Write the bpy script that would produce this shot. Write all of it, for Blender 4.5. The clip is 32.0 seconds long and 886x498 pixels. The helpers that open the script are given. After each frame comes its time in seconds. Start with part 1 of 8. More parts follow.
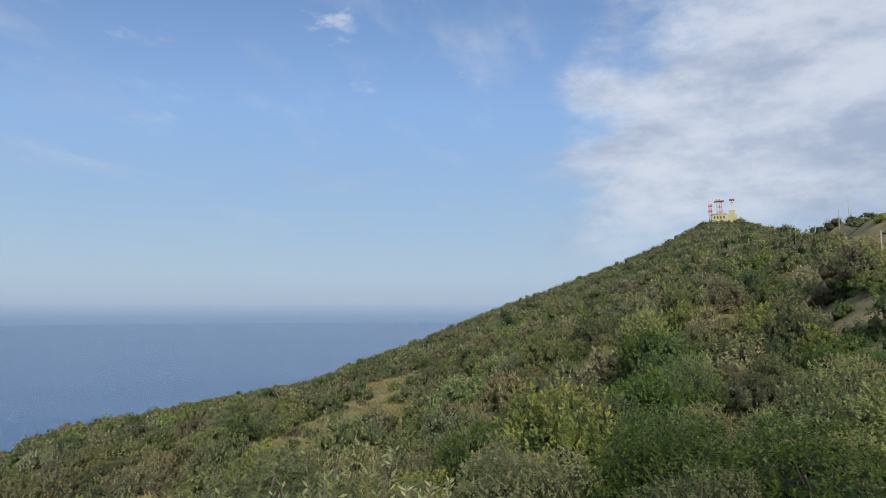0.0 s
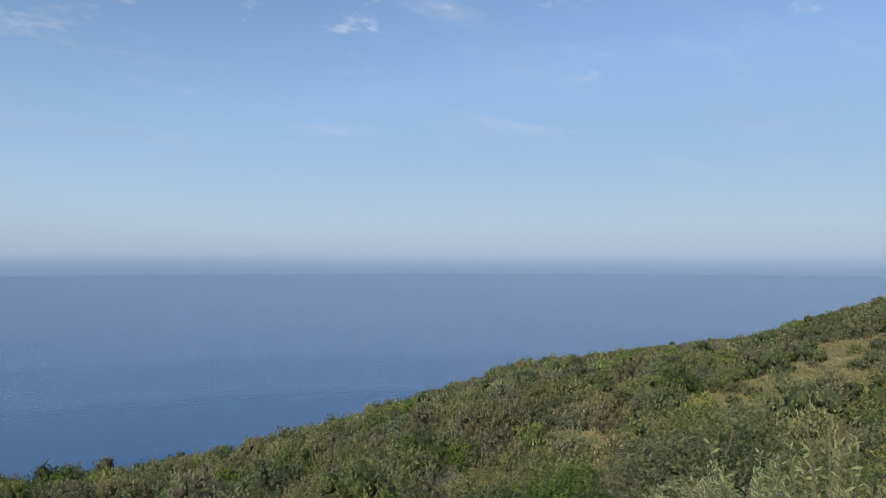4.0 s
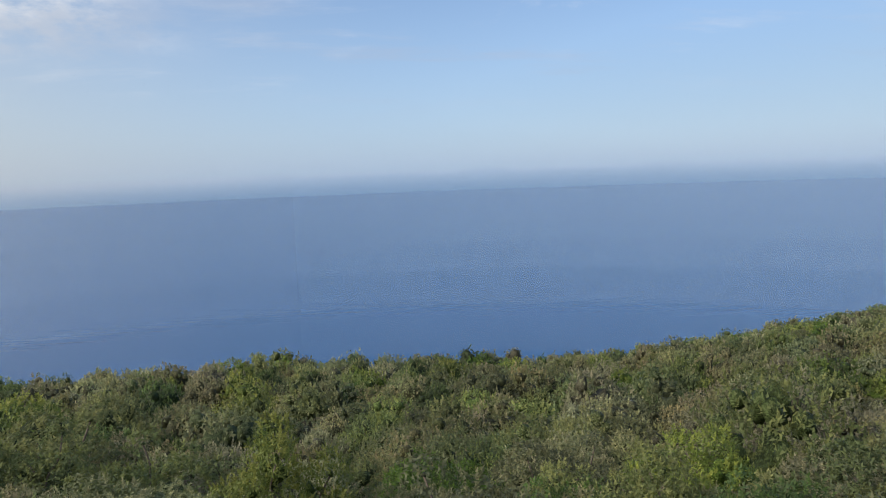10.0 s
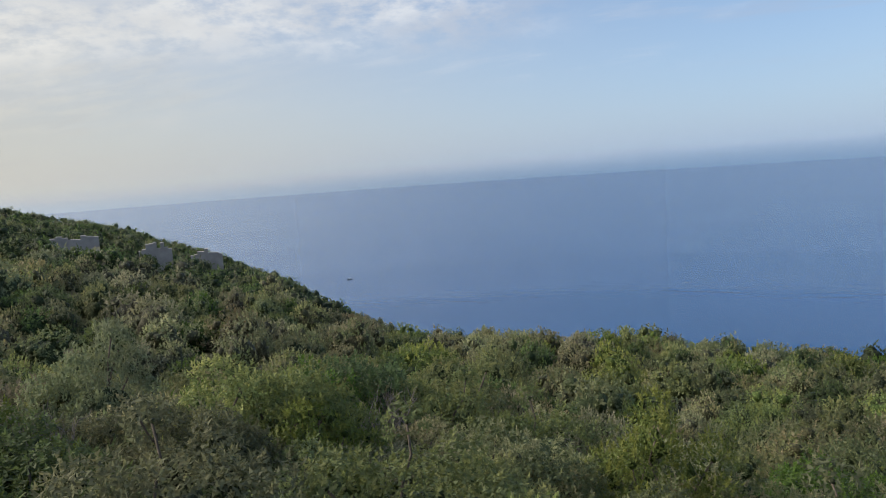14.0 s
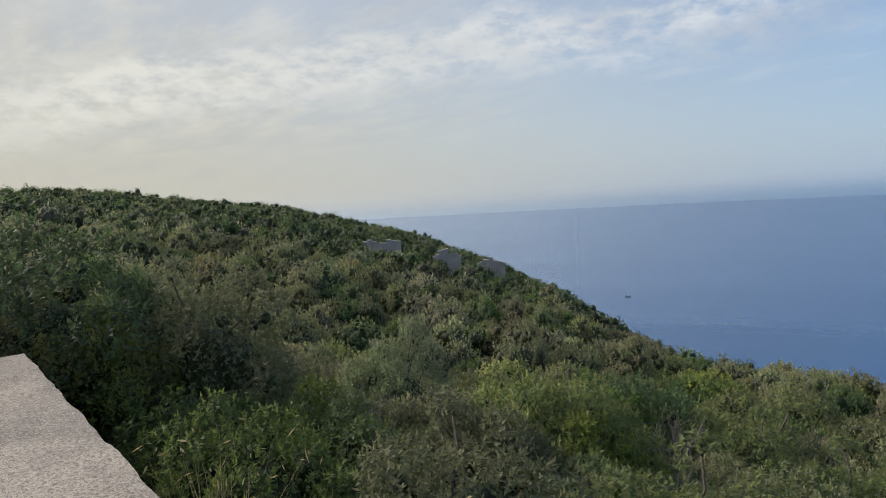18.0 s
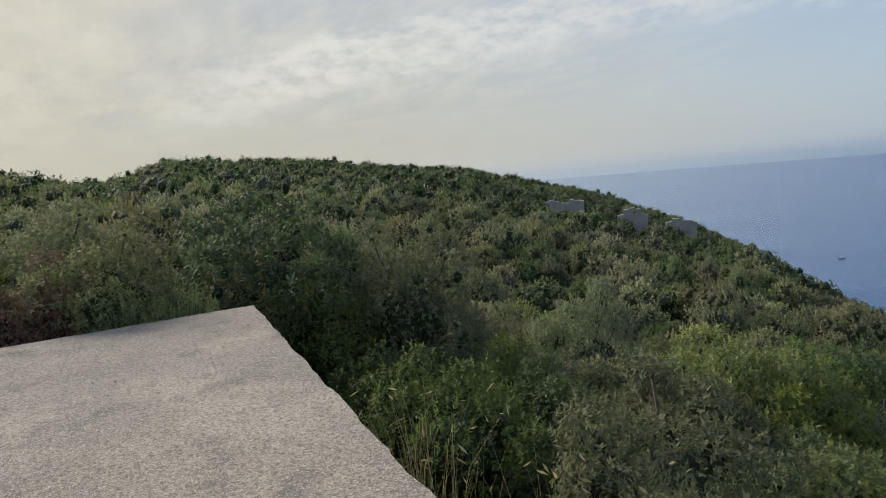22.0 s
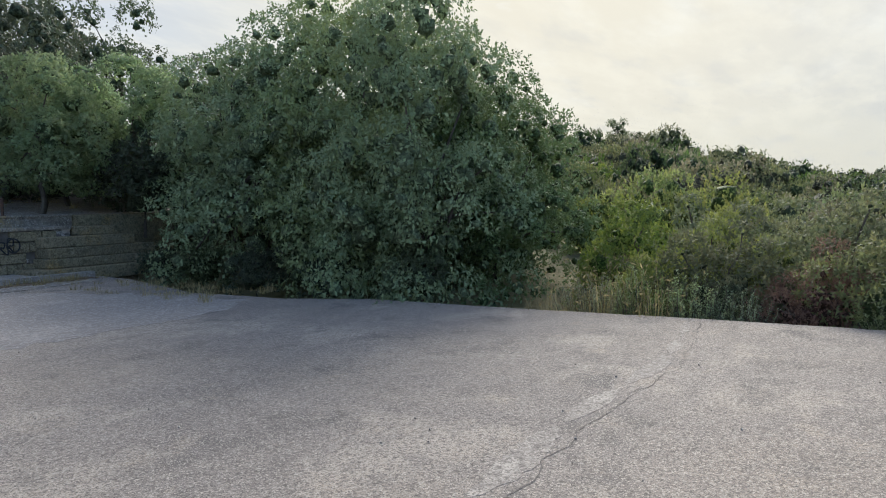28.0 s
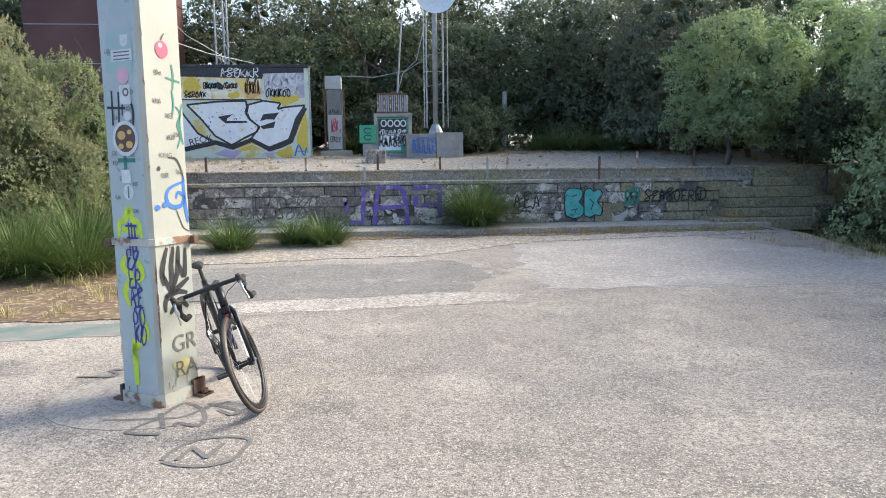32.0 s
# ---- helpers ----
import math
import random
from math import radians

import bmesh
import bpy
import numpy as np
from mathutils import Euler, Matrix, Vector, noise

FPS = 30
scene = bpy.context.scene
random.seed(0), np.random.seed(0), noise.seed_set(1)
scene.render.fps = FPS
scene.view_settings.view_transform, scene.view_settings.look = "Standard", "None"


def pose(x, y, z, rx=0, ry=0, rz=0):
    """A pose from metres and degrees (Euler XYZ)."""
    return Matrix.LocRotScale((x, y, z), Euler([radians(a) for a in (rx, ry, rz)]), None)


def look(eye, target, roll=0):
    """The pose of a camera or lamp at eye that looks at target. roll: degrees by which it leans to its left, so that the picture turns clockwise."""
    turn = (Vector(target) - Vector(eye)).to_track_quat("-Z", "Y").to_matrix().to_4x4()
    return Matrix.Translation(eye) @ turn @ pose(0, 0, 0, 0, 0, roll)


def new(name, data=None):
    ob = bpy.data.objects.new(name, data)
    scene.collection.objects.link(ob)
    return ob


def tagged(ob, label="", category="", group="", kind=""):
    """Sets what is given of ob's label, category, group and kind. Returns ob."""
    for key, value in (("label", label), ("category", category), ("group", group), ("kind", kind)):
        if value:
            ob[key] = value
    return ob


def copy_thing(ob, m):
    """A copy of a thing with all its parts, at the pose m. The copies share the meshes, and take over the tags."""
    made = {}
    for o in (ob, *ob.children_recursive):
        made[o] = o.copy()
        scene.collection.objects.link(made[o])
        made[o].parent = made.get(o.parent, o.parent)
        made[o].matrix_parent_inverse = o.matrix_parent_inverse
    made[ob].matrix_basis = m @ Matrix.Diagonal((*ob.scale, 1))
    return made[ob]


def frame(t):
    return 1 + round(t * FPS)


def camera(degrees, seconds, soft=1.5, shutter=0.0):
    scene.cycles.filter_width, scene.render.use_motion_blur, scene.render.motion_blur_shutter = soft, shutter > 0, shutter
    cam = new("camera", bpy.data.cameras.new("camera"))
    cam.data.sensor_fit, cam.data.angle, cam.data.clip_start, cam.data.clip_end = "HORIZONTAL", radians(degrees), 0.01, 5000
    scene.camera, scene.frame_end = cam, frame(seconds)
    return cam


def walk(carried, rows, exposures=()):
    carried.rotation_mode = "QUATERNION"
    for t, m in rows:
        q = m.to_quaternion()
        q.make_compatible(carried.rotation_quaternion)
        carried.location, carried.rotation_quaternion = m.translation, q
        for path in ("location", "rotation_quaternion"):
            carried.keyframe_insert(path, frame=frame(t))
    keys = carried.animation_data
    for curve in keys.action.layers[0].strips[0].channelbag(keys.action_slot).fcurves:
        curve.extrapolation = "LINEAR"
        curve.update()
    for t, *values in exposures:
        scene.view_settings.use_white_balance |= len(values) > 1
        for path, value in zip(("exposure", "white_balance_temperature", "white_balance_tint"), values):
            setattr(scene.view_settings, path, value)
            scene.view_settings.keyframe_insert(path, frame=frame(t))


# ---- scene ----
# Camera: one slow turn on the spot, the phone held at arm's length
cam = camera(66.4, 32.0, 1.0)
PATH = [
    (0.0, -0.425, -0.140, 1.600, 94.81, 0.01, 108.21),
    (0.5, -0.418, -0.161, 1.600, 94.36, 0.02, 111.11),
    (1.0, -0.405, -0.190, 1.600, 93.83, 0.08, 115.14),
    (1.5, -0.389, -0.223, 1.600, 93.20, 0.11, 119.81),
    (2.0, -0.369, -0.254, 1.600, 92.52, 0.28, 124.57),
    (2.5, -0.344, -0.287, 1.600, 91.96, 0.32, 129.84),
    (3.0, -0.316, -0.318, 1.600, 91.52, 0.07, 135.18),
    (3.5, -0.291, -0.341, 1.600, 91.16, -0.08, 139.53),
    (4.0, -0.267, -0.359, 1.600, 90.68, -0.00, 143.37),
    (4.5, -0.241, -0.378, 1.600, 90.20, 0.17, 147.51),
    (6.5, -0.150, -0.422, 1.600, 85.90, 2.41, 160.27),
    (7.0, -0.138, -0.426, 1.600, 84.51, 1.75, 161.90),
    (7.5, -0.123, -0.431, 1.600, 83.72, 0.60, 164.05),
    (8.0, -0.106, -0.435, 1.600, 83.35, -0.05, 166.35),
    (8.5, -0.090, -0.439, 1.600, 83.15, 0.16, 168.39),
    (9.0, -0.074, -0.442, 1.600, 83.10, 0.78, 170.41),
    (9.5, -0.056, -0.444, 1.600, 83.24, 1.50, 172.66),
    (10.0, -0.035, -0.446, 1.600, 83.68, 2.14, 175.23),
    (10.5, -0.012, -0.448, 1.600, 84.20, 2.62, 178.24),
    (11.0, 0.014, -0.448, 1.600, 84.90, 2.68, -178.39),
    (11.5, 0.043, -0.446, 1.600, 85.64, 2.52, -174.68),
    (12.0, 0.077, -0.441, 1.600, 85.74, 2.73, -170.37),
    (12.5, 0.112, -0.434, 1.600, 84.80, 3.42, -165.86),
    (13.0, 0.144, -0.424, 1.600, 83.83, 3.78, -161.66),
    (13.5, 0.172, -0.414, 1.600, 83.16, 3.97, -157.93),
    (14.0, 0.198, -0.402, 1.600, 83.11, 3.95, -154.25),
    (14.5, 0.222, -0.389, 1.600, 83.16, 3.80, -150.81),
    (15.0, 0.244, -0.376, 1.600, 83.52, 3.34, -147.43),
    (15.5, 0.265, -0.361, 1.600, 84.25, 2.88, -144.05),
    (17.5, 0.329, -0.303, 1.600, 85.54, 2.80, -132.87),
    (18.0, 0.340, -0.291, 1.600, 85.74, 3.06, -130.75),
    (18.5, 0.351, -0.278, 1.600, 85.90, 3.24, -128.55),
    (19.0, 0.363, -0.263, 1.600, 85.86, 3.30, -126.13),
    (19.5, 0.374, -0.246, 1.600, 85.60, 3.32, -123.60),
    (20.0, 0.384, -0.231, 1.600, 85.09, 3.71, -121.31),
    (20.5, 0.392, -0.216, 1.600, 84.61, 4.17, -119.28),
    (21.0, 0.399, -0.204, 1.600, 84.18, 4.50, -117.49),
    (21.5, 0.403, -0.195, 1.600, 83.77, 4.73, -116.33),
    (22.0, 0.406, -0.189, 1.600, 83.46, 4.85, -115.56),
    (22.5, 0.409, -0.182, 1.600, 83.30, 4.24, -114.41),
    (23.0, 0.416, -0.166, 1.600, 83.66, 3.38, -112.17),
    (23.5, 0.425, -0.142, 1.600, 84.47, 2.56, -108.78),
    (24.0, 0.433, -0.113, 1.600, 85.25, 1.88, -104.75),
    (24.5, 0.441, -0.081, 1.600, 85.89, 1.82, -100.50),
    (26.5, 0.439, 0.089, 1.600, 86.73, 2.13, -78.63),
    (27.0, 0.427, 0.134, 1.600, 86.58, 1.69, -72.64),
    (27.5, 0.407, 0.187, 1.600, 86.41, 1.41, -65.36),
    (28.0, 0.375, 0.244, 1.600, 85.98, 1.11, -57.04),
    (28.5, 0.335, 0.297, 1.600, 85.23, 1.15, -48.58),
    (29.0, 0.290, 0.341, 1.600, 84.48, 1.10, -40.49),
    (29.5, 0.240, 0.378, 1.600, 83.74, 0.70, -32.54),
    (30.0, 0.187, 0.407, 1.600, 83.07, 0.44, -24.79),
    (30.5, 0.137, 0.426, 1.600, 82.50, 0.41, -17.85),
    (31.0, 0.094, 0.438, 1.600, 82.34, 0.41, -12.11),
    (31.5, 0.061, 0.444, 1.600, 82.47, 0.49, -7.86),
    (32.0, 0.038, 0.446, 1.600, 82.82, 0.66, -5.00),
]
EXPOSURES = [(0.0, -0.05, 6500, 10), (4.0, 0.0, 6500, 10), (7.0, 0.15, 6500, 10), (13.0, 0.15, 6500, 10), (18.0, 0.05, 6450, 8), (24.0, 0.0, 6350, 8), (27.0, 0.1, 6100, 8), (28.0, 0.42, 6050, 8), (29.0, 0.92, 6050, 8), (30.5, 1.22, 6170, 8), (32.0, 1.2, 6280, 8)]
walk(cam, [(t, pose(*p)) for t, *p in PATH], EXPOSURES)

# ---- world, sun ----
SUN_YAW, SUN_UP = -67.0, 31.0  # yaw counts from +y towards -x


def shader(tree, kind, **ins):
    n = tree.nodes.new(kind)
    for key, value in ins.items():
        key = key.replace("_", " ")
        if key in n.inputs:
            n.inputs[key].default_value = value
    return n


def build_world():
    w = bpy.data.worlds.new("hazy_sky")
    scene.world = w
    w.use_nodes = True
    t = w.node_tree
    t.nodes.clear()
    link = t.links.new

    def maths(op, a, b=0.0, c=0.0, clamp=False):
        n = t.nodes.new("ShaderNodeMath")
        n.operation, n.use_clamp = op, clamp
        for i, v in enumerate((a, b, c)):
            if isinstance(v, (int, float)):
                n.inputs[i].default_value = v
            else:
                link(v, n.inputs[i])
        return n.outputs[0]

    def smooth(v, lo, hi):
        n = t.nodes.new("ShaderNodeMapRange")
        n.interpolation_type = "SMOOTHSTEP"
        link(v, n.inputs[0])
        n.inputs[1].default_value, n.inputs[2].default_value = lo, hi
        return n.outputs[0]

    def mix(f, a, b):
        n = t.nodes.new("ShaderNodeMix")
        n.data_type = "RGBA"
        for i, v in ((0, f), (6, a), (7, b)):
            if isinstance(v, (int, float, tuple)):
                n.inputs[i].default_value = v
            else:
                link(v, n.inputs[i])
        return n.outputs[2]

    def noise_of(vec, scale, detail=6.0, rough=0.55):
        n = shader(t, "ShaderNodeTexNoise", Scale=scale, Detail=detail, Roughness=rough)
        link(vec, n.inputs["Vector"])
        return n.outputs[0]

    sky = t.nodes.new("ShaderNodeTexSky")
    sky.sky_type, sky.sun_disc = "NISHITA", False
    sky.sun_elevation, sky.sun_rotation = radians(SUN_UP), radians(-SUN_YAW)
    sky.altitude, sky.air_density, sky.dust_density, sky.ozone_density = 100.0, 1.0, 0.6, 2.5
    co = t.nodes.new("ShaderNodeTexCoord")
    sep = t.nodes.new("ShaderNodeSeparateXYZ")
    link(co.outputs["Generated"], sep.inputs[0])
    x, y, z = sep.outputs
    up = maths("MAXIMUM", z, 0.0)
    # sky brightness, and a pale haze towards the horizon, warmer round the veiled sun
    deep = t.nodes.new("ShaderNodeMix")
    deep.data_type, deep.blend_type = "RGBA", "MULTIPLY"
    deep.inputs[0].default_value, deep.inputs[7].default_value = 1.0, (0.96, 1.07, 1.2, 1)
    link(sky.outputs[0], deep.inputs[6])
    sx, sy = -math.sin(radians(SUN_YAW)), math.cos(radians(SUN_YAW))
    toward = maths("ADD", maths("MULTIPLY", x, sx), maths("MULTIPLY", y, sy))
    warm = smooth(toward, -0.45, 1.0)
    # thin high cloud evens out the glare round the sun
    rgb = t.nodes.new("ShaderNodeSeparateColor")
    link(deep.outputs[2], rgb.inputs[0])
    peak = maths("MAXIMUM", maths("MAXIMUM", rgb.outputs[0], rgb.outputs[1]), maths("MAXIMUM", rgb.outputs[2], 0.01))
    keep = maths("MINIMUM", maths("DIVIDE", SKY_PEAK, peak), 1.0)
    even = t.nodes.new("ShaderNodeVectorMath")
    even.operation = "SCALE"
    link(deep.outputs[2], even.inputs[0])
    link(keep, even.inputs["Scale"])
    tint = mix(maths("MULTIPLY", warm, 0.8), even.outputs[0], VEIL)
    # the glow of the veiled sun
    up_sun, flat_sun = math.sin(radians(SUN_UP)), math.cos(radians(SUN_UP))
    near_sun = maths("ADD", maths("MULTIPLY", toward, flat_sun), maths("MULTIPLY", z, up_sun))
    glow = maths("MULTIPLY", smooth(near_sun, 0.78, 1.0), 0.85)
    haze = mix(warm, HAZE_COOL, HAZE_WARM)
    low = maths("POWER", maths("SUBTRACT", 1.0, up, clamp=True), HAZE_POWER)
    low = maths("MULTIPLY", low, maths("ADD", HAZE_MIX, maths("MULTIPLY", warm, HAZE_SUN)), clamp=True)
    base = mix(glow, mix(low, tint, haze), GLOW)
    # a flat cloud layer, seen in perspective
    div = maths("ADD", up, 0.12)
    flat = t.nodes.new("ShaderNodeCombineXYZ")
    link(maths("DIVIDE", x, div), flat.inputs[0])
    link(maths("DIVIDE", y, div), flat.inputs[1])
    turn = t.nodes.new("ShaderNodeMapping")
    turn.inputs["Rotation"].default_value = (0, 0, radians(-35))
    turn.inputs["Scale"].default_value = (1.0, 2.2, 1.0)
    link(flat.outputs[0], turn.inputs["Vector"])
    wisps = noise_of(turn.outputs[0], 1.1, 8.0, 0.6)
    # thin veils across the bright part of the sky
    veils = maths("MULTIPLY", smooth(noise_of(turn.outputs[0], 2.1, 8.0, 0.62), 0.40, 0.66), maths("MULTIPLY", smooth(toward, 0.1, 0.8), smooth(z, 0.03, 0.14)))
    base = mix(maths("MULTIPLY", veils, 0.32), base, VEIL_LIT)
    base = mix(maths("MULTIPLY", maths("MULTIPLY", smooth(noise_of(turn.outputs[0], 1.5, 5.0, 0.55), 0.50, 0.70), smooth(toward, 0.1, 0.8)), 0.3), base, VEIL_GREY)

    def bearing(yaw):
        return maths("ADD", maths("MULTIPLY", x, -math.sin(radians(yaw))), maths("MULTIPLY", y, math.cos(radians(yaw))))

    way = co.outputs["Generated"]
    tall = t.nodes.new("ShaderNodeMapping")
    tall.inputs["Scale"].default_value = (1.0, 1.0, 2.4)
    link(way, tall.inputs["Vector"])
    rough = noise_of(tall.outputs[0], 7.0, 8.0, 0.6)
    fine = noise_of(tall.outputs[0], 19.0, 7.0, 0.6)
    off = maths("SUBTRACT", rough, 0.5)
    # a large grey-white bank over the mountain
    bank = smooth(maths("ADD", bearing(64), maths("MULTIPLY", off, 0.22)), 0.78, 0.87)
    bank = maths("MULTIPLY", bank, smooth(maths("ADD", z, maths("MULTIPLY", off, 0.12)), 0.02, 0.17))
    # a long band of small puffs over the headland, crisp above and torn below
    band = maths("ADD", maths("ADD", maths("MULTIPLY", x, 0.110), maths("MULTIPLY", y, -0.185)), maths("MULTIPLY", z, -0.977))
    band = maths("ADD", band, maths("MULTIPLY", off, 0.09))
    shape = maths("MULTIPLY", smooth(band, -0.055, -0.02), smooth(band, 0.075, 0.0))
    shape = maths("MULTIPLY", shape, smooth(bearing(231), 0.76, 0.90))
    streak = maths("MULTIPLY", shape, smooth(fine, 0.30, 0.62))
    puff = maths("MULTIPLY", smooth(rough, 0.57, 0.70), smooth(z, 0.16, 0.34))
    thin = maths("MULTIPLY", smooth(wisps, 0.50, 0.76), maths("MULTIPLY", smooth(z, 0.03, 0.18), 0.45))
    cover = maths("MAXIMUM", maths("MAXIMUM", bank, streak), maths("MAXIMUM", maths("MULTIPLY", puff, 0.7), thin))
    lit = maths("ADD", maths("MULTIPLY", noise_of(tall.outputs[0], 5.5, 8.0, 0.6), 0.95), maths("MULTIPLY", z, 0.45))
    cloud = mix(smooth(lit, 0.44, 0.74), CLOUD_DARK, CLOUD_LIGHT)
    cloud = mix(warm, cloud, CLOUD_WARM)
    full = mix(maths("MULTIPLY", cover, 0.85), base, cloud)
    # a low far coast, barely darker than the haze
    coast = maths("ADD", 0.0005, maths("MULTIPLY", smooth(noise_of(way, 9.0, 5.0, 0.5), 0.42, 0.66), 0.008))
    coast = maths("MULTIPLY", smooth(maths("SUBTRACT", z, coast), 0.0012, -0.0012), smooth(bearing(172), 0.93, 0.985))
    full = mix(maths("MULTIPLY", coast, 0.14), full, SEA_HAZE)
    # beyond the edge of the sea: the haze that hides the true horizon
    full = mix(smooth(z, 0.007, -0.027), full, mix(maths("MULTIPLY", warm, 0.55), SEA_HAZE, HAZE_WARM))
    bg = t.nodes.new("ShaderNodeBackground")
    bg.inputs["Strength"].default_value = SKY
    link(full, bg.inputs[0])
    out = t.nodes.new("ShaderNodeOutputWorld")
    link(bg.outputs[0], out.inputs[0])


VEIL_LIT, VEIL_GREY = (6.7, 6.2, 5.1, 1), (3.9, 3.85, 3.8, 1)
SKY, SKY_PEAK, VEIL = 0.12, 7.0, (4.7, 4.7, 4.7, 1)
GLOW = (6.2, 5.5, 4.2, 1)
HAZE_COOL, HAZE_WARM = (3.15, 4.1, 5.55, 1), (4.7, 4.3, 3.45, 1)
HAZE_POWER, HAZE_MIX, HAZE_SUN = 4.0, 0.92, 0.08
CLOUD_DARK, CLOUD_LIGHT, CLOUD_WARM = (3.3, 3.85, 4.95, 1), (5.9, 6.3, 7.0, 1), (6.7, 6.5, 5.9, 1)
SEA_HAZE = (1.55, 2.55, 3.95, 1)
build_world()
sun = new("sun", bpy.data.lights.new("sun", "SUN"))
sun.data.energy, sun.data.angle, sun.data.color = 3.7, radians(26), (1.0, 0.92, 0.80)
toward_sun = Vector((-math.sin(radians(SUN_YAW)) * math.cos(radians(SUN_UP)), math.cos(radians(SUN_YAW)) * math.cos(radians(SUN_UP)), math.sin(radians(SUN_UP))))
sun.matrix_world = look(toward_sun * 50, (0, 0, 0))
# ---- materials ----
def plant_tone(t, colour):
    """Each plant has its own hue, depth and paleness: from the tone stored with its leaves, or the object's chance number."""
    link = t.links.new

    def maths(op, a, b):
        n = t.nodes.new("ShaderNodeMath")
        n.operation = op
        for i, v in enumerate((a, b)):
            if isinstance(v, (int, float)):
                n.inputs[i].default_value = v
            else:
                link(v, n.inputs[i])
        return n.outputs[0]

    def span(v, lo, hi):
        n = t.nodes.new("ShaderNodeMapRange")
        n.inputs[3].default_value, n.inputs[4].default_value = lo, hi
        link(v, n.inputs[0])
        return n.outputs[0]

    own = t.nodes.new("ShaderNodeAttribute")
    own.attribute_name = "tone"
    u = maths("FRACT", maths("ADD", own.outputs["Fac"], t.nodes.new("ShaderNodeObjectInfo").outputs["Random"]), 0)
    hsv = t.nodes.new("ShaderNodeHueSaturation")
    link(span(maths("FRACT", maths("MULTIPLY", u, 7.31), 0), 0.474, 0.512), hsv.inputs["Hue"])
    link(span(maths("FRACT", maths("MULTIPLY", u, 3.77), 0), 0.80, 1.14), hsv.inputs["Saturation"])
    link(span(u, 0.72, 1.26), hsv.inputs["Value"])
    link(colour, hsv.inputs["Color"])
    return hsv.outputs[0]


def material(name, base, rough=0.8, metal=0.0, second=None, scale=4.0, detail=6.0, lo=0.35, hi=0.65, third=None, third_scale=0.6,
             bump=0.2, bump_scale=40.0, speckle=None, speckle_scale=45.0, per=None, spread=0.25, translucent=0.0, spec=0.5, stretch=None, layers=(), plant=False):
    """Principled material: two noise scales of colour, relief, and a random shade per piece (per: 'object' or 'island')."""
    m = bpy.data.materials.new(name)
    m.use_nodes = True
    t = m.node_tree
    link = t.links.new
    p = t.nodes["Principled BSDF"]
    p.inputs["Roughness"].default_value, p.inputs["Metallic"].default_value = rough, metal
    p.inputs["Specular IOR Level"].default_value = spec
    place = t.nodes.new("ShaderNodeNewGeometry").outputs["Position"]
    if stretch:
        mp = t.nodes.new("ShaderNodeMapping")
        mp.inputs["Scale"].default_value = stretch
        link(place, mp.inputs["Vector"])
        place = mp.outputs[0]

    def spot(size, low, high, det=detail):
        n = shader(t, "ShaderNodeTexNoise", Scale=size, Detail=det, Roughness=0.6)
        link(place, n.inputs["Vector"])
        r = t.nodes.new("ShaderNodeMapRange")
        r.inputs[1].default_value, r.inputs[2].default_value = low, high
        link(n.outputs[0], r.inputs[0])
        return r.outputs[0], n.outputs[0]

    def mix(f, a, b, how="MIX"):
        n = t.nodes.new("ShaderNodeMix")
        n.data_type, n.blend_type = "RGBA", how
        for i, v in ((0, f), (6, a), (7, b)):
            if isinstance(v, (int, float, tuple)):
                n.inputs[i].default_value = v
            else:
                link(v, n.inputs[i])
        return n.outputs[2]

    colour = (*base, 1)
    if second:
        colour = mix(spot(scale, lo, hi)[0], colour, (*second, 1))
    if third:
        colour = mix(spot(third_scale, 0.45, 0.7, 3.0)[0], colour, (*third, 1))
    for tone_, size_, lo__, hi__ in layers:
        colour = mix(spot(size_, lo__, hi__, 8.0)[0], colour, (*tone_, 1))
    if speckle:
        grain = shader(t, "ShaderNodeTexVoronoi", Scale=speckle_scale)
        link(place, grain.inputs["Vector"])
        tone = t.nodes.new("ShaderNodeSeparateColor")
        link(grain.outputs["Color"], tone.inputs[0])
        for i, (lo_, hi_) in enumerate(((0.55, 0.95), (0.55, 1.0))):
            r = t.nodes.new("ShaderNodeMapRange")
            r.inputs[1].default_value, r.inputs[2].default_value = lo_, hi_
            link(tone.outputs[i], r.inputs[0])
            colour = mix(r.outputs[0], colour, (*speckle[i], 1))
        colour = mix(spot(speckle_scale * 0.22, 0.5, 0.72, 4.0)[0], colour, (*speckle[1], 1))
    if per:
        if per == "object":
            rnd = t.nodes.new("ShaderNodeObjectInfo").outputs["Random"]
        else:
            rnd = t.nodes.new("ShaderNodeNewGeometry").outputs["Random Per Island"]
        r = t.nodes.new("ShaderNodeMapRange")
        r.inputs[3].default_value, r.inputs[4].default_value = 1 - spread, 1 + spread
        link(rnd, r.inputs[0])
        hsv = t.nodes.new("ShaderNodeHueSaturation")
        link(r.outputs[0], hsv.inputs["Value"])
        if isinstance(colour, tuple):
            hsv.inputs["Color"].default_value = colour
        else:
            link(colour, hsv.inputs["Color"])
        colour = hsv.outputs[0]
    if plant:
        colour = plant_tone(t, colour)
    if isinstance(colour, tuple):
        p.inputs["Base Color"].default_value = colour
    else:
        link(colour, p.inputs["Base Color"])
    if bump:
        b = t.nodes.new("ShaderNodeBump")
        b.inputs["Strength"].default_value, b.inputs["Distance"].default_value = bump, 0.4 / bump_scale
        link(spot(bump_scale, 0, 1, 4.0)[1], b.inputs["Height"])
        link(b.outputs[0], p.inputs["Normal"])
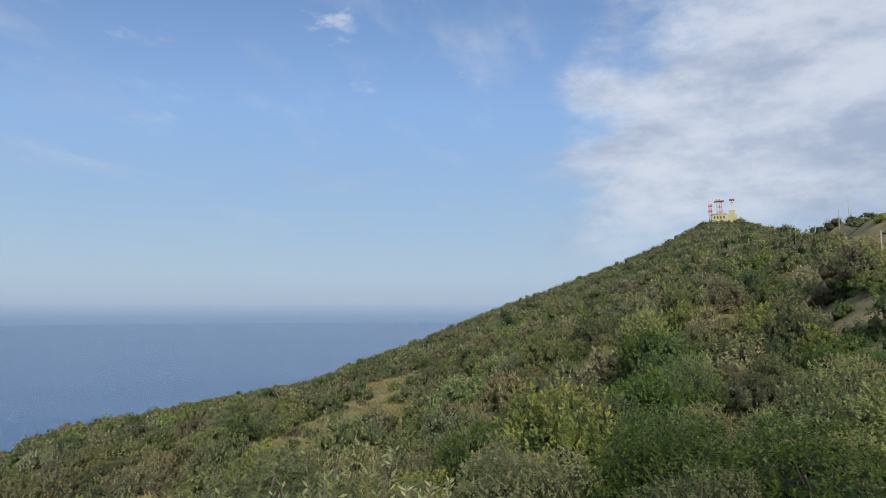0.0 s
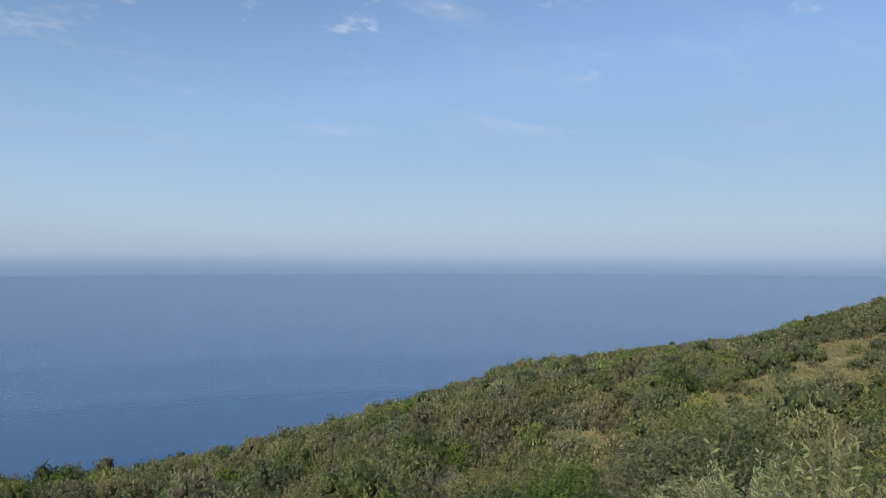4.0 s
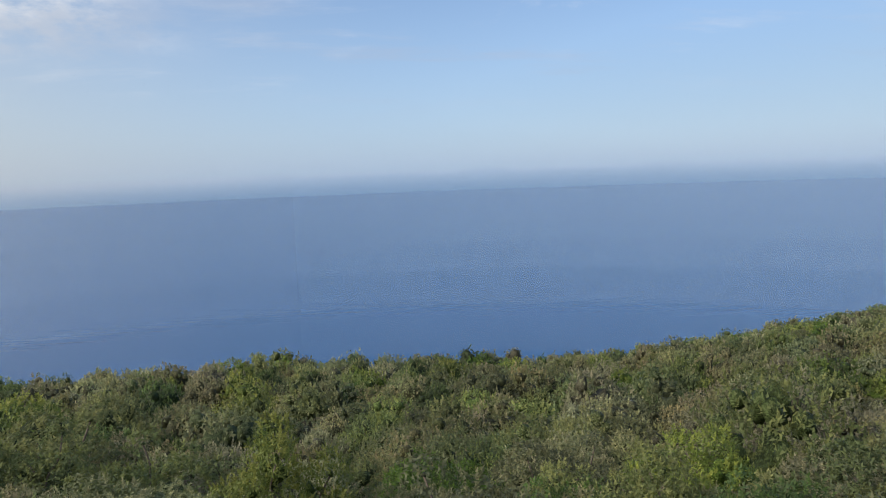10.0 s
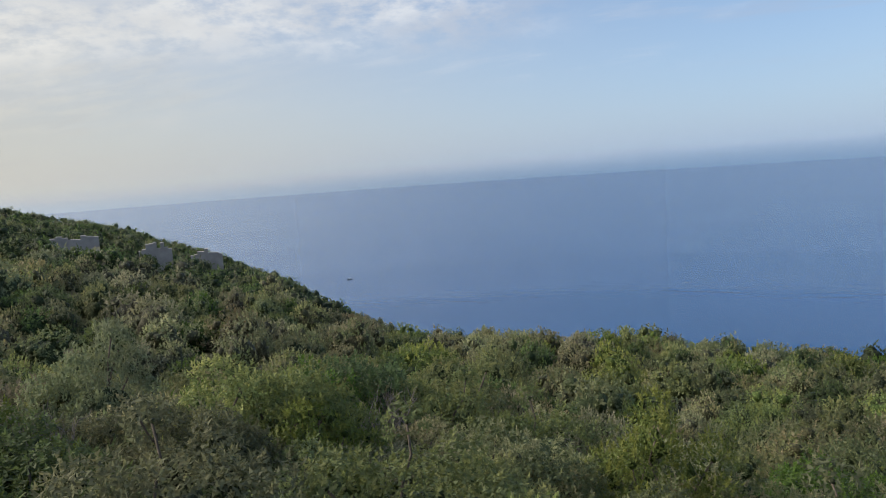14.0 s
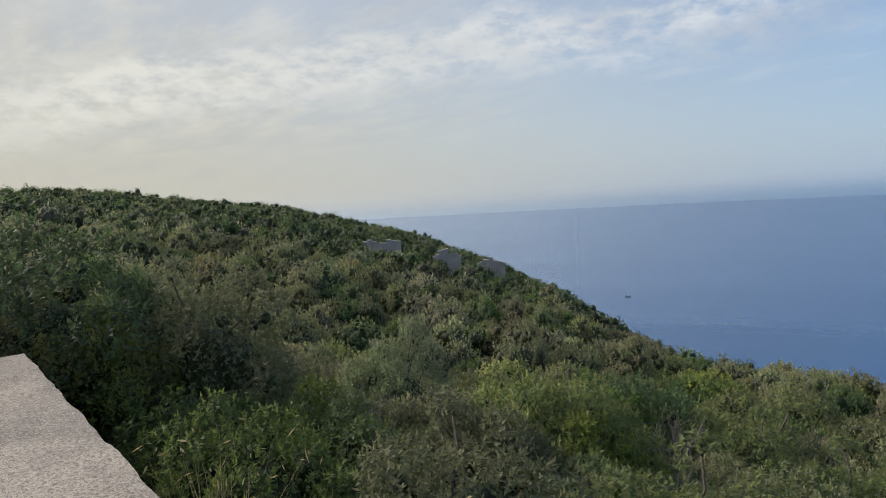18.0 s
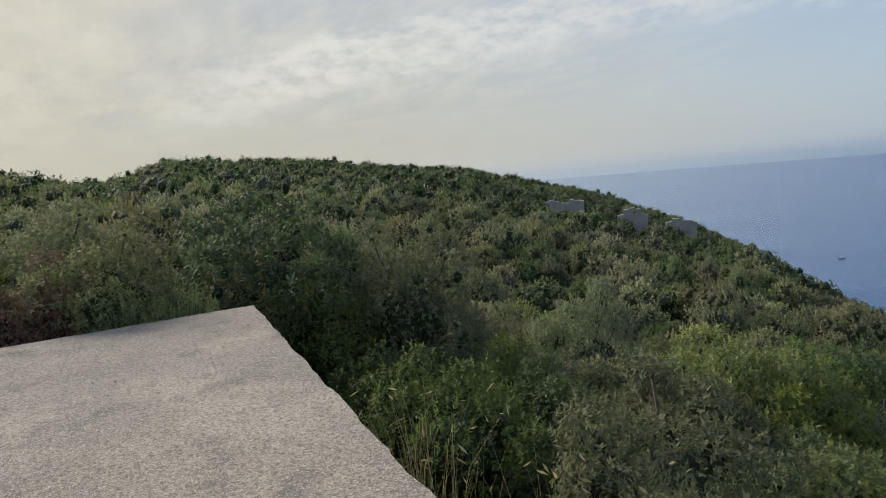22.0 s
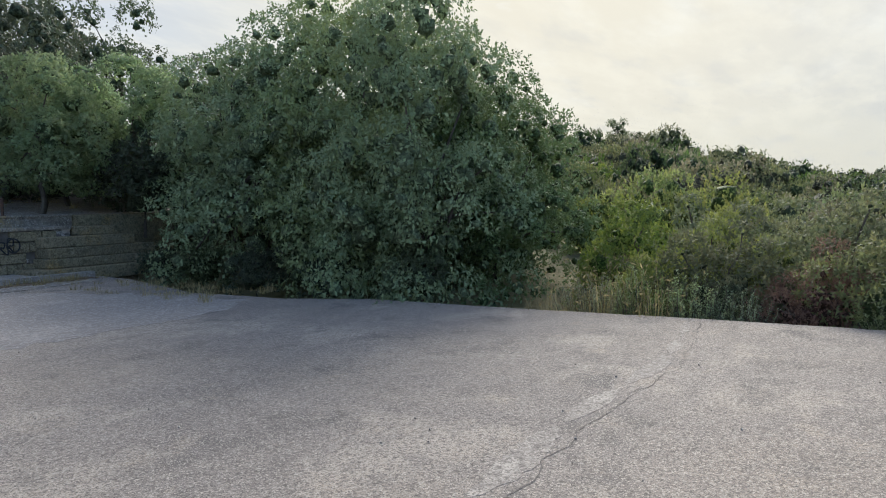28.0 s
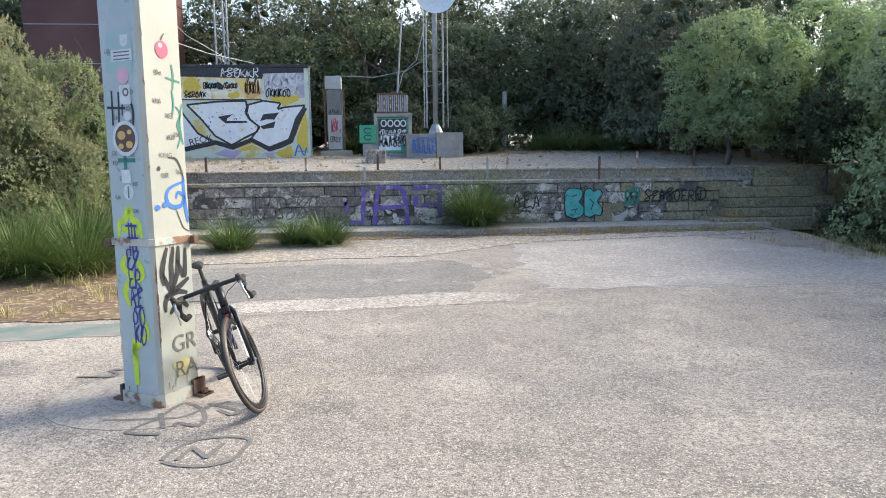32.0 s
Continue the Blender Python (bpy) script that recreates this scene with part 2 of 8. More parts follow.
    if translucent:
        tr = t.nodes.new("ShaderNodeBsdfTranslucent")
        if isinstance(colour, tuple):
            tr.inputs[0].default_value = colour
        else:
            link(colour, tr.inputs[0])
        ms = t.nodes.new("ShaderNodeMixShader")
        ms.inputs[0].default_value = translucent
        link(p.outputs[0], ms.inputs[1])
        link(tr.outputs[0], ms.inputs[2])
        link(ms.outputs[0], t.nodes["Material Output"].inputs[0])
    return m


def leaf_material(name, a, b, c, rough=0.6, spread=0.15, thin=0.45):
    return material(name, a, rough, second=b, scale=0.9, lo=0.4, hi=0.62, third=c, third_scale=0.13, bump=0, per="island", spread=spread,
                    translucent=thin, spec=0.25, plant=True)


LEAF_OAK = leaf_material("holm_oak_leaves", (0.150, 0.188, 0.090), (0.194, 0.237, 0.102), (0.206, 0.213, 0.114))
LEAF_GREY = leaf_material("grey_green_leaves", (0.215, 0.245, 0.118), (0.262, 0.285, 0.142), (0.205, 0.208, 0.108))
LEAF_BRIGHT = leaf_material("bright_green_leaves", (0.180, 0.238, 0.072), (0.226, 0.285, 0.088), (0.165, 0.200, 0.075))
LEAF_OLIVE = leaf_material("olive_brown_leaves", (0.220, 0.227, 0.115), (0.200, 0.243, 0.100), (0.250, 0.227, 0.125))
LEAF_SILVER = leaf_material("silvery_leaves", (0.34, 0.41, 0.19), (0.46, 0.49, 0.30), (0.24, 0.33, 0.12), spread=0.3)
LEAF_RED = leaf_material("reddish_leaves", (0.34, 0.14, 0.12), (0.26, 0.15, 0.11), (0.20, 0.16, 0.09))

LEAF_DEEP = leaf_material("deep_green_leaves", (0.078, 0.125, 0.040), (0.100, 0.150, 0.048), (0.070, 0.105, 0.040), thin=0.35)
# TIP colours, for upward shoots: pale tips and the lit tops of bushes in one
TIP_DEEP = leaf_material("deep_green_lit_tips", (0.120, 0.190, 0.050), (0.150, 0.220, 0.060), (0.110, 0.160, 0.050))
TIP_OAK = leaf_material("holm_oak_lit_tips", (0.205, 0.238, 0.092), (0.255, 0.280, 0.115), (0.245, 0.235, 0.125))
TIP_GREY = leaf_material("grey_green_lit_tips", (0.35, 0.355, 0.170), (0.41, 0.39, 0.215), (0.31, 0.31, 0.150))
TIP_OLIVE = leaf_material("olive_brown_lit_tips", (0.32, 0.285, 0.145), (0.37, 0.33, 0.19), (0.29, 0.26, 0.125))
TIP_BRIGHT = leaf_material("bright_green_lit_tips", (0.29, 0.325, 0.09), (0.34, 0.37, 0.115), (0.22, 0.26, 0.08))


def shaded_mass(name, a, b, size=24.0):
    """Dense small foliage seen between the outer leaves: leaf-sized cells of varied green with deep relief, coloured
    darker than the leaves for the shade inside a plant.
    """
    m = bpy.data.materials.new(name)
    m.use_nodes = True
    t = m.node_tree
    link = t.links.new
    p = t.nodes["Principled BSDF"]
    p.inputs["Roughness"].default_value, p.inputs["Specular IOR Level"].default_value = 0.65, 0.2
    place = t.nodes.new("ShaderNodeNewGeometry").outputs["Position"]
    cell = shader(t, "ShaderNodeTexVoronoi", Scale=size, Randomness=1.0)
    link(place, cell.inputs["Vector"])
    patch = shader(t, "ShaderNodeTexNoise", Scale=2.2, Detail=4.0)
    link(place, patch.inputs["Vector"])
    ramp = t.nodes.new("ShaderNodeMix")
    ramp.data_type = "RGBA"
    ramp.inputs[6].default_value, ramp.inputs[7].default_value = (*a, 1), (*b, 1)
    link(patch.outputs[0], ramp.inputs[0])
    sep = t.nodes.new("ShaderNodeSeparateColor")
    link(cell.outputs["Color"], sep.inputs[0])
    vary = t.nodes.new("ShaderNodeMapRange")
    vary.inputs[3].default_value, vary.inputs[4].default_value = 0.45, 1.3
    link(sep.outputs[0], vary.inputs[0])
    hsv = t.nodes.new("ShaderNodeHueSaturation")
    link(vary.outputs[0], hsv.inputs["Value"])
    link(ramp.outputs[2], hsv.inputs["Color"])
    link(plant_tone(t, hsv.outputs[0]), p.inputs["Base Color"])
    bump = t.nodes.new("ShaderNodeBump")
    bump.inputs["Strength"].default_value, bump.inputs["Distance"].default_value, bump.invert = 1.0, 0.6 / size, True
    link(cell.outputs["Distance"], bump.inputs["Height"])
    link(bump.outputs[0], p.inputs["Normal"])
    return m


CORE_OAK = shaded_mass("holm_oak_mass", (0.058, 0.080, 0.034), (0.080, 0.104, 0.041))
CORE_DEEP = shaded_mass("deep_green_mass", (0.030, 0.050, 0.019), (0.042, 0.066, 0.024))
CORE_GREY = shaded_mass("grey_green_mass", (0.086, 0.091, 0.050), (0.113, 0.113, 0.067))
CORE_BRIGHT = shaded_mass("bright_green_mass", (0.068, 0.110, 0.029), (0.094, 0.132, 0.035))
CORE_RED = shaded_mass("reddish_mass", (0.131, 0.062, 0.051), (0.117, 0.080, 0.051))
CORE_OLIVE = shaded_mass("olive_brown_mass", (0.088, 0.085, 0.046), (0.095, 0.101, 0.046))
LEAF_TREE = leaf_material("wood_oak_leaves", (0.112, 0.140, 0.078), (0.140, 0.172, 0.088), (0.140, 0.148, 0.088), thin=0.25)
CORE_TREE = shaded_mass("wood_oak_mass", (0.070, 0.090, 0.047), (0.098, 0.118, 0.060), 20.0)
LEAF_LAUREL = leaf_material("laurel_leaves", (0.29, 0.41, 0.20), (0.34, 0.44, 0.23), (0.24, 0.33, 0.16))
CORE_LAUREL = shaded_mass("laurel_mass", (0.112, 0.168, 0.077), (0.147, 0.203, 0.098), 20.0)
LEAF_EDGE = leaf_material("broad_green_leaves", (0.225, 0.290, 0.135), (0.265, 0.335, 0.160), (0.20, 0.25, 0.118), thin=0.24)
CORE_EDGE = shaded_mass("broad_green_mass", (0.115, 0.152, 0.072), (0.150, 0.190, 0.094), 20.0)
BARK = material("grey_bark", (0.16, 0.13, 0.10), 0.9, second=(0.09, 0.075, 0.06), scale=9.0, bump=0.6, bump_scale=30)
GRASS_DRY = material("dry_grass", (0.47, 0.385, 0.19), 0.85, second=(0.36, 0.30, 0.14), scale=1.5, bump=0, per="island", spread=0.3, translucent=0.3)
GRASS_GREEN = material("green_grass", (0.085, 0.145, 0.032), 0.55, second=(0.15, 0.195, 0.06), scale=2.0, bump=0, per="island", spread=0.4, translucent=0.3)
GRASS_SLOPE = material("golden_slope_grass", (0.40, 0.345, 0.17), 0.9, second=(0.27, 0.26, 0.12), scale=0.4, bump=0, per="island", spread=0.22, translucent=0.3)
SOIL = material("slope_soil", (0.27, 0.23, 0.115), 0.95, second=(0.19, 0.175, 0.085), scale=0.5, third=(0.12, 0.125, 0.06), third_scale=0.06, bump=0.6, bump_scale=3.0)
def sea_material(name, ripple):
    """Deep blue water with a broad even sheen; wind lanes are painted into the base colour, ripples tilt the sheen."""
    m = bpy.data.materials.new(name)
    m.use_nodes = True
    t = m.node_tree
    link = t.links.new
    p = t.nodes["Principled BSDF"]
    p.inputs["Specular IOR Level"].default_value = 0.30
    place = t.nodes.new("ShaderNodeNewGeometry").outputs["Position"]

    def tex(stretch, turn, scale, detail):
        mp = t.nodes.new("ShaderNodeMapping")
        mp.inputs["Scale"].default_value, mp.inputs["Rotation"].default_value = stretch, (0, 0, radians(turn))
        link(place, mp.inputs["Vector"])
        n = shader(t, "ShaderNodeTexNoise", Scale=scale, Detail=detail, Roughness=0.6)
        link(mp.outputs[0], n.inputs["Vector"])
        return n.outputs[0]

    def span(v, a, b, lo, hi):
        n = t.nodes.new("ShaderNodeMapRange")
        n.inputs[1].default_value, n.inputs[2].default_value, n.inputs[3].default_value, n.inputs[4].default_value = a, b, lo, hi
        link(v, n.inputs[0])
        return n.outputs[0]

    lanes = tex((0.25, 1.0, 1.0), 12, 0.004, 2.0)
    p.inputs["Roughness"].default_value = 0.27
    mix = t.nodes.new("ShaderNodeMix")
    mix.data_type = "RGBA"
    mix.inputs[6].default_value, mix.inputs[7].default_value = (0.020, 0.085, 0.222, 1), (0.025, 0.093, 0.235, 1)
    link(span(lanes, 0.35, 0.65, 0, 1), mix.inputs[0])
    link(mix.outputs[2], p.inputs["Base Color"])
    if ripple:
        bump = t.nodes.new("ShaderNodeBump")
        bump.inputs["Strength"].default_value, bump.inputs["Distance"].default_value = ripple, 3.0
        link(tex((0.2, 1.0, 1.0), 14, 0.11, 3.0), bump.inputs["Height"])
        link(bump.outputs[0], p.inputs["Normal"])
    return m


SEA, SEA_FAR = sea_material("sea_water", 0.05), sea_material("distant_sea_water", 0.0)
CONCRETE = material("worn_concrete", (0.365, 0.313, 0.270), 0.92, second=(0.235, 0.204, 0.183), scale=1.1, lo=0.42, hi=0.64, third=(0.435, 0.361, 0.287), third_scale=0.35, bump=1.0, bump_scale=60, spec=0.3,
                    layers=(((0.522, 0.444, 0.365), 0.55, 0.51, 0.60), ((0.191, 0.170, 0.152), 1.4, 0.54, 0.66), ((0.209, 0.183, 0.165), 5.5, 0.52, 0.78), ((0.487, 0.400, 0.313), 2.3, 0.56, 0.74), ((0.174, 0.157, 0.144), 17.0, 0.56, 0.80)), speckle=((0.609, 0.539, 0.461), (0.148, 0.129, 0.113)), speckle_scale=125)
CONCRETE_PALE = material("pale_screed", (0.46, 0.405, 0.345), 0.9, second=(0.34, 0.30, 0.255), scale=2.6, layers=(((0.24, 0.195, 0.15), 1.7, 0.56, 0.68), ((0.42, 0.33, 0.22), 0.7, 0.54, 0.68)), bump=0.4, bump_scale=50, speckle=((0.62, 0.57, 0.50), (0.30, 0.27, 0.24)))
CONCRETE_DARK = material("dark_concrete", (0.205, 0.187, 0.172), 0.9, second=(0.31, 0.275, 0.24), scale=1.4, bump=0.8, bump_scale=50, spec=0.3, layers=(((0.48, 0.42, 0.36), 1.6, 0.60, 0.68), ((0.50, 0.45, 0.39), 9.0, 0.62, 0.66)), speckle=((0.38, 0.35, 0.31), (0.12, 0.115, 0.11)), speckle_scale=90)
GRAVEL = material("pale_gravel", (0.41, 0.36, 0.305), 0.95, second=(0.33, 0.29, 0.245), scale=1.2, spec=0.2, layers=(((0.44, 0.33, 0.18), 0.8, 0.53, 0.68), ((0.22, 0.18, 0.14), 6.0, 0.60, 0.75)), bump=0.8, bump_scale=25, speckle=((0.62, 0.57, 0.50), (0.24, 0.20, 0.16)), speckle_scale=28)
DIRT = material("brown_dirt", (0.15, 0.095, 0.06), 0.95, second=(0.22, 0.15, 0.09), scale=2.5, bump=0.7, bump_scale=30, speckle=((0.46, 0.34, 0.19), (0.13, 0.085, 0.05)), speckle_scale=20)
STONE = material("wall_stone", (0.31, 0.265, 0.225), 0.9, second=(0.22, 0.19, 0.165), scale=3.0, bump=0.9, bump_scale=16, per="object", spread=0.3, spec=0.3,
                 layers=(((0.66, 0.61, 0.54), 2.4, 0.53, 0.575), ((0.40, 0.31, 0.19), 1.3, 0.56, 0.68), ((0.07, 0.063, 0.055), 5.5, 0.585, 0.63)), speckle=((0.42, 0.38, 0.33), (0.15, 0.13, 0.11)), speckle_scale=40)
MOSSY = material("mossy_stone", (0.36, 0.29, 0.18), 0.95, second=(0.29, 0.25, 0.17), scale=2.2, bump=0.8, bump_scale=22, per="object", spread=0.2, spec=0.2,
                 layers=(((0.44, 0.29, 0.11), 1.2, 0.54, 0.70), ((0.15, 0.13, 0.08), 4.0, 0.58, 0.66), ((0.50, 0.44, 0.32), 3.1, 0.62, 0.68)), speckle=((0.40, 0.35, 0.22), (0.15, 0.13, 0.08)), speckle_scale=45)
MORTAR = material("dark_wall_mortar", (0.20, 0.175, 0.15), 0.95, second=(0.10, 0.09, 0.08), scale=5, bump=0.9, bump_scale=25, layers=(((0.58, 0.53, 0.47), 2.4, 0.55, 0.59),))
COPING = material("weathered_coping", (0.40, 0.35, 0.285), 0.9, second=(0.28, 0.245, 0.20), scale=3, bump=0.6, bump_scale=30, spec=0.3,
                  layers=(((0.15, 0.13, 0.11), 2.1, 0.55, 0.62), ((0.42, 0.315, 0.165), 0.55, 0.48, 0.62), ((0.62, 0.57, 0.50), 2.9, 0.60, 0.65)), speckle=((0.52, 0.47, 0.40), (0.20, 0.175, 0.15)), speckle_scale=42)
LITTER = material("leaf_litter", (0.40, 0.30, 0.17), 0.95, second=(0.30, 0.21, 0.11), scale=3.0, bump=0.8, bump_scale=25, layers=(((0.52, 0.46, 0.37), 0.9, 0.52, 0.66),), speckle=((0.58, 0.46, 0.28), (0.16, 0.11, 0.06)), speckle_scale=22)
GRASS_DARK = material("dark_understorey_grass", (0.10, 0.15, 0.05), 0.6, second=(0.16, 0.20, 0.08), scale=2.0, bump=0, per="island", spread=0.4, translucent=0.3)


# ---- mesh helpers ----
def raw_mesh(name, verts, faces, mats, slot=None, smooth=False, soft=None):
    """A mesh from numpy arrays; faces: one array of quads or triangles, or a list of such arrays."""
    me = bpy.data.meshes.new(name)
    faces = faces if isinstance(faces, list) else [faces]
    loops = np.concatenate([f.ravel() for f in faces]).astype(np.int32)
    counts = np.concatenate([np.full(len(f), f.shape[1]) for f in faces]).astype(np.int32)
    me.vertices.add(len(verts))
    me.vertices.foreach_set("co", np.asarray(verts, np.float32).ravel())
    me.loops.add(len(loops))
    me.loops.foreach_set("vertex_index", loops)
    me.polygons.add(len(counts))
    me.polygons.foreach_set("loop_start", np.concatenate([[0], np.cumsum(counts)[:-1]]).astype(np.int32))
    me.polygons.foreach_set("loop_total", counts)
    for mat in mats:
        me.materials.append(mat)
    if slot is not None:
        me.polygons.foreach_set("material_index", np.asarray(slot, np.int32))
    if smooth:
        me.polygons.foreach_set("use_smooth", np.ones(len(counts), bool))
    if soft is not None:
        me.polygons.foreach_set("use_smooth", np.arange(len(counts)) >= soft)
    me.update()
    return me


def thing(name, m, label, category, group="", kind=""):
    ob = new(name)
    ob.empty_display_size = 0.1
    ob.matrix_world = m
    return tagged(ob, label, category, group, kind)


def part(name, bm, mat, parent=None, label="", smooth=False):
    me = bpy.data.meshes.new(name)
    bm.to_mesh(me)
    bm.free()
    if mat:
        for one in mat if isinstance(mat, (list, tuple)) else (mat,):
            me.materials.append(one)
    if smooth:
        me.polygons.foreach_set("use_smooth", np.ones(len(me.polygons), bool))
    ob = new(name, me)
    ob.parent = parent
    return tagged(ob, label)


def box(x0, x1, y0, y1, z0, z1, bevel=0.0, bm=None, m=None):
    bm = bm or bmesh.new()
    made = bmesh.ops.create_cube(bm, size=1)["verts"]
    mat = Matrix.Translation(((x0 + x1) / 2, (y0 + y1) / 2, (z0 + z1) / 2)) @ Matrix.Diagonal((x1 - x0, y1 - y0, z1 - z0, 1))
    bmesh.ops.transform(bm, matrix=(m @ mat) if m else mat, verts=made)
    if bevel:
        edges = list({e for v in made for e in v.link_edges})
        bmesh.ops.bevel(bm, geom=edges, offset=bevel, segments=1, affect="EDGES", profile=0.5)
    return bm


def rod(a, b, r0, r1=None, seg=8, bm=None, caps=True):
    """A round bar from a to b."""
    bm = bm or bmesh.new()
    a, b = Vector(a), Vector(b)
    way = b - a
    made = bmesh.ops.create_cone(bm, cap_ends=caps, segments=seg, radius1=r0, radius2=r0 if r1 is None else r1, depth=way.length)["verts"]
    bmesh.ops.transform(bm, matrix=Matrix.Translation((a + b) / 2) @ way.to_track_quat("Z", "Y").to_matrix().to_4x4(), verts=made)
    return bm


def tube(points, r, seg=6, bm=None):
    bm = bm or bmesh.new()
    pts = [Vector(p) for p in points]
    rings = []
    for i, p in enumerate(pts):
        way = (pts[min(i + 1, len(pts) - 1)] - pts[max(i - 1, 0)]).normalized()
        q = way.to_track_quat("Z", "Y").to_matrix()
        rr = r[i] if isinstance(r, (list, tuple)) else r
        rings.append([bm.verts.new(p + q @ Vector((rr * math.cos(k * math.tau / seg), rr * math.sin(k * math.tau / seg), 0))) for k in range(seg)])
    for a, b in zip(rings, rings[1:]):
        for k in range(seg):
            bm.faces.new((a[k], a[(k + 1) % seg], b[(k + 1) % seg], b[k]))
    bm.faces.new(rings[0][::-1])
    bm.faces.new(rings[-1])
    return bm


def ring(radius, r, seg=40, sub=8, bm=None, m=None):
    """A torus in the xz plane."""
    bm = bm or bmesh.new()
    loops = []
    for i in range(seg):
        a = i * math.tau / seg
        loops.append([bm.verts.new((m or Matrix()) @ Vector(((radius + r * math.cos(b)) * math.cos(a), r * math.sin(b), (radius + r * math.cos(b)) * math.sin(a))))
                      for b in (k * math.tau / sub for k in range(sub))])
    for i in range(seg):
        a, b = loops[i], loops[(i + 1) % seg]
        for k in range(sub):
            bm.faces.new((a[k], b[k], b[(k + 1) % sub], a[(k + 1) % sub]))
    return bm


def prism(outline, z0, z1, bm=None):
    bm = bm or bmesh.new()
    lo = [bm.verts.new((x, y, z0)) for x, y in outline]
    hi = [bm.verts.new((x, y, z1)) for x, y in outline]
    n = len(outline)
    bm.faces.new(lo[::-1])
    bm.faces.new(hi)
    for i in range(n):
        bm.faces.new((lo[i], lo[(i + 1) % n], hi[(i + 1) % n], hi[i]))
    return bm


# ---- ground form ----
# bearing from the viewpoint (degrees, +y = 0, anticlockwise), ground height 12 m and 30 m out
SHELF = [(0, 0.0, 1.4), (30, -1.0, 1.0), (60, -1.2, 0.0), (74, -1.4, -1.0), (86, -1.7, -2.5), (98, -2.2, -5.0), (110, -2.8, -7.0), (130, -3.8, -9.0),
         (150, -4.7, -10.8), (170, -5.2, -11.5), (190, -5.2, -11.2), (210, -4.4, -9.6), (225, -3.8, -8.6), (240, -3.8, -7.0), (255, -2.6, -4.2),
         (270, -1.2, -1.5), (285, -0.8, 0.5), (300, -0.5, 1.5), (330, 0.0, 1.5), (360, 0.0, 1.4)]
# bearing, distance and ground height of the crest line
CREST = [(0, 60, 3), (60, 60, 5), (74, 70, 9.2), (75, 75, 9.8), (76.5, 85, 11.2), (78, 100, 11.9), (79.8, 125, 11.6), (81.2, 200, 20.5), (82, 394, 40.0), (83, 392, 42.8), (84.3, 390, 44.5), (87.0, 390, 44.2), (90, 365, 30.8), (94, 330, 18.4), (98.7, 300, 7.0),
         (110, 260, -14), (119, 230, -26), (130, 200, -29), (138, 190, -31), (140.5, 165, -31.3), (152, 115, -28.6), (160, 100, -28)]
CREST_SOUTH = [(170, 92, -27.2), (189, 85, -23.6), (204, 85, -22.6), (210.5, 86, -21.8), (213, 200, -46), (217, 230, -43), (221, 240, -33), (224.4, 240, -26),
               (233, 235, -10.6), (242.6, 220, -0.5), (251.5, 210, 4.2), (260, 200, 7.3), (266, 195, 8.8), (270.5, 190, 3.6), (275.5, 130, 3.8),
               (280.5, 100, 5.4), (286, 85, 6.6), (292, 80, 6), (330, 80, 5), (360, 60, 3)]
shelf, crest = np.array(SHELF), np.array(CREST + CREST_SOUTH)
SEA_Z = -120.0


def ground_z(x, y):
    """Height of the natural ground at x, y (arrays)."""
    x, y = np.asarray(x, float), np.asarray(y, float)
    r = np.hypot(x, y)
    yaw = np.degrees(np.arctan2(-x, y)) % 360
    z12, z30 = np.interp(yaw, shelf[:, 0], shelf[:, 1]), np.interp(yaw, shelf[:, 0], shelf[:, 2])
    rc, zc = np.interp(yaw, crest[:, 0], crest[:, 1]), np.interp(yaw, crest[:, 0], crest[:, 2])
    near = np.where(r < 12, z12 + (12 - r) * np.minimum(-z12 * 0.07, 0.3), z12 + (z30 - z12) * (r - 12) / 18)
    u = np.clip((r - 30) / (rc - 30), 0, 1)
    far = z30 + (zc - z30) * (u * 0.8 + u * u * 0.2)
    z = np.where(r < 30, near, far)
    over = np.maximum(r - rc, 0)
    z = z - over * over / (over + 25) * np.where((yaw > 55) & (yaw < 83), 0.12, 0.62)
    rough = np.sin(x * 0.21 + 1.3) * np.cos(y * 0.17) + 0.6 * np.sin(x * 0.07 + y * 0.11)
    return z + rough * np.clip((r - 14) / 60, 0, 1) * 0.55


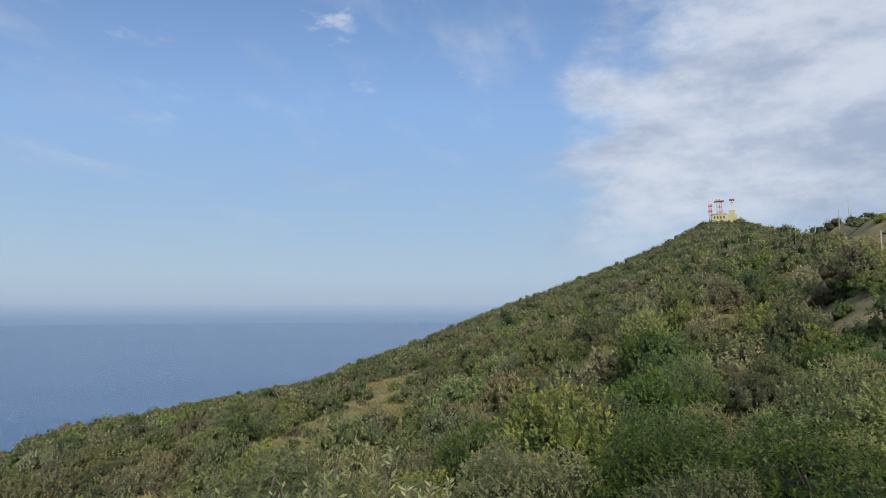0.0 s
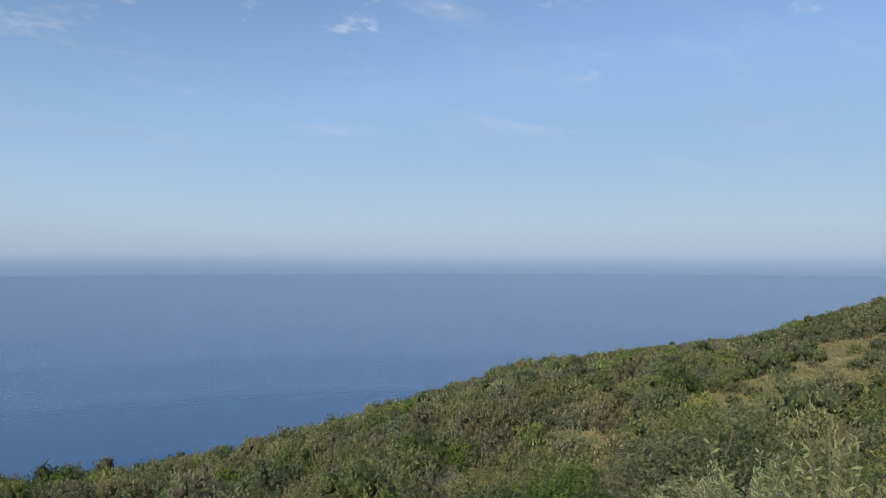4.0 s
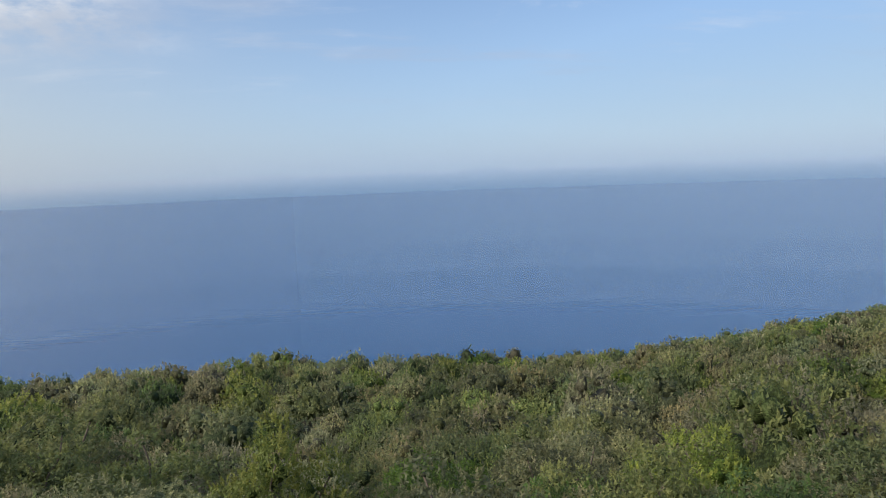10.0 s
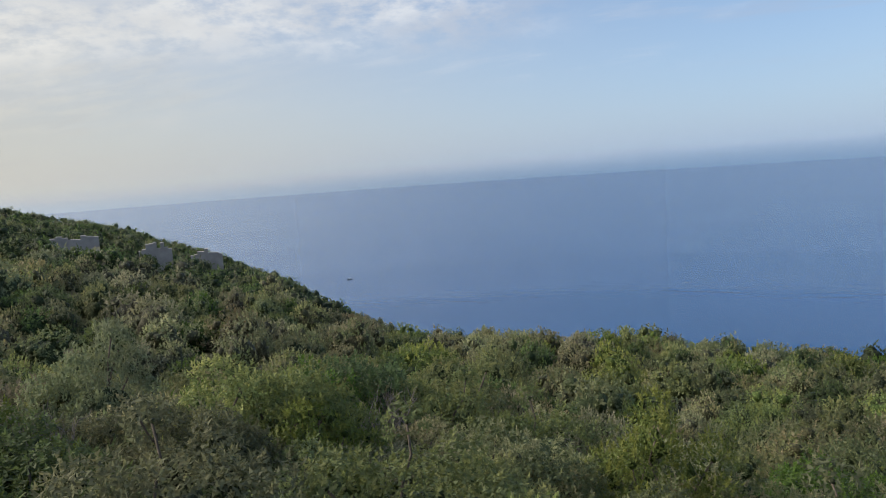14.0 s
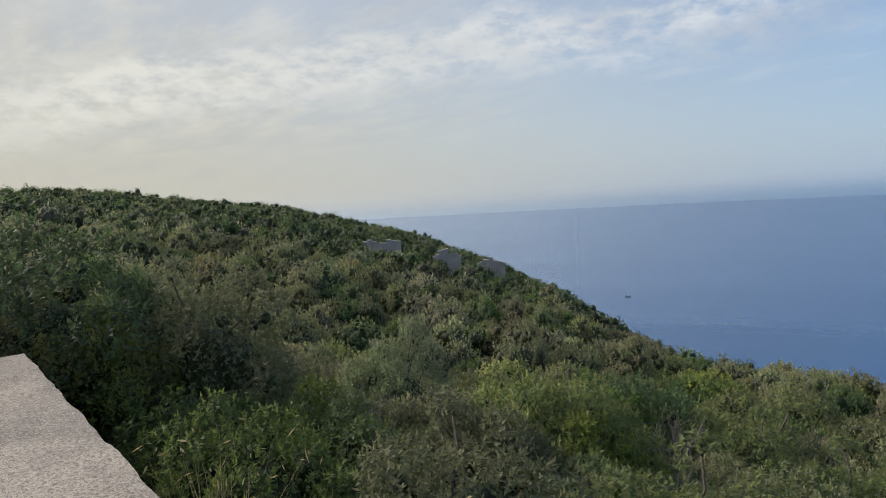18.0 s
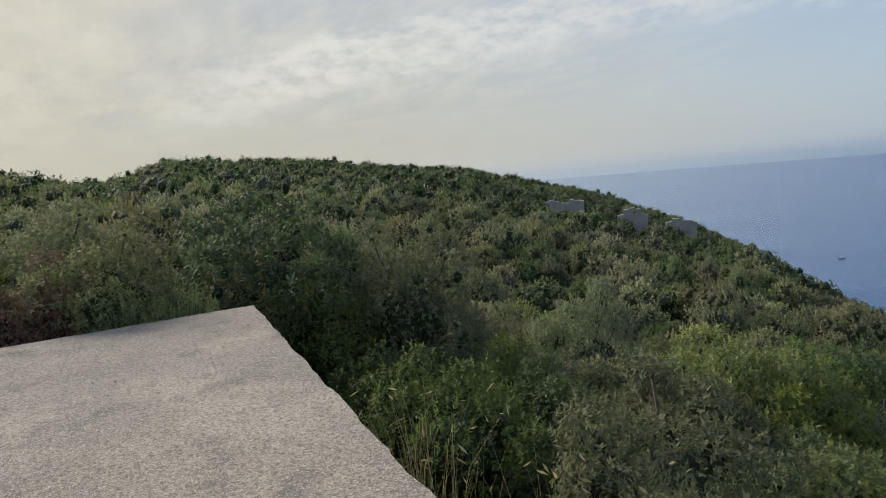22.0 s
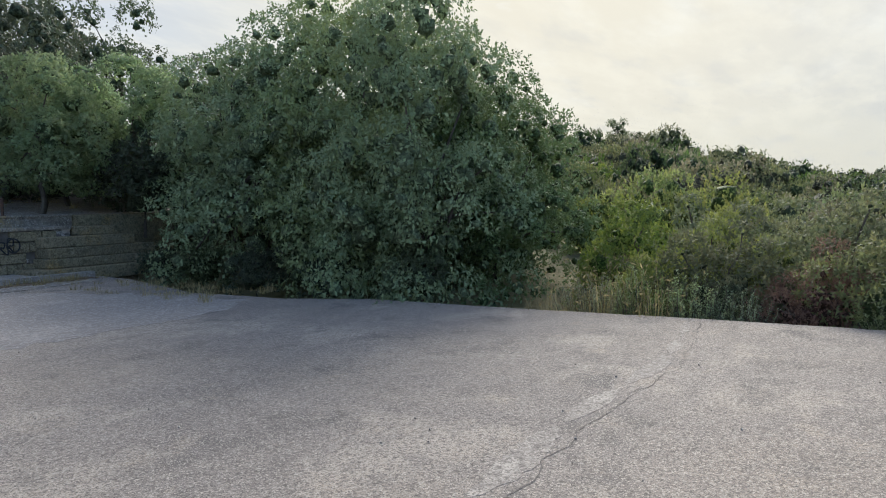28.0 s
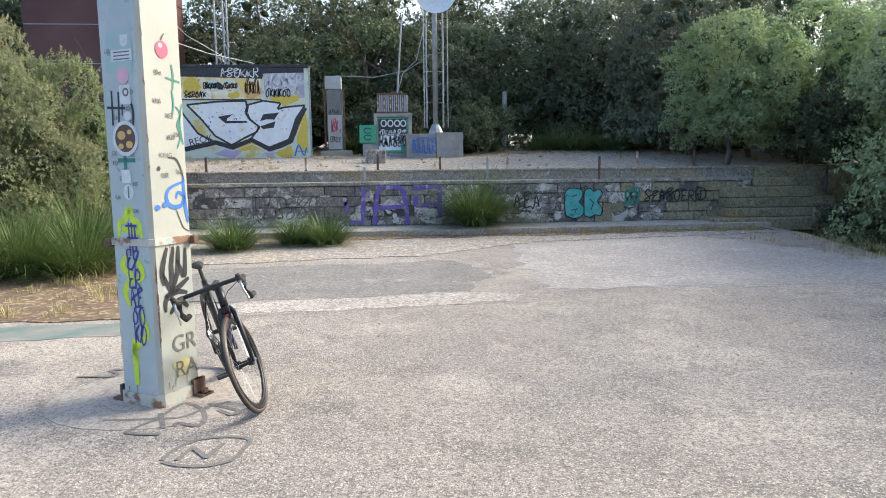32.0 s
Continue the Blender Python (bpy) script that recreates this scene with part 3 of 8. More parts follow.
def build_ground():
    yaws = np.radians(np.arange(0, 360, 1.25))
    rads = np.concatenate([[0.01], np.geomspace(2.5, 640, 84)])
    yy, rr = np.meshgrid(yaws, rads, indexing="ij")
    x, y = -np.sin(yy) * rr, np.cos(yy) * rr
    z = np.maximum(ground_z(x, y), SEA_Z - 6)
    z = np.where((x > -5.2) & (x < 10) & (y > -1.9) & (y < 16), np.minimum(z, -0.9), z)
    z = np.where((y > 5) & (y < 20) & (np.abs(x + 10) < 21), np.minimum(z, -0.9), z)
    z = np.where((y > 15.5) & (np.abs(x) < 44), np.minimum(z, 0.3), z)
    n, k = x.shape
    i, j = np.meshgrid(np.arange(n), np.arange(k - 1), indexing="ij")
    a, b = (i * k + j).ravel(), (((i + 1) % n) * k + j).ravel()
    me = raw_mesh("ground", np.stack([x, y, z], -1).reshape(-1, 3), np.stack([a, a + 1, b + 1, b], -1), [SOIL], smooth=True)
    tagged(new("ground", me), "scrub-covered hillside of soil and dry golden grass above the sea", "ground", kind="structure")
    ang = np.radians(np.arange(0, 360, 2.0))
    rings_ = np.array([1.0, 850.0, 1800.0, 3000.0, 4950.0])
    v = np.stack([np.cos(ang)[:, None] * rings_, np.sin(ang)[:, None] * rings_, np.zeros((len(ang), 5))], -1).reshape(-1, 3)
    i, j = np.meshgrid(np.arange(len(ang)), np.arange(4), indexing="ij")
    a, b = (i * 5 + j).ravel(), (((i + 1) % len(ang)) * 5 + j).ravel()
    sea = tagged(new("water", raw_mesh("water", v, np.stack([a, a + 1, b + 1, b], -1), [SEA, SEA_FAR], (j.ravel() > 0).astype(int))), "calm hazy blue sea below the hillside", "sea", kind="structure")
    sea.location.z = SEA_Z


build_ground()


def build_haze_sheets():
    """Stand-in for sea haze: faint upright sheets added far out over the water that scatter the sun and sky, thinning
    upwards.
    """
    m = bpy.data.materials.new("haze_sheet_film")
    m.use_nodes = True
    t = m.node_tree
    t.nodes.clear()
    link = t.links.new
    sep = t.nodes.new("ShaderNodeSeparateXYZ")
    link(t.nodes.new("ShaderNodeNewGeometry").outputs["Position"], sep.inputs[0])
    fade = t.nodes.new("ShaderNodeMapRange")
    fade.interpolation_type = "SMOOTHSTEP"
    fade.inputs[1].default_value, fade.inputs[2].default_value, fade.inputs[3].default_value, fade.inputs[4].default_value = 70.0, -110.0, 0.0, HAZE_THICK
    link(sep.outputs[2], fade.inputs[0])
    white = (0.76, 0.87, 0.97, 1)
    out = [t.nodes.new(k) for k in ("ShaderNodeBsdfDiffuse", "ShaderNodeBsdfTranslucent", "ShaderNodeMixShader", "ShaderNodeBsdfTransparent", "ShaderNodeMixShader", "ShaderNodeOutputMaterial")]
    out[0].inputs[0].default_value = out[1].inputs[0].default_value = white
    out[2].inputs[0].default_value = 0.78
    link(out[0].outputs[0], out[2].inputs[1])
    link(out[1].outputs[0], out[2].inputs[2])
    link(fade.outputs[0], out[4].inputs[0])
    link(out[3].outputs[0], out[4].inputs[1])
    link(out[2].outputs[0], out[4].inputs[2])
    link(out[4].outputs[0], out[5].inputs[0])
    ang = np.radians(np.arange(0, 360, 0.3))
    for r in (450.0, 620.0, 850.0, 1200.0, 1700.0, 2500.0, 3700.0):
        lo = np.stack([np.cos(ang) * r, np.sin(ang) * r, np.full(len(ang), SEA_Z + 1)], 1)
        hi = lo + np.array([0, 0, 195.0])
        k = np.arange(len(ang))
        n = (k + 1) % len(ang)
        ob = new("haze_sheet", raw_mesh("haze_sheet", np.concatenate([lo, hi]), np.stack([k, n, n + len(ang), k + len(ang)], 1), [m], smooth=True))
        tagged(ob, "faint whitish upright sheet standing in for haze over the distant sea", "haze", kind="structure")


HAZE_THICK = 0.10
build_haze_sheets()
# ---- vegetation kit ----
def leaf_cards(rng, at, out, length, width, droop=0.0, jitter=0.65, tri=False):
    """Leaves at points, facing roughly outwards: rhombs folded a little, or triangles."""
    n = len(at)
    nor = out + rng.normal(0, jitter, (n, 3))
    nor /= np.linalg.norm(nor, axis=1)[:, None] + 1e-9
    tan = np.cross(nor, rng.normal(0, 1, (n, 3)))
    tan /= np.linalg.norm(tan, axis=1)[:, None] + 1e-9
    tan[:, 2] -= droop
    bit = np.cross(nor, tan)
    ln = (length * rng.uniform(0.7, 1.35, n))[:, None]
    wd = (width * rng.uniform(0.7, 1.3, n))[:, None]
    if tri:
        v = np.stack([at - tan * ln * 0.5 + bit * wd * 0.5, at - tan * ln * 0.35 - bit * wd * 0.5, at + tan * ln * 0.5], 1)
        return v.reshape(-1, 3), np.arange(n * 3).reshape(-1, 3)
    v = np.stack([at - tan * ln * 0.5, at + bit * wd * 0.5 + nor * wd * 0.12, at + tan * ln * 0.5, at - bit * wd * 0.5 + nor * wd * 0.12], 1)
    return v.reshape(-1, 3), np.arange(n * 4).reshape(-1, 4)


def clumps(rng, count, wide, high, low=0.0, small=1.0):
    """Clump centres and radii filling a dome of that half-width and height."""
    out = []
    for _ in range(count):
        a, q = rng.uniform(0, math.tau), math.sqrt(rng.uniform(0.02, 1))
        h = rng.uniform(low, 1) * math.sqrt(max(0.05, 1 - 0.75 * q * q))
        out.append((math.cos(a) * q * wide * 0.72, math.sin(a) * q * wide * 0.72, h * high * 0.82, rng.uniform(0.20, 0.40) * wide * small))
    return np.array(out)


def dome(rng, count, high=0.8, size=(0.17, 0.30), low=-0.05):
    """Clumps over the surface of a rounded bush of half-width 1: rows of x, y, z, radius; the first fills the middle."""
    out = [(0, 0, high * 0.42, 0.66)]
    lop = rng.uniform(0.86, 1.10, 6)
    for _ in range(count):
        a, u = rng.uniform(0, math.tau), rng.uniform(low, 1)
        q = math.sqrt(max(0.0, 1 - u * u))
        k = rng.uniform(0.62, 0.84) * lop[int(a / math.tau * 5.99)]
        out.append((math.cos(a) * q * k, math.sin(a) * q * k, max(0.06, (0.12 + u * 0.80 * k / 0.75) * high), rng.uniform(*size)))
    return np.array(out)


def ball(level):
    bm = bmesh.new()
    bmesh.ops.create_icosphere(bm, subdivisions=level, radius=1)
    v = np.array([q.co[:] for q in bm.verts])
    f = np.array([[q.index for q in p.verts] for p in bm.faces])
    bm.free()
    return v, f


BALL1, BALL2 = ball(1), ball(2)


def sprigs(rng, at, out, count, leaf, width, stem, lift=0.7, droop=0.0, tri=False):
    """Short leafy shoots at points, turned outwards and up: count leaves spiral round each one."""
    n = len(at)
    axis = out + np.array([0, 0, lift]) + rng.normal(0, 0.28, (n, 3))
    axis /= np.linalg.norm(axis, axis=1)[:, None] + 1e-9
    side = np.cross(axis, rng.normal(0, 1, (n, 3)))
    side /= np.linalg.norm(side, axis=1)[:, None] + 1e-9
    other = np.cross(axis, side)
    long_ = stem * rng.uniform(0.6, 1.5, n)
    k = np.tile(np.arange(count), n)
    i = np.repeat(np.arange(n), count)
    u = (k + rng.uniform(0, 0.8, len(k))) / count
    a = k * 2.4 + rng.uniform(0, 0.9, len(k)) + np.repeat(rng.uniform(0, 6.3, n), count)
    round_ = side[i] * np.cos(a)[:, None] + other[i] * np.sin(a)[:, None]
    open_ = (1.15 - 0.75 * u)[:, None]
    way = round_ * open_ + axis[i] * (1.25 - open_) + rng.normal(0, 0.14, (len(k), 3))
    way[:, 2] -= droop
    way /= np.linalg.norm(way, axis=1)[:, None] + 1e-9
    foot = at[i] + axis[i] * (long_[i] * u)[:, None]
    ln = (leaf * rng.uniform(0.65, 1.3, len(k)))[:, None]
    wd = (width * rng.uniform(0.75, 1.25, len(k)))[:, None]
    flat = np.cross(way, axis[i]) + rng.normal(0, 0.25, (len(k), 3))
    flat /= np.linalg.norm(flat, axis=1)[:, None] + 1e-9
    if tri:
        v = np.stack([foot - flat * wd * 0.5, foot + flat * wd * 0.5, foot + way * ln], 1)
        return v.reshape(-1, 3), np.arange(len(k) * 3).reshape(-1, 3)
    v = np.stack([foot, foot + way * ln * 0.55 + flat * wd * 0.5, foot + way * ln, foot + way * ln * 0.55 - flat * wd * 0.5], 1)
    return v.reshape(-1, 3), np.arange(len(k) * 4).reshape(-1, 4)


def crown(rng, blobs, leaves, leaf, width, core=0.78, squash=0.85, count=8, droop=0.0, shoots=0.35, tri=False, stem=1.2, lift=0.7, gap=0.80, jitter=0.55, airy=0.0):
    """Leafy clumps: verts, leaves (some of them on shoots), and tris of the crumpled masses inside them."""
    w = blobs[:, 3] ** 2
    flat = np.array([1, 1, squash])

    def spots(n, lo, hi):
        pick = rng.choice(len(blobs), n * 3, p=w / w.sum())
        d = rng.normal(0, 1, (n * 3, 3))
        d /= np.linalg.norm(d, axis=1)[:, None]
        d[:, 2] = np.where(d[:, 2] < -0.4, -d[:, 2], d[:, 2])
        at = blobs[pick, :3] + d * (blobs[pick, 3] * rng.uniform(lo, hi, n * 3))[:, None] * flat
        near = np.full(n * 3, 9.0)
        for k, b in enumerate(blobs):
            near = np.where(pick == k, near, np.minimum(near, np.linalg.norm((at - b[:3]) / flat, axis=1) / b[3]))
        keep = np.nonzero(near > gap)[0][:n]
        return at[keep], d[keep]

    at, d = spots(int(leaves * (1 - shoots)), 0.80, 1.06)
    v, f = leaf_cards(rng, at, d + np.array([0, 0, 0.2]), leaf, width, droop, jitter, tri)
    at, d = spots(max(1, int(leaves * shoots) // count), 0.80, 1.0)
    v2, f2 = sprigs(rng, at, d, count, leaf, width, leaf * stem, lift, droop, tri)
    top = np.concatenate([np.zeros(len(f), int), np.repeat(np.where(d[:, 2] + rng.normal(0, 0.2, len(d)) > 0.3, 2, 0), count)])  # upward shoots coloured paler: pale tips and lit bush tops
    vs, ts, f, base = [v, v2], [], np.concatenate([f, f2 + len(v)]), len(v) + len(v2)
    mid = blobs[:, :3].mean(axis=0)
    rho = np.linalg.norm((blobs[:, :3] - mid) / (np.abs(blobs[:, :3] - mid).max(axis=0) + 1e-6), axis=1)
    inner = 1 - airy * np.clip((rho - 0.6) / 0.3, 0, 1)  # outer clumps have a thinner heart
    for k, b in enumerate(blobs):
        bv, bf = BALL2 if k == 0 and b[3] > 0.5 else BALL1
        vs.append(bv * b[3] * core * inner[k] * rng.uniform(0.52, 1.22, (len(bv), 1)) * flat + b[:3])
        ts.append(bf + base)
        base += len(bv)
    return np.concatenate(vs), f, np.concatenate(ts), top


def scatter_mesh(name, templates, spots, mats, label, category):
    """ONE object of many plants: templates (verts, leaves, mass tris, leaf slots) copied to rows of x, y, z, size, height, turn; each has its own tone."""
    rng = np.random.default_rng(len(spots))
    vs, qs, ts, tq, tt, sq, base = [], [], [], [], [], [], 0
    for i, (x, y, z, s, h, a) in enumerate(spots):
        v, q, t, top = templates[i % len(templates)]
        sq.append(top)
        c, n = math.cos(a) * s, math.sin(a) * s
        vs.append(np.stack([v[:, 0] * c - v[:, 1] * n + x, v[:, 0] * n + v[:, 1] * c + y, v[:, 2] * h + z], 1))
        qs.append(q + base)
        ts.append(t + base)
        u = rng.uniform()
        tq.append(np.full(len(q), u))
        tt.append(np.full(len(t), u))
        base += len(v)
    q, t = np.concatenate(qs), np.concatenate(ts)
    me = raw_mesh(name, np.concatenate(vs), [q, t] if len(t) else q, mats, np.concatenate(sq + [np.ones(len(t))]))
    tone = me.attributes.new("tone", "FLOAT", "FACE")
    tone.data.foreach_set("value", np.concatenate(tq + tt).astype(np.float32))
    return tagged(new(name, me), label, category, kind="stuff")


def on_slab(x, y, pad=0.0):
    return (-5.6 - pad < x < 9.9 + pad) and (-1.65 - pad < y < 17)


GRASS_ZONES = [(116, 72, 4.6, 15), (113, 56, 5.0, 8), (118.5, 48, 4.0, 7), (108, 68, 3.5, 8), (138, 33, 4.5, 5), (121.5, 58, 4.0, 10), (112, 100, 3.5, 14), (80.5, 82, 3.2, 9), (76.5, 60, 2.0, 7), (143, 30, 5.0, 6), (133, 44, 3.0, 7), (131, 165, 2.5, 10), (160, 26, 2.5, 3)]


def grassy(x, y):
    """Open golden grass between the shrubs on the west slope: bearing, distance and extent of each patch."""
    r, yaw = math.hypot(x, y), math.degrees(math.atan2(-x, y)) % 360
    edge = 0.55 * noise.noise(Vector((x * 0.09, y * 0.09, 3.0)))
    return any(((yaw - a) / da) ** 2 + ((r - d) / dr) ** 2 < 1 + 2.6 * edge for a, d, da, dr in GRASS_ZONES)


def plant_slopes():
    rng = np.random.default_rng(7)
    far_t = [crown(rng, dome(rng, 8, 0.85, (0.26, 0.38)), 150, 0.125, 0.10, 0.70, 0.9, 5, tri=True, shoots=0.2) for _ in range(12)]
    mid_t = [crown(rng, dome(rng, 17, 0.9, (0.19, 0.31)), 1250, 0.066, 0.052, 0.62, 0.9, 6, tri=True, shoots=0.45) for _ in range(10)]
    small_t = [crown(rng, dome(rng, 7, 0.8, (0.28, 0.40)), 280, 0.098, 0.074, 0.68, 0.9, 5, tri=True, shoots=0.4) for _ in range(8)]
    near_t = [crown(rng, dome(rng, 28, 0.95, (0.15, 0.28)), 5200, 0.038, 0.025, 0.56, 0.9, 8, tri=True, shoots=0.5, stem=1.6) for _ in range(7)]
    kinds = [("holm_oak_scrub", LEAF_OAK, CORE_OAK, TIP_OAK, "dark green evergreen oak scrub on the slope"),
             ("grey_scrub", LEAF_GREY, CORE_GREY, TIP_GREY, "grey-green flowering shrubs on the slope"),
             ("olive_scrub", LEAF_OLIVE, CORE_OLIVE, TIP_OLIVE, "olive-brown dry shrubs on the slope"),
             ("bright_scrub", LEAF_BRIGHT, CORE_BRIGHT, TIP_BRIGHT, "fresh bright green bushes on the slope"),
             ("deep_scrub", LEAF_DEEP, CORE_DEEP, TIP_DEEP, "deep green bushes on the slope, partly dark filler for shaded gaps")]
    rows = {(k[0], b): [] for k in kinds for b in "nmsf"}
    tuss = []

    def sow(r0, r1, spacing, big):
        """Bushes in rings from r0 to r1: large rounded ones, or the small ones between them."""
        r = r0
        while r < r1:
            step = spacing(r)
            arc = step / r
            yaw = rng.uniform(0, arc)
            while yaw < math.tau:
                deg = math.degrees(yaw)
                rr = r + rng.uniform(-0.5, 0.5) * step
                a = yaw + rng.uniform(-0.45, 0.45) * arc
                x, y = -math.sin(a) * rr, math.cos(a) * rr
                yaw += arc
                if not (70 < deg < 318) or on_slab(x, y, 1.3) or (deg > 290 and r < 19):
                    continue
                if rr > np.interp(deg, crest[:, 0], crest[:, 1]) + (9 if deg > 84 else 3):
                    continue
                open_grass = grassy(x, y)
                if open_grass:
                    for _ in range(5):
                        gx, gy = x + rng.uniform(-0.5, 0.5) * step, y + rng.uniform(-0.5, 0.5) * step
                        tuss.append((gx, gy, float(ground_z(gx, gy)) - 0.02, step * 0.5, rng.uniform(0.16, 0.34), rng.uniform(0, 6)))
                    if rng.uniform() < 0.42:
                        continue
                u = rng.uniform() + noise.noise(Vector((x * 0.06, y * 0.06, 9.0))) * 0.4
                if deg > 212 and r > 40:
                    u *= 0.7 if r < 130 or deg > 268 else 0.4
                if deg < 112 and r > 140:
                    u *= 0.6
                # half the small infill is deep_scrub: its dark green paints shade between big bushes
                v = rng.uniform()
                k = kinds[4] if v < (0.62 if deg < 97 and r < 45 else 0.5 if not big else 0.60 if deg > 214 and r > 90 else 0.14 if deg > 214 else 0.10) else kinds[0] if u < 0.38 else kinds[1] if u < 0.66 else kinds[2] if u < 0.82 else kinds[3]
                if big:
                    s = step * (0.40 + 0.30 * rng.uniform() ** 1.5) * (0.5 if open_grass else 1) * (1 if r < 85 else 1.12)
                    h = min(s * rng.uniform(0.95, 1.45), 3.4)
                    if rng.uniform() < 0.22 and not open_grass and 24 < r < 75:
                        s, h = s * 1.15, min(h * 1.35, 3.6)
                    band = "n" if r < 27 else "m" if r < 85 else "f"
                else:
                    if rng.uniform() < 0.35:
                        continue
                    s = step * rng.uniform(0.34, 0.50) * (0.5 if open_grass else 1)
                    h = s * rng.uniform(0.7, 1.1)
                    band = "m" if r < 24 else "s" if r < 85 else "f"
                if deg < 84 and rr > np.interp(deg, crest[:, 0], crest[:, 1]) - 16:
                    s, h = s * 0.62, h * 0.5
                rows[k[0], band].append((x, y, float(ground_z(x, y)) - 0.25, s, h, rng.uniform(0, math.tau)))
            r += step * 0.88

    sow(13.5, 85, lambda r: 2.7 + r * 0.016, True)
    sow(13.0, 85, lambda r: 1.8 + r * 0.012, False)
    sow(85, 440, lambda r: 3.6 + (r - 85) * 0.0085, True)
    tuss_t = []
    for _ in range(4):
        n = 110
        a, q = rng.uniform(0, math.tau, n), np.sqrt(rng.uniform(0, 1, n))
        base = np.stack([np.cos(a) * q, np.sin(a) * q, np.zeros(n)], 1)
        side = np.stack([-np.sin(a * 3), np.cos(a * 3), np.zeros(n)], 1) * 0.02
        tip = base + np.stack([rng.normal(0, 0.2, n), rng.normal(0, 0.2, n), rng.uniform(0.6, 1.1, n)], 1)
        v = np.stack([base - side, base + side, tip + side * 0.5, tip - side * 0.5], 1).reshape(-1, 3)
        tuss_t.append((v, np.arange(n * 4).reshape(-1, 4), np.zeros((0, 3), int), np.zeros(n)))
    scatter_mesh("golden_grass", tuss_t, tuss, [GRASS_SLOPE], "dry golden grass between the shrubs", "grass")
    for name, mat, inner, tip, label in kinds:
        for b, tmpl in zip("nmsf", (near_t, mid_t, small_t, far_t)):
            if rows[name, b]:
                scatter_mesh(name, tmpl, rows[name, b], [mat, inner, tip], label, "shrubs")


plant_slopes()


def limb(rng, bm, a, b, r0, r1, bend=0.12):
    """A tapered, slightly crooked branch."""
    a, b = Vector(a), Vector(b)
    n, ln = 4, (b - a).length
    pts = [a.lerp(b, i / n) + Vector(rng.normal(0, bend * ln / 3, 3)) * (0 < i < n) for i in range(n + 1)]
    tube(pts, [r0 + (r1 - r0) * i / n for i in range(n + 1)], 5, bm)


def make_tree(seed, height, wide, leaves, leaf, mat, name, label, low=0.25, count=34, lean=0.1, droop=0.1, core=0.70, small=0.85, group="", wide_leaf=0.6, inner=None, tip=None):
    """Trunk with limbs and a crown of clumped leaves, at the origin."""
    rng = np.random.default_rng(seed)
    tree = thing(name, Matrix(), label, name.replace("_", " "), group)
    if small < 0:
        blobs = dome(rng, count, 1.0, (0.15, 0.27), -0.1) * np.array([wide, wide, height * 0.86, wide])
    else:
        blobs = clumps(rng, count, wide, height, low, small)
        blobs = blobs[np.argsort(blobs[:, 2] + 0.6 * np.hypot(blobs[:, 0], blobs[:, 1]))]
    bm = bmesh.new()
    top = Vector((lean * height * 0.3, lean * height * 0.2, height * max(low, 0.12) + 0.25 * height))
    limb(rng, bm, (0, 0, -0.4), top, 0.035 * height * 0.55, 0.02 * height * 0.5, 0.08)
    for b in blobs[:: max(1, count // 9)]:
        start = Vector((0, 0, 0)).lerp(top, rng.uniform(0.45, 1))
        limb(rng, bm, start, b[:3], 0.012 * height * 0.6, 0.012)
    part("trunk", bm, BARK, tree, "grey crooked trunk with limbs", smooth=True)
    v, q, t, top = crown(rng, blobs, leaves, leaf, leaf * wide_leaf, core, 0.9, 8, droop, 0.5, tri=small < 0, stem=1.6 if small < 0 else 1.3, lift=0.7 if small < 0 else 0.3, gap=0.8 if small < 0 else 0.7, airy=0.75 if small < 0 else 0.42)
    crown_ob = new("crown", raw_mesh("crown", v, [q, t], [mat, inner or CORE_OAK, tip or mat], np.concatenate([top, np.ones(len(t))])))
    crown_ob.parent = tree
    return tree


def put(tree, x, y, z, size=1.0, turn=0.0, tall=1.0, first=False):
    m = pose(x, y, z, 0, 0, turn) @ Matrix.Diagonal((size, size, size * tall, 1))
    if first:
        tree.matrix_basis = m
        return tree
    keep = tree.matrix_basis.copy()
    tree.scale = (1, 1, 1)
    ob = copy_thing(tree, m)
    tree.matrix_basis = keep
    return ob


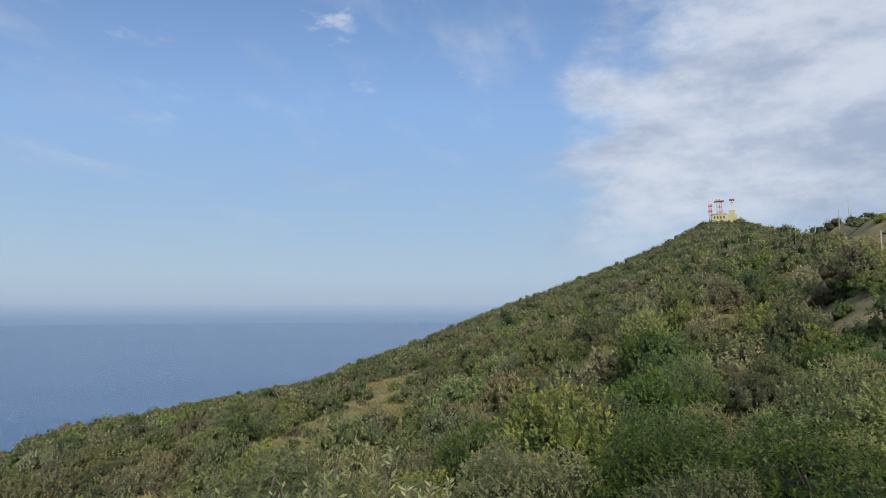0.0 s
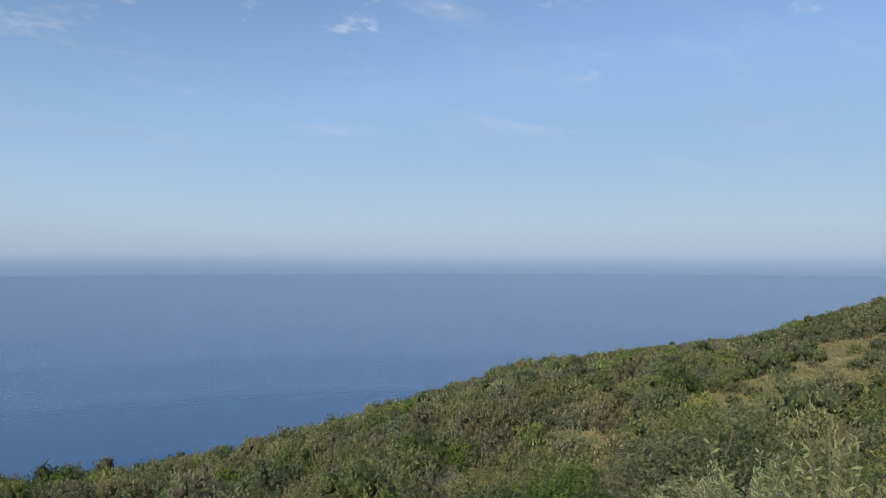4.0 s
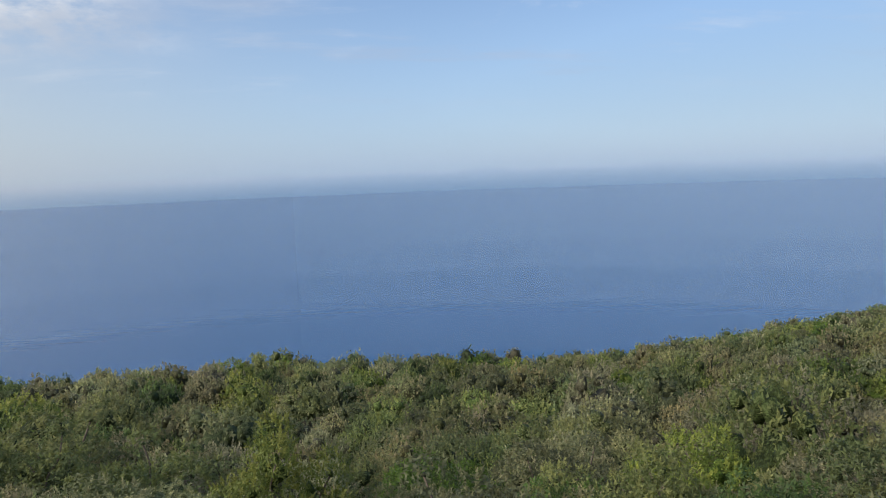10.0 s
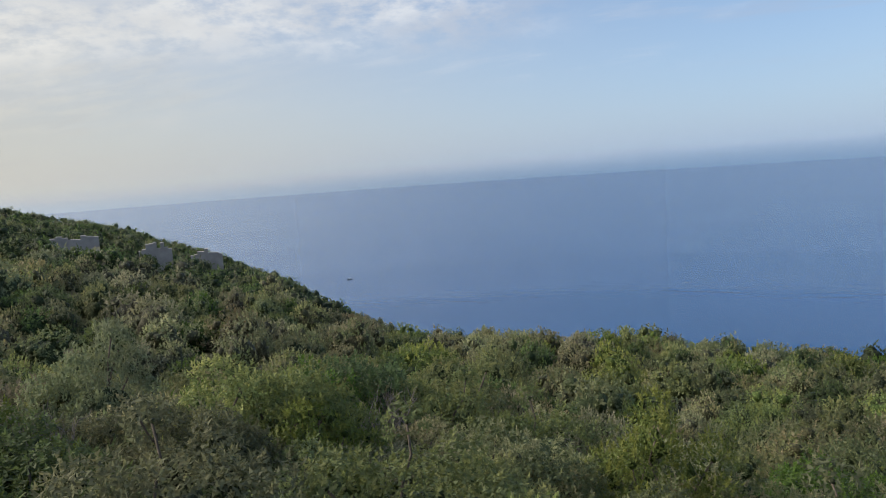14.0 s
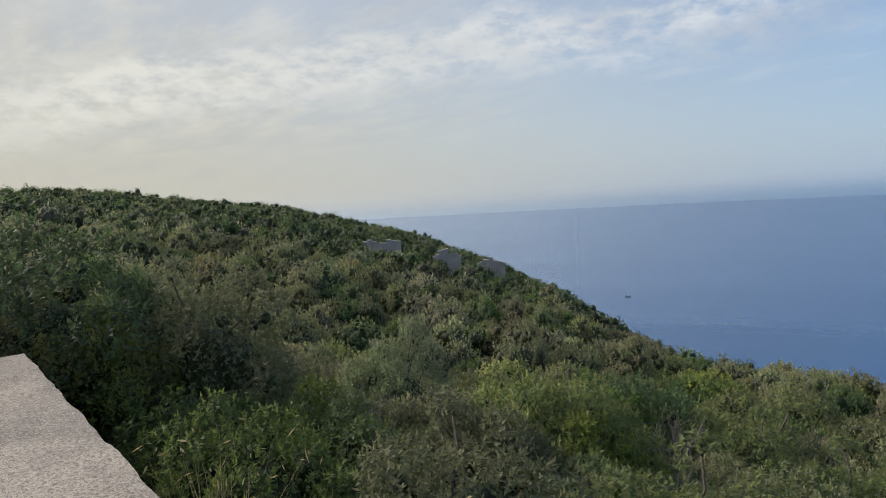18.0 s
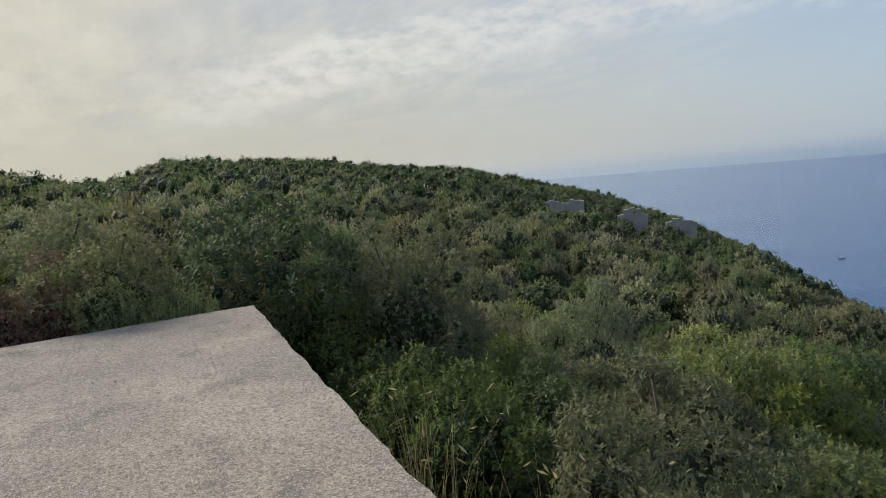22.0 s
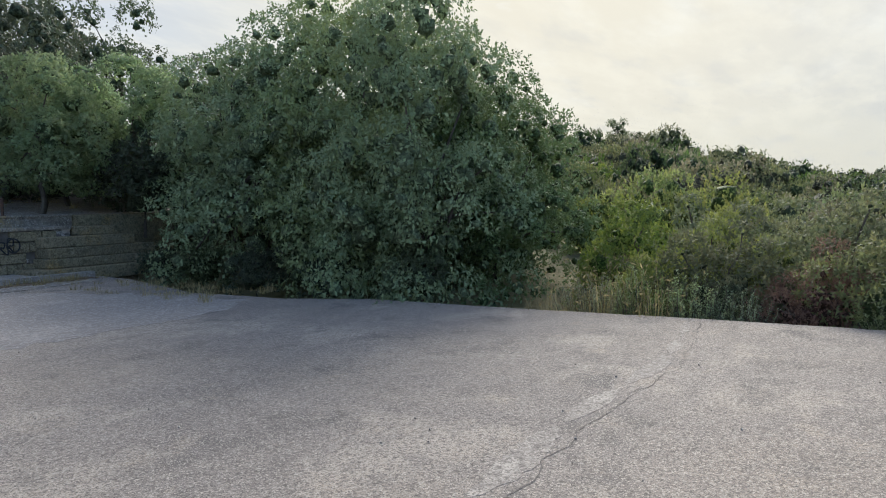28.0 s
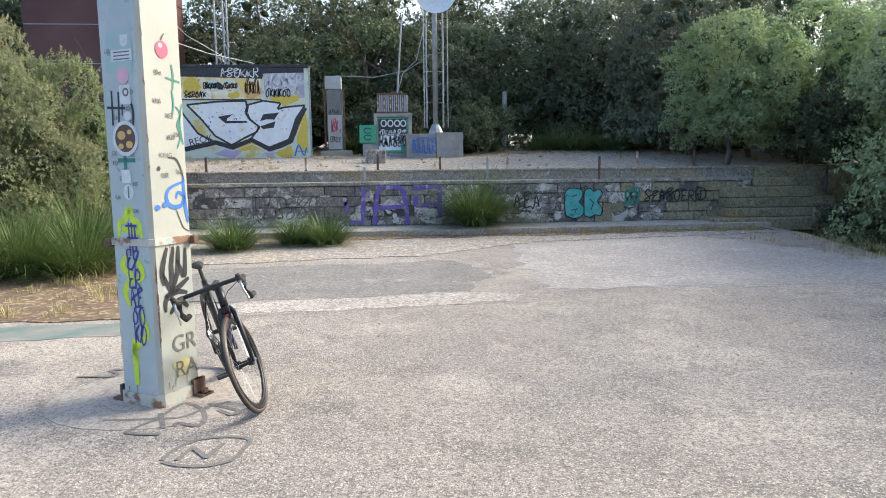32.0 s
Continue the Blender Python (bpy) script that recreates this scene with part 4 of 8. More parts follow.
def make_shoots(seed, height, wide, shoots, leaves, leaf, mat, name, label):
    """A shrub of upright leafy shoots."""
    rng = np.random.default_rng(seed)
    tree = thing(name, Matrix(), label, "shrub", "shrubs at the terrace edge")
    bm = bmesh.new()
    at, out, ups = [], [], []
    for k in range(shoots):
        a, q = rng.uniform(0, math.tau), math.sqrt(rng.uniform(0, 1))
        foot = Vector((math.cos(a) * q * wide * 0.45, math.sin(a) * q * wide * 0.45, 0))
        h = height * rng.uniform(0.62, 1.08) * (1 - 0.25 * q)
        tip = foot + Vector((math.cos(a) * wide * 0.5 * q + rng.normal(0, 0.1), math.sin(a) * wide * 0.5 * q + rng.normal(0, 0.1), h))
        limb(rng, bm, foot, tip, 0.012, 0.003, 0.06)
        for j in range(leaves):
            u = 0.12 + 0.90 * (j / leaves) ** 0.8
            p = foot.lerp(tip, min(u, 1.0))
            d = Vector((rng.normal(), rng.normal(), 0.75)).normalized()
            at.append(p + d * leaf * 0.5)
            out.append(d)
    d, at = np.array(out), np.array(at)
    side = np.cross(d, np.random.default_rng(seed + 1).normal(0, 1, d.shape))
    side /= np.linalg.norm(side, axis=1)[:, None]
    ln = leaf * rng.uniform(0.6, 1.25, (len(at), 1))
    v = np.stack([at - d * ln * 0.5, at + side * ln * 0.13, at + d * ln * 0.5, at - side * ln * 0.13], 1).reshape(-1, 3)
    part("branchwork", bm, BARK, tree, "thin grey stems")
    f = new("foliage", raw_mesh("foliage", v, np.arange(len(v)).reshape(-1, 4), [mat]))
    f.parent = tree
    return tree
# ---- paint strokes ----
def stroke(bm, points, width, m, taper=False, lift=0.0):
    """A flat painted line through 2D points, laid on the plane of m (its xy)."""
    pts = [Vector((*p, lift)) for p in points]
    sides = []
    for i, p in enumerate(pts):
        way = (pts[min(i + 1, len(pts) - 1)] - pts[max(i - 1, 0)]).normalized()
        off = Vector((-way.y, way.x, 0)) * width * (0.5 if not taper else 0.5 * (0.45 + 0.55 * math.sin(math.pi * (i + 0.5) / len(pts))))
        sides.append((bm.verts.new(m @ (p + off)), bm.verts.new(m @ (p - off))))
    for (a, b), (c, d) in zip(sides, sides[1:]):
        bm.faces.new((a, b, d, c))
    return bm


def fill(bm, outline, m, lift=0.0):
    bm.faces.new([bm.verts.new(m @ Vector((*p, lift))) for p in outline])
    return bm


def curve2(points, n=6):
    """A smooth line through 2D points."""
    out = []
    for i in range(len(points) - 1):
        p0, p1, p2, p3 = (Vector(points[min(max(k, 0), len(points) - 1)]) for k in (i - 1, i, i + 1, i + 2))
        for j in range(n):
            u = j / n
            out.append(0.5 * ((2 * p1) + (p2 - p0) * u + (2 * p0 - 5 * p1 + 4 * p2 - p3) * u * u + (3 * p1 - p0 - 3 * p2 + p3) * u ** 3))
    return [tuple(p) for p in out] + [tuple(points[-1])]


def loop2(cx, cy, rx, ry, n=18, start=0.0, turn=math.tau):
    return [(cx + rx * math.cos(start + turn * i / n), cy + ry * math.sin(start + turn * i / n)) for i in range(n + 1)]


GLYPHS = [[(0.1, 0), (0.15, 1), (0.8, 0.9), (0.7, 0.5), (0.2, 0.5), (0.85, 0)], [(0.9, 0.85), (0.5, 1), (0.1, 0.7), (0.7, 0.35), (0.8, 0.1), (0.3, 0), (0.1, 0.2)], [(0.5, 1), (0.1, 0.6), (0.3, 0), (0.8, 0.2), (0.8, 0.8), (0.45, 1)],
          [(0.1, 1), (0.2, 0), (0.3, 0.5), (0.9, 0.95), (0.35, 0.5), (0.9, 0.05)], [(0.9, 1), (0.2, 0.95), (0.25, 0.5), (0.7, 0.55), (0.25, 0.45), (0.2, 0.0), (0.9, 0.05)], [(0.1, 0), (0.4, 1), (0.75, 0.0), (0.6, 0.4), (0.25, 0.4)]]


def scribble(rng, w, h, n=5):
    """An unreadable tag: one running line of letter-like shapes inside w x h."""
    pts = []
    for i in range(n):
        g = GLYPHS[int(rng.integers(0, len(GLYPHS)))]
        k = rng.uniform(0.8, 1.1)
        pts += [((i + x * 0.92 + rng.uniform(-0.05, 0.05)) / n * w, (y * k + rng.uniform(-0.06, 0.06)) * h) for x, y in g]
    return curve2(pts, 3)


def words(text, size, mat, m, parent, name="lettering"):
    cu = bpy.data.curves.new(name, "FONT")
    cu.body, cu.size, cu.align_x, cu.align_y = text, size, "CENTER", "CENTER"
    tmp = new(name, cu)
    me = bpy.data.meshes.new_from_object(tmp)
    bpy.data.objects.remove(tmp)
    me.materials.clear()
    me.materials.append(mat)
    me.transform(m)
    ob = new(name, me)
    ob.parent = parent
    return ob


def paint(name, colour, rough=0.55):
    return material(name, colour, rough, second=tuple(c * 0.78 + 0.03 for c in colour), scale=14, bump=0.05, bump_scale=60)


P_BLACK, P_WHITE = paint("black_paint", (0.02, 0.02, 0.022)), paint("white_paint", (0.72, 0.72, 0.70))
P_BLUE, P_NAVY = paint("blue_paint", (0.03, 0.17, 0.52)), paint("navy_paint", (0.05, 0.05, 0.26))
P_YELLOW, P_LIME, P_PINK = paint("yellow_paint", (0.70, 0.52, 0.06)), paint("lime_paint", (0.62, 0.78, 0.04)), paint("red_paint", (0.75, 0.06, 0.14))
P_GREEN, P_ORANGE, P_GREY = paint("green_paint", (0.05, 0.36, 0.20)), paint("orange_paint", (0.72, 0.42, 0.13)), paint("grey_spray", (0.17, 0.155, 0.145), 0.9)
P_LILAC, P_BROWN, P_SEAGREEN = paint("lilac_paint", (0.50, 0.43, 0.58)), paint("brown_paint", (0.10, 0.05, 0.03)), paint("dark_green_paint", (0.03, 0.22, 0.16))
STEEL_BLUE = material("bluish_painted_steel", (0.50, 0.52, 0.50), 0.5, second=(0.38, 0.42, 0.43), scale=2.2, third=(0.42, 0.50, 0.47), third_scale=1.1, bump=0.08, bump_scale=30, layers=(((0.22, 0.24, 0.28), 14, 0.62, 0.72), ((0.50, 0.52, 0.50), 7, 0.60, 0.70)))
STEEL_CREAM = material("cream_painted_steel", (0.43, 0.42, 0.36), 0.55, second=(0.37, 0.365, 0.31), scale=2.2, third=(0.37, 0.39, 0.345), third_scale=1.3, bump=0.08, bump_scale=30, layers=(((0.40, 0.34, 0.24), 9, 0.66, 0.74),))
RUST = material("rusty_steel", (0.30, 0.16, 0.10), 0.85, second=(0.55, 0.50, 0.43), scale=9, lo=0.45, hi=0.6, bump=0.4, bump_scale=60)
RUST_PALE = material("peeling_cream_on_rust", (0.50, 0.47, 0.40), 0.8, second=(0.26, 0.13, 0.08), scale=7, lo=0.50, hi=0.58, bump=0.4, bump_scale=60, layers=(((0.36, 0.46, 0.42), 5.0, 0.56, 0.62),))
RUST_DARK = material("dark_rusty_iron", (0.09, 0.06, 0.05), 0.85, second=(0.18, 0.10, 0.06), scale=14, bump=0.4, bump_scale=70)
GALV = material("weathered_galvanised_steel", (0.42, 0.43, 0.43), 0.5, 0.6, second=(0.30, 0.31, 0.31), scale=6, bump=0.1, bump_scale=40)
BLOCK = material("grey_concrete_block", (0.33, 0.31, 0.29), 0.9, second=(0.24, 0.22, 0.20), scale=4, third=(0.42, 0.39, 0.34), third_scale=1.2, bump=0.6, bump_scale=40)


# ---- terrace ----
PALE_STRIP = material("worn_pale_screed", (0.47, 0.405, 0.35), 0.9, second=(0.36, 0.31, 0.27), scale=2.2, lo=0.42, hi=0.62, bump=0.5, bump_scale=50, spec=0.3, layers=(((0.60, 0.53, 0.45), 1.2, 0.50, 0.64), ((0.26, 0.23, 0.20), 8.0, 0.56, 0.74)), speckle=((0.68, 0.61, 0.53), (0.2, 0.175, 0.15)), speckle_scale=60)
JOINT = material("mended_joint_mortar", (0.46, 0.405, 0.35), 0.92, second=(0.36, 0.315, 0.275), scale=5.0, bump=0.8, bump_scale=45, spec=0.25, layers=(((0.58, 0.52, 0.45), 3.0, 0.54, 0.66), ((0.27, 0.235, 0.205), 7.0, 0.52, 0.70)), speckle=((0.60, 0.53, 0.46), (0.2, 0.175, 0.15)), speckle_scale=90)
WALL_Y, TIER_Y = 16.9, 17.55


def ragged(points, step=0.12, amp=0.03, seed=1):
    """An outline with chipped, uneven edges."""
    out = []
    for i, a in enumerate(points):
        b = points[(i + 1) % len(points)]
        a, b = Vector(a), Vector(b)
        n = max(1, int((b - a).length / step)) if (b - a).length < 20 else 1
        side = Vector((-(b - a).y, (b - a).x)).normalized()
        for k in range(n):
            p = a.lerp(b, k / n)
            d = amp * (noise.noise(Vector((p.x * 2.3, p.y * 2.3, seed))) + 0.6 * noise.noise(Vector((p.x * 7, p.y * 7, seed + 3))))
            out.append(tuple(p + side * d * (k > 0)))
    return out


def sheet(name, outline, z, mat, label, category, thick=0.05):
    return tagged(part(name, prism(outline, z - thick, z), mat), label, category, kind="structure")


def build_terrace():
    edge = [(-2.3, -1.35), (4.0, -1.42), (9.86, -1.66), (9.56, 2.4), (9.32, 4.4), (9.1, 7.4), (8.5, 8.8), (8.3, 11.0), (9.2, 14.4), (9.4, WALL_Y), (-30, WALL_Y), (-30, 9.5), (-6.2, 7.7), (-5.4, 7.0), (-4.6, 3.0)]
    bm = prism(ragged(edge, 0.09, 0.026), -1.35, 0.0)
    tagged(part("slab", bm, CONCRETE), "worn grey-pink concrete terrace with chipped edges", "terrace", kind="structure")
    # repairs and old surfaces, a few millimetres proud
    sheet("pale_patch", ragged([(-2.6, 7.75), (1.5, 8.1), (1.75, 8.5), (1.1, 8.75), (-2.6, 8.35)], 0.14, 0.17, 4), 0.003, PALE_STRIP, "pale worn strip of screed in the terrace", "paving", 0.02)
    sheet("dark_patch", ragged([(-2.6, 8.36), (1.1, 8.76), (1.7, 10.6), (0.9, 11.6), (-2.8, 11.2), (-3.2, 9.5)], 0.12, 0.24, 6), 0.0025, CONCRETE_DARK, "darker grey worn concrete near the wall", "paving", 0.02)
    sheet("smooth_patch", ragged([(2.0, 8.8), (6.6, 8.55), (8.1, 9.2), (7.9, 11.2), (6.6, 14.4), (2.6, 13.6)], 0.2, 0.3, 8), 0.002, material("smooth_screed", (0.40, 0.35, 0.305), 0.9, spec=0.3, layers=(((0.30, 0.265, 0.24), 1.6, 0.52, 0.70), ((0.54, 0.48, 0.42), 0.8, 0.52, 0.66)), second=(0.33, 0.29, 0.255), scale=0.9, third=(0.42, 0.365, 0.315), third_scale=0.5, bump=0.4, bump_scale=60, speckle=((0.58, 0.53, 0.48), (0.28, 0.255, 0.235)), speckle_scale=48), "smooth light grey screed before the steps", "paving", 0.02)
    sheet("pillar_pad", ragged(loop2(-1.55, 5.2, 0.75, 0.62, 22), 0.15, 0.05, 2), 0.003, material("pad_screed", (0.45, 0.39, 0.33), 0.9, second=(0.44, 0.375, 0.305), scale=2.5, bump=0.4, bump_scale=50, speckle=((0.48, 0.42, 0.355), (0.27, 0.235, 0.205)), speckle_scale=70), "rounded concrete pad under the steel pillar", "paving", 0.02)
    sheet("green_stain", ragged([(-5.2, 6.9), (-2.3, 7.0), (-2.4, 7.6), (-5.2, 7.5)], 0.15, 0.1, 12), 0.004, material("green_stained_concrete", (0.15, 0.21, 0.185), 0.9, second=(0.29, 0.265, 0.235), scale=2.5, spec=0.2, bump=0.4, bump_scale=50), "faded green paint stain on the terrace", "paving", 0.02)
    # the mended joint that crosses the terrace
    line = curve2([(9.3, 2.32), (8.2, 2.15), (7.0, 2.02), (5.85, 2.08), (4.7, 2.13), (3.6, 2.08), (2.2, 2.3), (0.8, 2.5)], 8)
    for k, (q0, q1, wide) in enumerate(((0.2, 7.5, 0.11), (8.6, 13.5, 0.16), (14.2, 22.5, 0.22), (23.6, 31.0, 0.20), (32.0, 41.0, 0.26), (42.5, 54.0, 0.2))):
        mid = [Vector(line[int(q)]).lerp(Vector(line[min(int(q) + 1, len(line) - 1)]), q % 1) for q in np.linspace(q0, q1, 12)]
        ring_ = [(p.x, p.y + wide * 0.5 * math.sin(math.pi * (n + 0.4) / 12)) for n, p in enumerate(mid)] + [(p.x, p.y - wide * 0.5 * math.sin(math.pi * (n + 0.4) / 12)) for n, p in reversed(list(enumerate(mid)))]
        sheet("joint_filler", ragged(ring_, 0.05, 0.07, 30 + k), 0.002 + 0.0001 * k, JOINT, "whitish worn mortar line across the terrace", "paving", 0.02)
    bm = bmesh.new()
    stroke(bm, [(x - 0.05 + 0.03 * noise.noise(Vector((x * 9, 5, 0))), y - 0.17 + 0.09 * noise.noise(Vector((x * 3, 2, 0))) + 0.03 * noise.noise(Vector((x * 14, 8, 0)))) for x, y in curve2(line, 3)], 0.007, Matrix.Translation((0, 0, 0.004)))
    for a in ([(2.0, 8.5), (3.6, 8.75), (5.3, 8.62), (6.2, 8.5), (7.4, 8.9)], [(-1.6, 7.7), (0, 7.86), (1.5, 8.1)]):
        c = curve2(a, 16)
        stroke(bm, [(x + 0.05 * noise.noise(Vector((x * 5, y * 5, 0))), y + 0.06 * noise.noise(Vector((x * 4, y * 4, 4)))) for x, y in c], 0.012, Matrix.Translation((0, 0, 0.009)))
    tagged(part("cracks", bm, material("crack_dirt", (0.17, 0.15, 0.13), 0.95, bump=0)), "dark cracks in the concrete", "paving", kind="structure")
    sheet("gravel_strip", ragged([(-12, 12.3), (-2.8, 11.7), (0.8, 12.2), (3.0, 13.9), (8.8, 14.75), (9.2, WALL_Y), (-12, WALL_Y)], 0.2, 0.2, 14), 0.012, GRAVEL, "pale gravel and litter along the wall foot", "paving", 0.03)
    sheet("dirt_patch", ragged([(-12, 7.7), (-2.75, 7.72), (-2.9, 9.2), (-3.4, 11.4), (-3.2, 12.2), (-12, 12.4)], 0.2, 0.12, 17), 0.010, DIRT, "brown dirt with dry grass beside the terrace", "ground", 0.08)
    sheet("kerb", ragged([(-12, 15.55), (2.4, 15.45), (9.2, 15.75), (9.2, WALL_Y), (-12, WALL_Y)], 0.3, 0.05, 21), 0.13, CONCRETE_PALE, "low concrete ledge along the foot of the wall", "kerb", 0.2)
    sheet("ledge_litter", ragged([(-12, 14.9), (-2.0, 14.8), (4.0, 15.0), (9.0, 15.3), (9.0, 15.72), (2.4, 15.46), (-12, 15.56)], 0.16, 0.22, 33), 0.02, DIRT, "brown dirt and leaf litter along the ledge", "ground", 0.04)
    bm = bmesh.new()
    bmesh.ops.create_grid(bm, x_segments=60, y_segments=40, size=1)
    for v in bm.verts:
        x, y = v.co.x * 45, 17.9 + (v.co.y + 1) * 25
        v.co = Vector((x, y, 1.42 + min(y - 17.9, 8) * 0.085 + max(0, y - 26) * 0.04 + 0.05 * noise.noise(Vector((x * 0.4, y * 0.4, 0)))))
    tagged(part("upper_terrace", bm, GRAVEL, smooth=True), "pale gravel upper terrace with dry grass", "ground", kind="structure")


def upper_z(x, y):
    return 1.42 + min(y - 17.9, 8) * 0.085 + max(0, y - 26) * 0.04 + 0.05 * noise.noise(Vector((x * 0.4, y * 0.4, 0)))


build_terrace()
# ---- steel pillar ----
def build_pillar():
    col = thing("pillar", pose(-1.537, 5.185, 0, 0, 0, -28.6), "cream and blue-grey steel pillar covered in tags and stickers", "pillar")
    s, c = 0.18, 0.026
    # four sheet faces, corner strips between them
    part("face_panel", box(-s + c, s - c, -s, -s + 0.02, 0.07, 6.0), STEEL_BLUE, col, "bluish weathered steel face")
    part("face_panel", box(s - 0.02, s, -s + c, s - c, 0.07, 6.0), STEEL_CREAM, col, "cream painted steel face")
    part("face_panel", box(-s + c, s - c, s - 0.02, s, 0.07, 6.0), STEEL_CREAM, col, "cream painted steel face")
    part("face_panel", box(-s, -s + 0.02, -s + c, s - c, 0.07, 6.0), STEEL_BLUE, col, "bluish weathered steel face")
    for sx, sy in ((1, -1), (1, 1), (-1, 1), (-1, -1)):
        a = [(sx * (s - c), sy * s), (sx * s, sy * (s - c)), (sx * (s - 0.02), sy * (s - c - 0.01)), (sx * (s - c - 0.01), sy * (s - 0.02))]
        part("corner_strip", prism(a if sx * sy < 0 else a[::-1], 0.07, 6.0), STEEL_CREAM, col, "pale folded steel corner")
    oc = lambda q, k: [(q - k, -q), (q, -q + k), (q, q - k), (q - k, q), (-q + k, q), (-q, q - k), (-q, -q + k), (-q + k, -q)]
    part("base_band", prism(oc(s + 0.012, c + 0.004), 0.0, 0.085), RUST_PALE, col, "peeling rusty base band")
    part("collar_band", prism(oc(s + 0.014, c + 0.004), 1.09, 1.135), RUST_PALE, col, "rusty steel collar")
    for x, y in ((s + 0.05, s - 0.05), (-s - 0.05, -s + 0.05), (s + 0.05, -s + 0.33)):
        bm = box(x - 0.05, x + 0.05, y - 0.045, y + 0.045, 0, 0.02)
        box(x - 0.035 * (1 if x > 0 else -1) - 0.012, x - 0.035 * (1 if x > 0 else -1) + 0.012, y - 0.045, y + 0.045, 0.02, 0.12, bm=bm)
        rod((x + 0.02, y, 0.02), (x + 0.02, y, 0.05), 0.016, seg=6, bm=bm)
        part("anchor_bracket", bm, RUST_DARK, col, "rusted anchor bracket")
    for x, y in ((s + 0.02, s - 0.02), (-s - 0.02, -s + 0.0)):
        part("collar_lug", box(x - 0.03, x + 0.03, y - 0.02, y + 0.02, 1.075, 1.13, 0.004), RUST_DARK, col)
    front = pose(0, -s - 0.003, 0, 90, 0, 0)      # x to the right, y up, on the blue face
    right = pose(s + 0.003, 0, 0, 90, 0, 90)      # on the cream face
    rng = np.random.default_rng(5)

    def mark(name, mat, face, *lines, width=0.02, taper=True, lift=0.0):
        bm = bmesh.new()
        for ln in lines:
            stroke(bm, ln, width, face, taper, lift)
        return part(name, bm, mat, col)

    def sticker(mat, face, outline, lift=0.001, name="sticker"):
        return part(name, fill(bmesh.new(), outline, face, lift), mat, col)

    # blue face: stickers above, tags below
    lime = [curve2([(-0.05, 1.02), (-0.09, 0.95), (-0.02, 0.88), (-0.08, 0.78), (-0.05, 0.68)]), curve2([(0.05, 1.0), (0.08, 0.9), (0.0, 0.84)]),
            curve2([(0.06, 0.64), (0.09, 0.5), (0.03, 0.44), (-0.04, 0.38), (0.0, 0.32)]), [(-0.03, 0.46), (-0.03, 0.34), (-0.028, 0.14)]]
    mark("lime_spray", P_LIME, front, *lime, width=0.052)
    mark("lime_spray", P_LIME, front, curve2([(-0.1, 1.14), (-0.09, 1.24), (-0.04, 1.26), (0.0, 1.33), (0.03, 1.26), (0.08, 1.24), (0.1, 1.14)]), curve2([(-0.07, 1.2), (0.08, 1.18)]), width=0.05)
    mark("violet_tag", P_NAVY, front, *[[(x * 0.12 - 0.05 + 0.006 * k, 0.93 - 0.125 * k + y * 0.13) for x, y in scribble(rng, 1.0, 1.0, 2)] for k in range(5)], width=0.016, lift=0.001)
    mark("violet_drip", P_NAVY, front, [(-0.01, 1.24), (-0.01, 1.02)], [(0.015, 1.24), (0.015, 1.04)], [(0.04, 1.23), (0.045, 1.06)], [(-0.04, 1.22), (0.06, 1.22)], [(-0.03, 1.14), (0.07, 1.14)], width=0.014, lift=0.001, taper=False)
    mark("black_tag", P_BLACK, front, [(-0.08, 2.09), (-0.085, 1.87)], [(-0.02, 2.08), (-0.03, 1.88)], [(-0.13, 1.985), (0.03, 1.975)], curve2([(0.0, 1.93), (0.02, 2.03), (0.09, 1.99), (0.085, 1.86), (0.01, 1.86)]), width=0.019)
    sticker(P_WHITE, front, loop2(0.015, 1.785, 0.112, 0.112, 28)[:-1], 0.001)
    sticker(P_BROWN, front, loop2(0.015, 1.785, 0.088, 0.088, 28)[:-1], 0.002)
    for cx, cy, a in ((-0.015, 1.805, 0.036), (0.05, 1.745, 0.03), (0.055, 1.825, 0.02), (-0.025, 1.735, 0.024)):
        sticker(P_ORANGE, front, loop2(cx, cy, a, a * 0.8, 12)[:-1], 0.003, "sticker_print")
    sticker(P_WHITE, front, [(-0.01, 2.0), (0.085, 2.0), (0.085, 2.12), (-0.01, 2.12)])
    mark("sticker_print", P_GREY, front, loop2(0.045, 2.075, 0.022, 0.022, 10), width=0.012, lift=0.002, taper=False)
    sticker(paint("pink_paper", (0.75, 0.42, 0.48)), front, loop2(0.03, 2.18, 0.05, 0.055, 16)[:-1])
    sticker(P_WHITE, front, [(-0.06, 2.27), (0.12, 2.27), (0.12, 2.34), (-0.06, 2.34)])
    mark("sticker_print", P_GREY, front, *[[(-0.04, 2.325 - 0.022 * k), (0.10, 2.325 - 0.022 * k)] for k in range(3)], width=0.008, lift=0.002, taper=False)
    sticker(P_WHITE, front, [(0.025, 2.37), (0.055, 2.355), (0.09, 2.37), (0.09, 2.43), (0.025, 2.43)])
    mark("green_cross", P_SEAGREEN, front, [(0.0, 1.69), (0.0, 1.57)], [(-0.065, 1.645), (0.09, 1.645)], width=0.027, taper=False)
    sticker(P_WHITE, front, [(-0.04, 1.50), (0.04, 1.50), (0.04, 1.585), (-0.04, 1.585)])
    sticker(P_WHITE, front, loop2(0.012, 1.44, 0.045, 0.05, 16)[:-1])
    mark("sticker_print", P_SEAGREEN, front, [(0.012, 1.48), (0.012, 1.40)], width=0.012, lift=0.002, taper=False)
    sticker(P_WHITE, front, loop2(0.05, 1.925, 0.034, 0.03, 14)[:-1], 0.002)
    for k in range(22):
        x, z = rng.uniform(-0.12, 0.08), rng.uniform(1.3, 2.4)
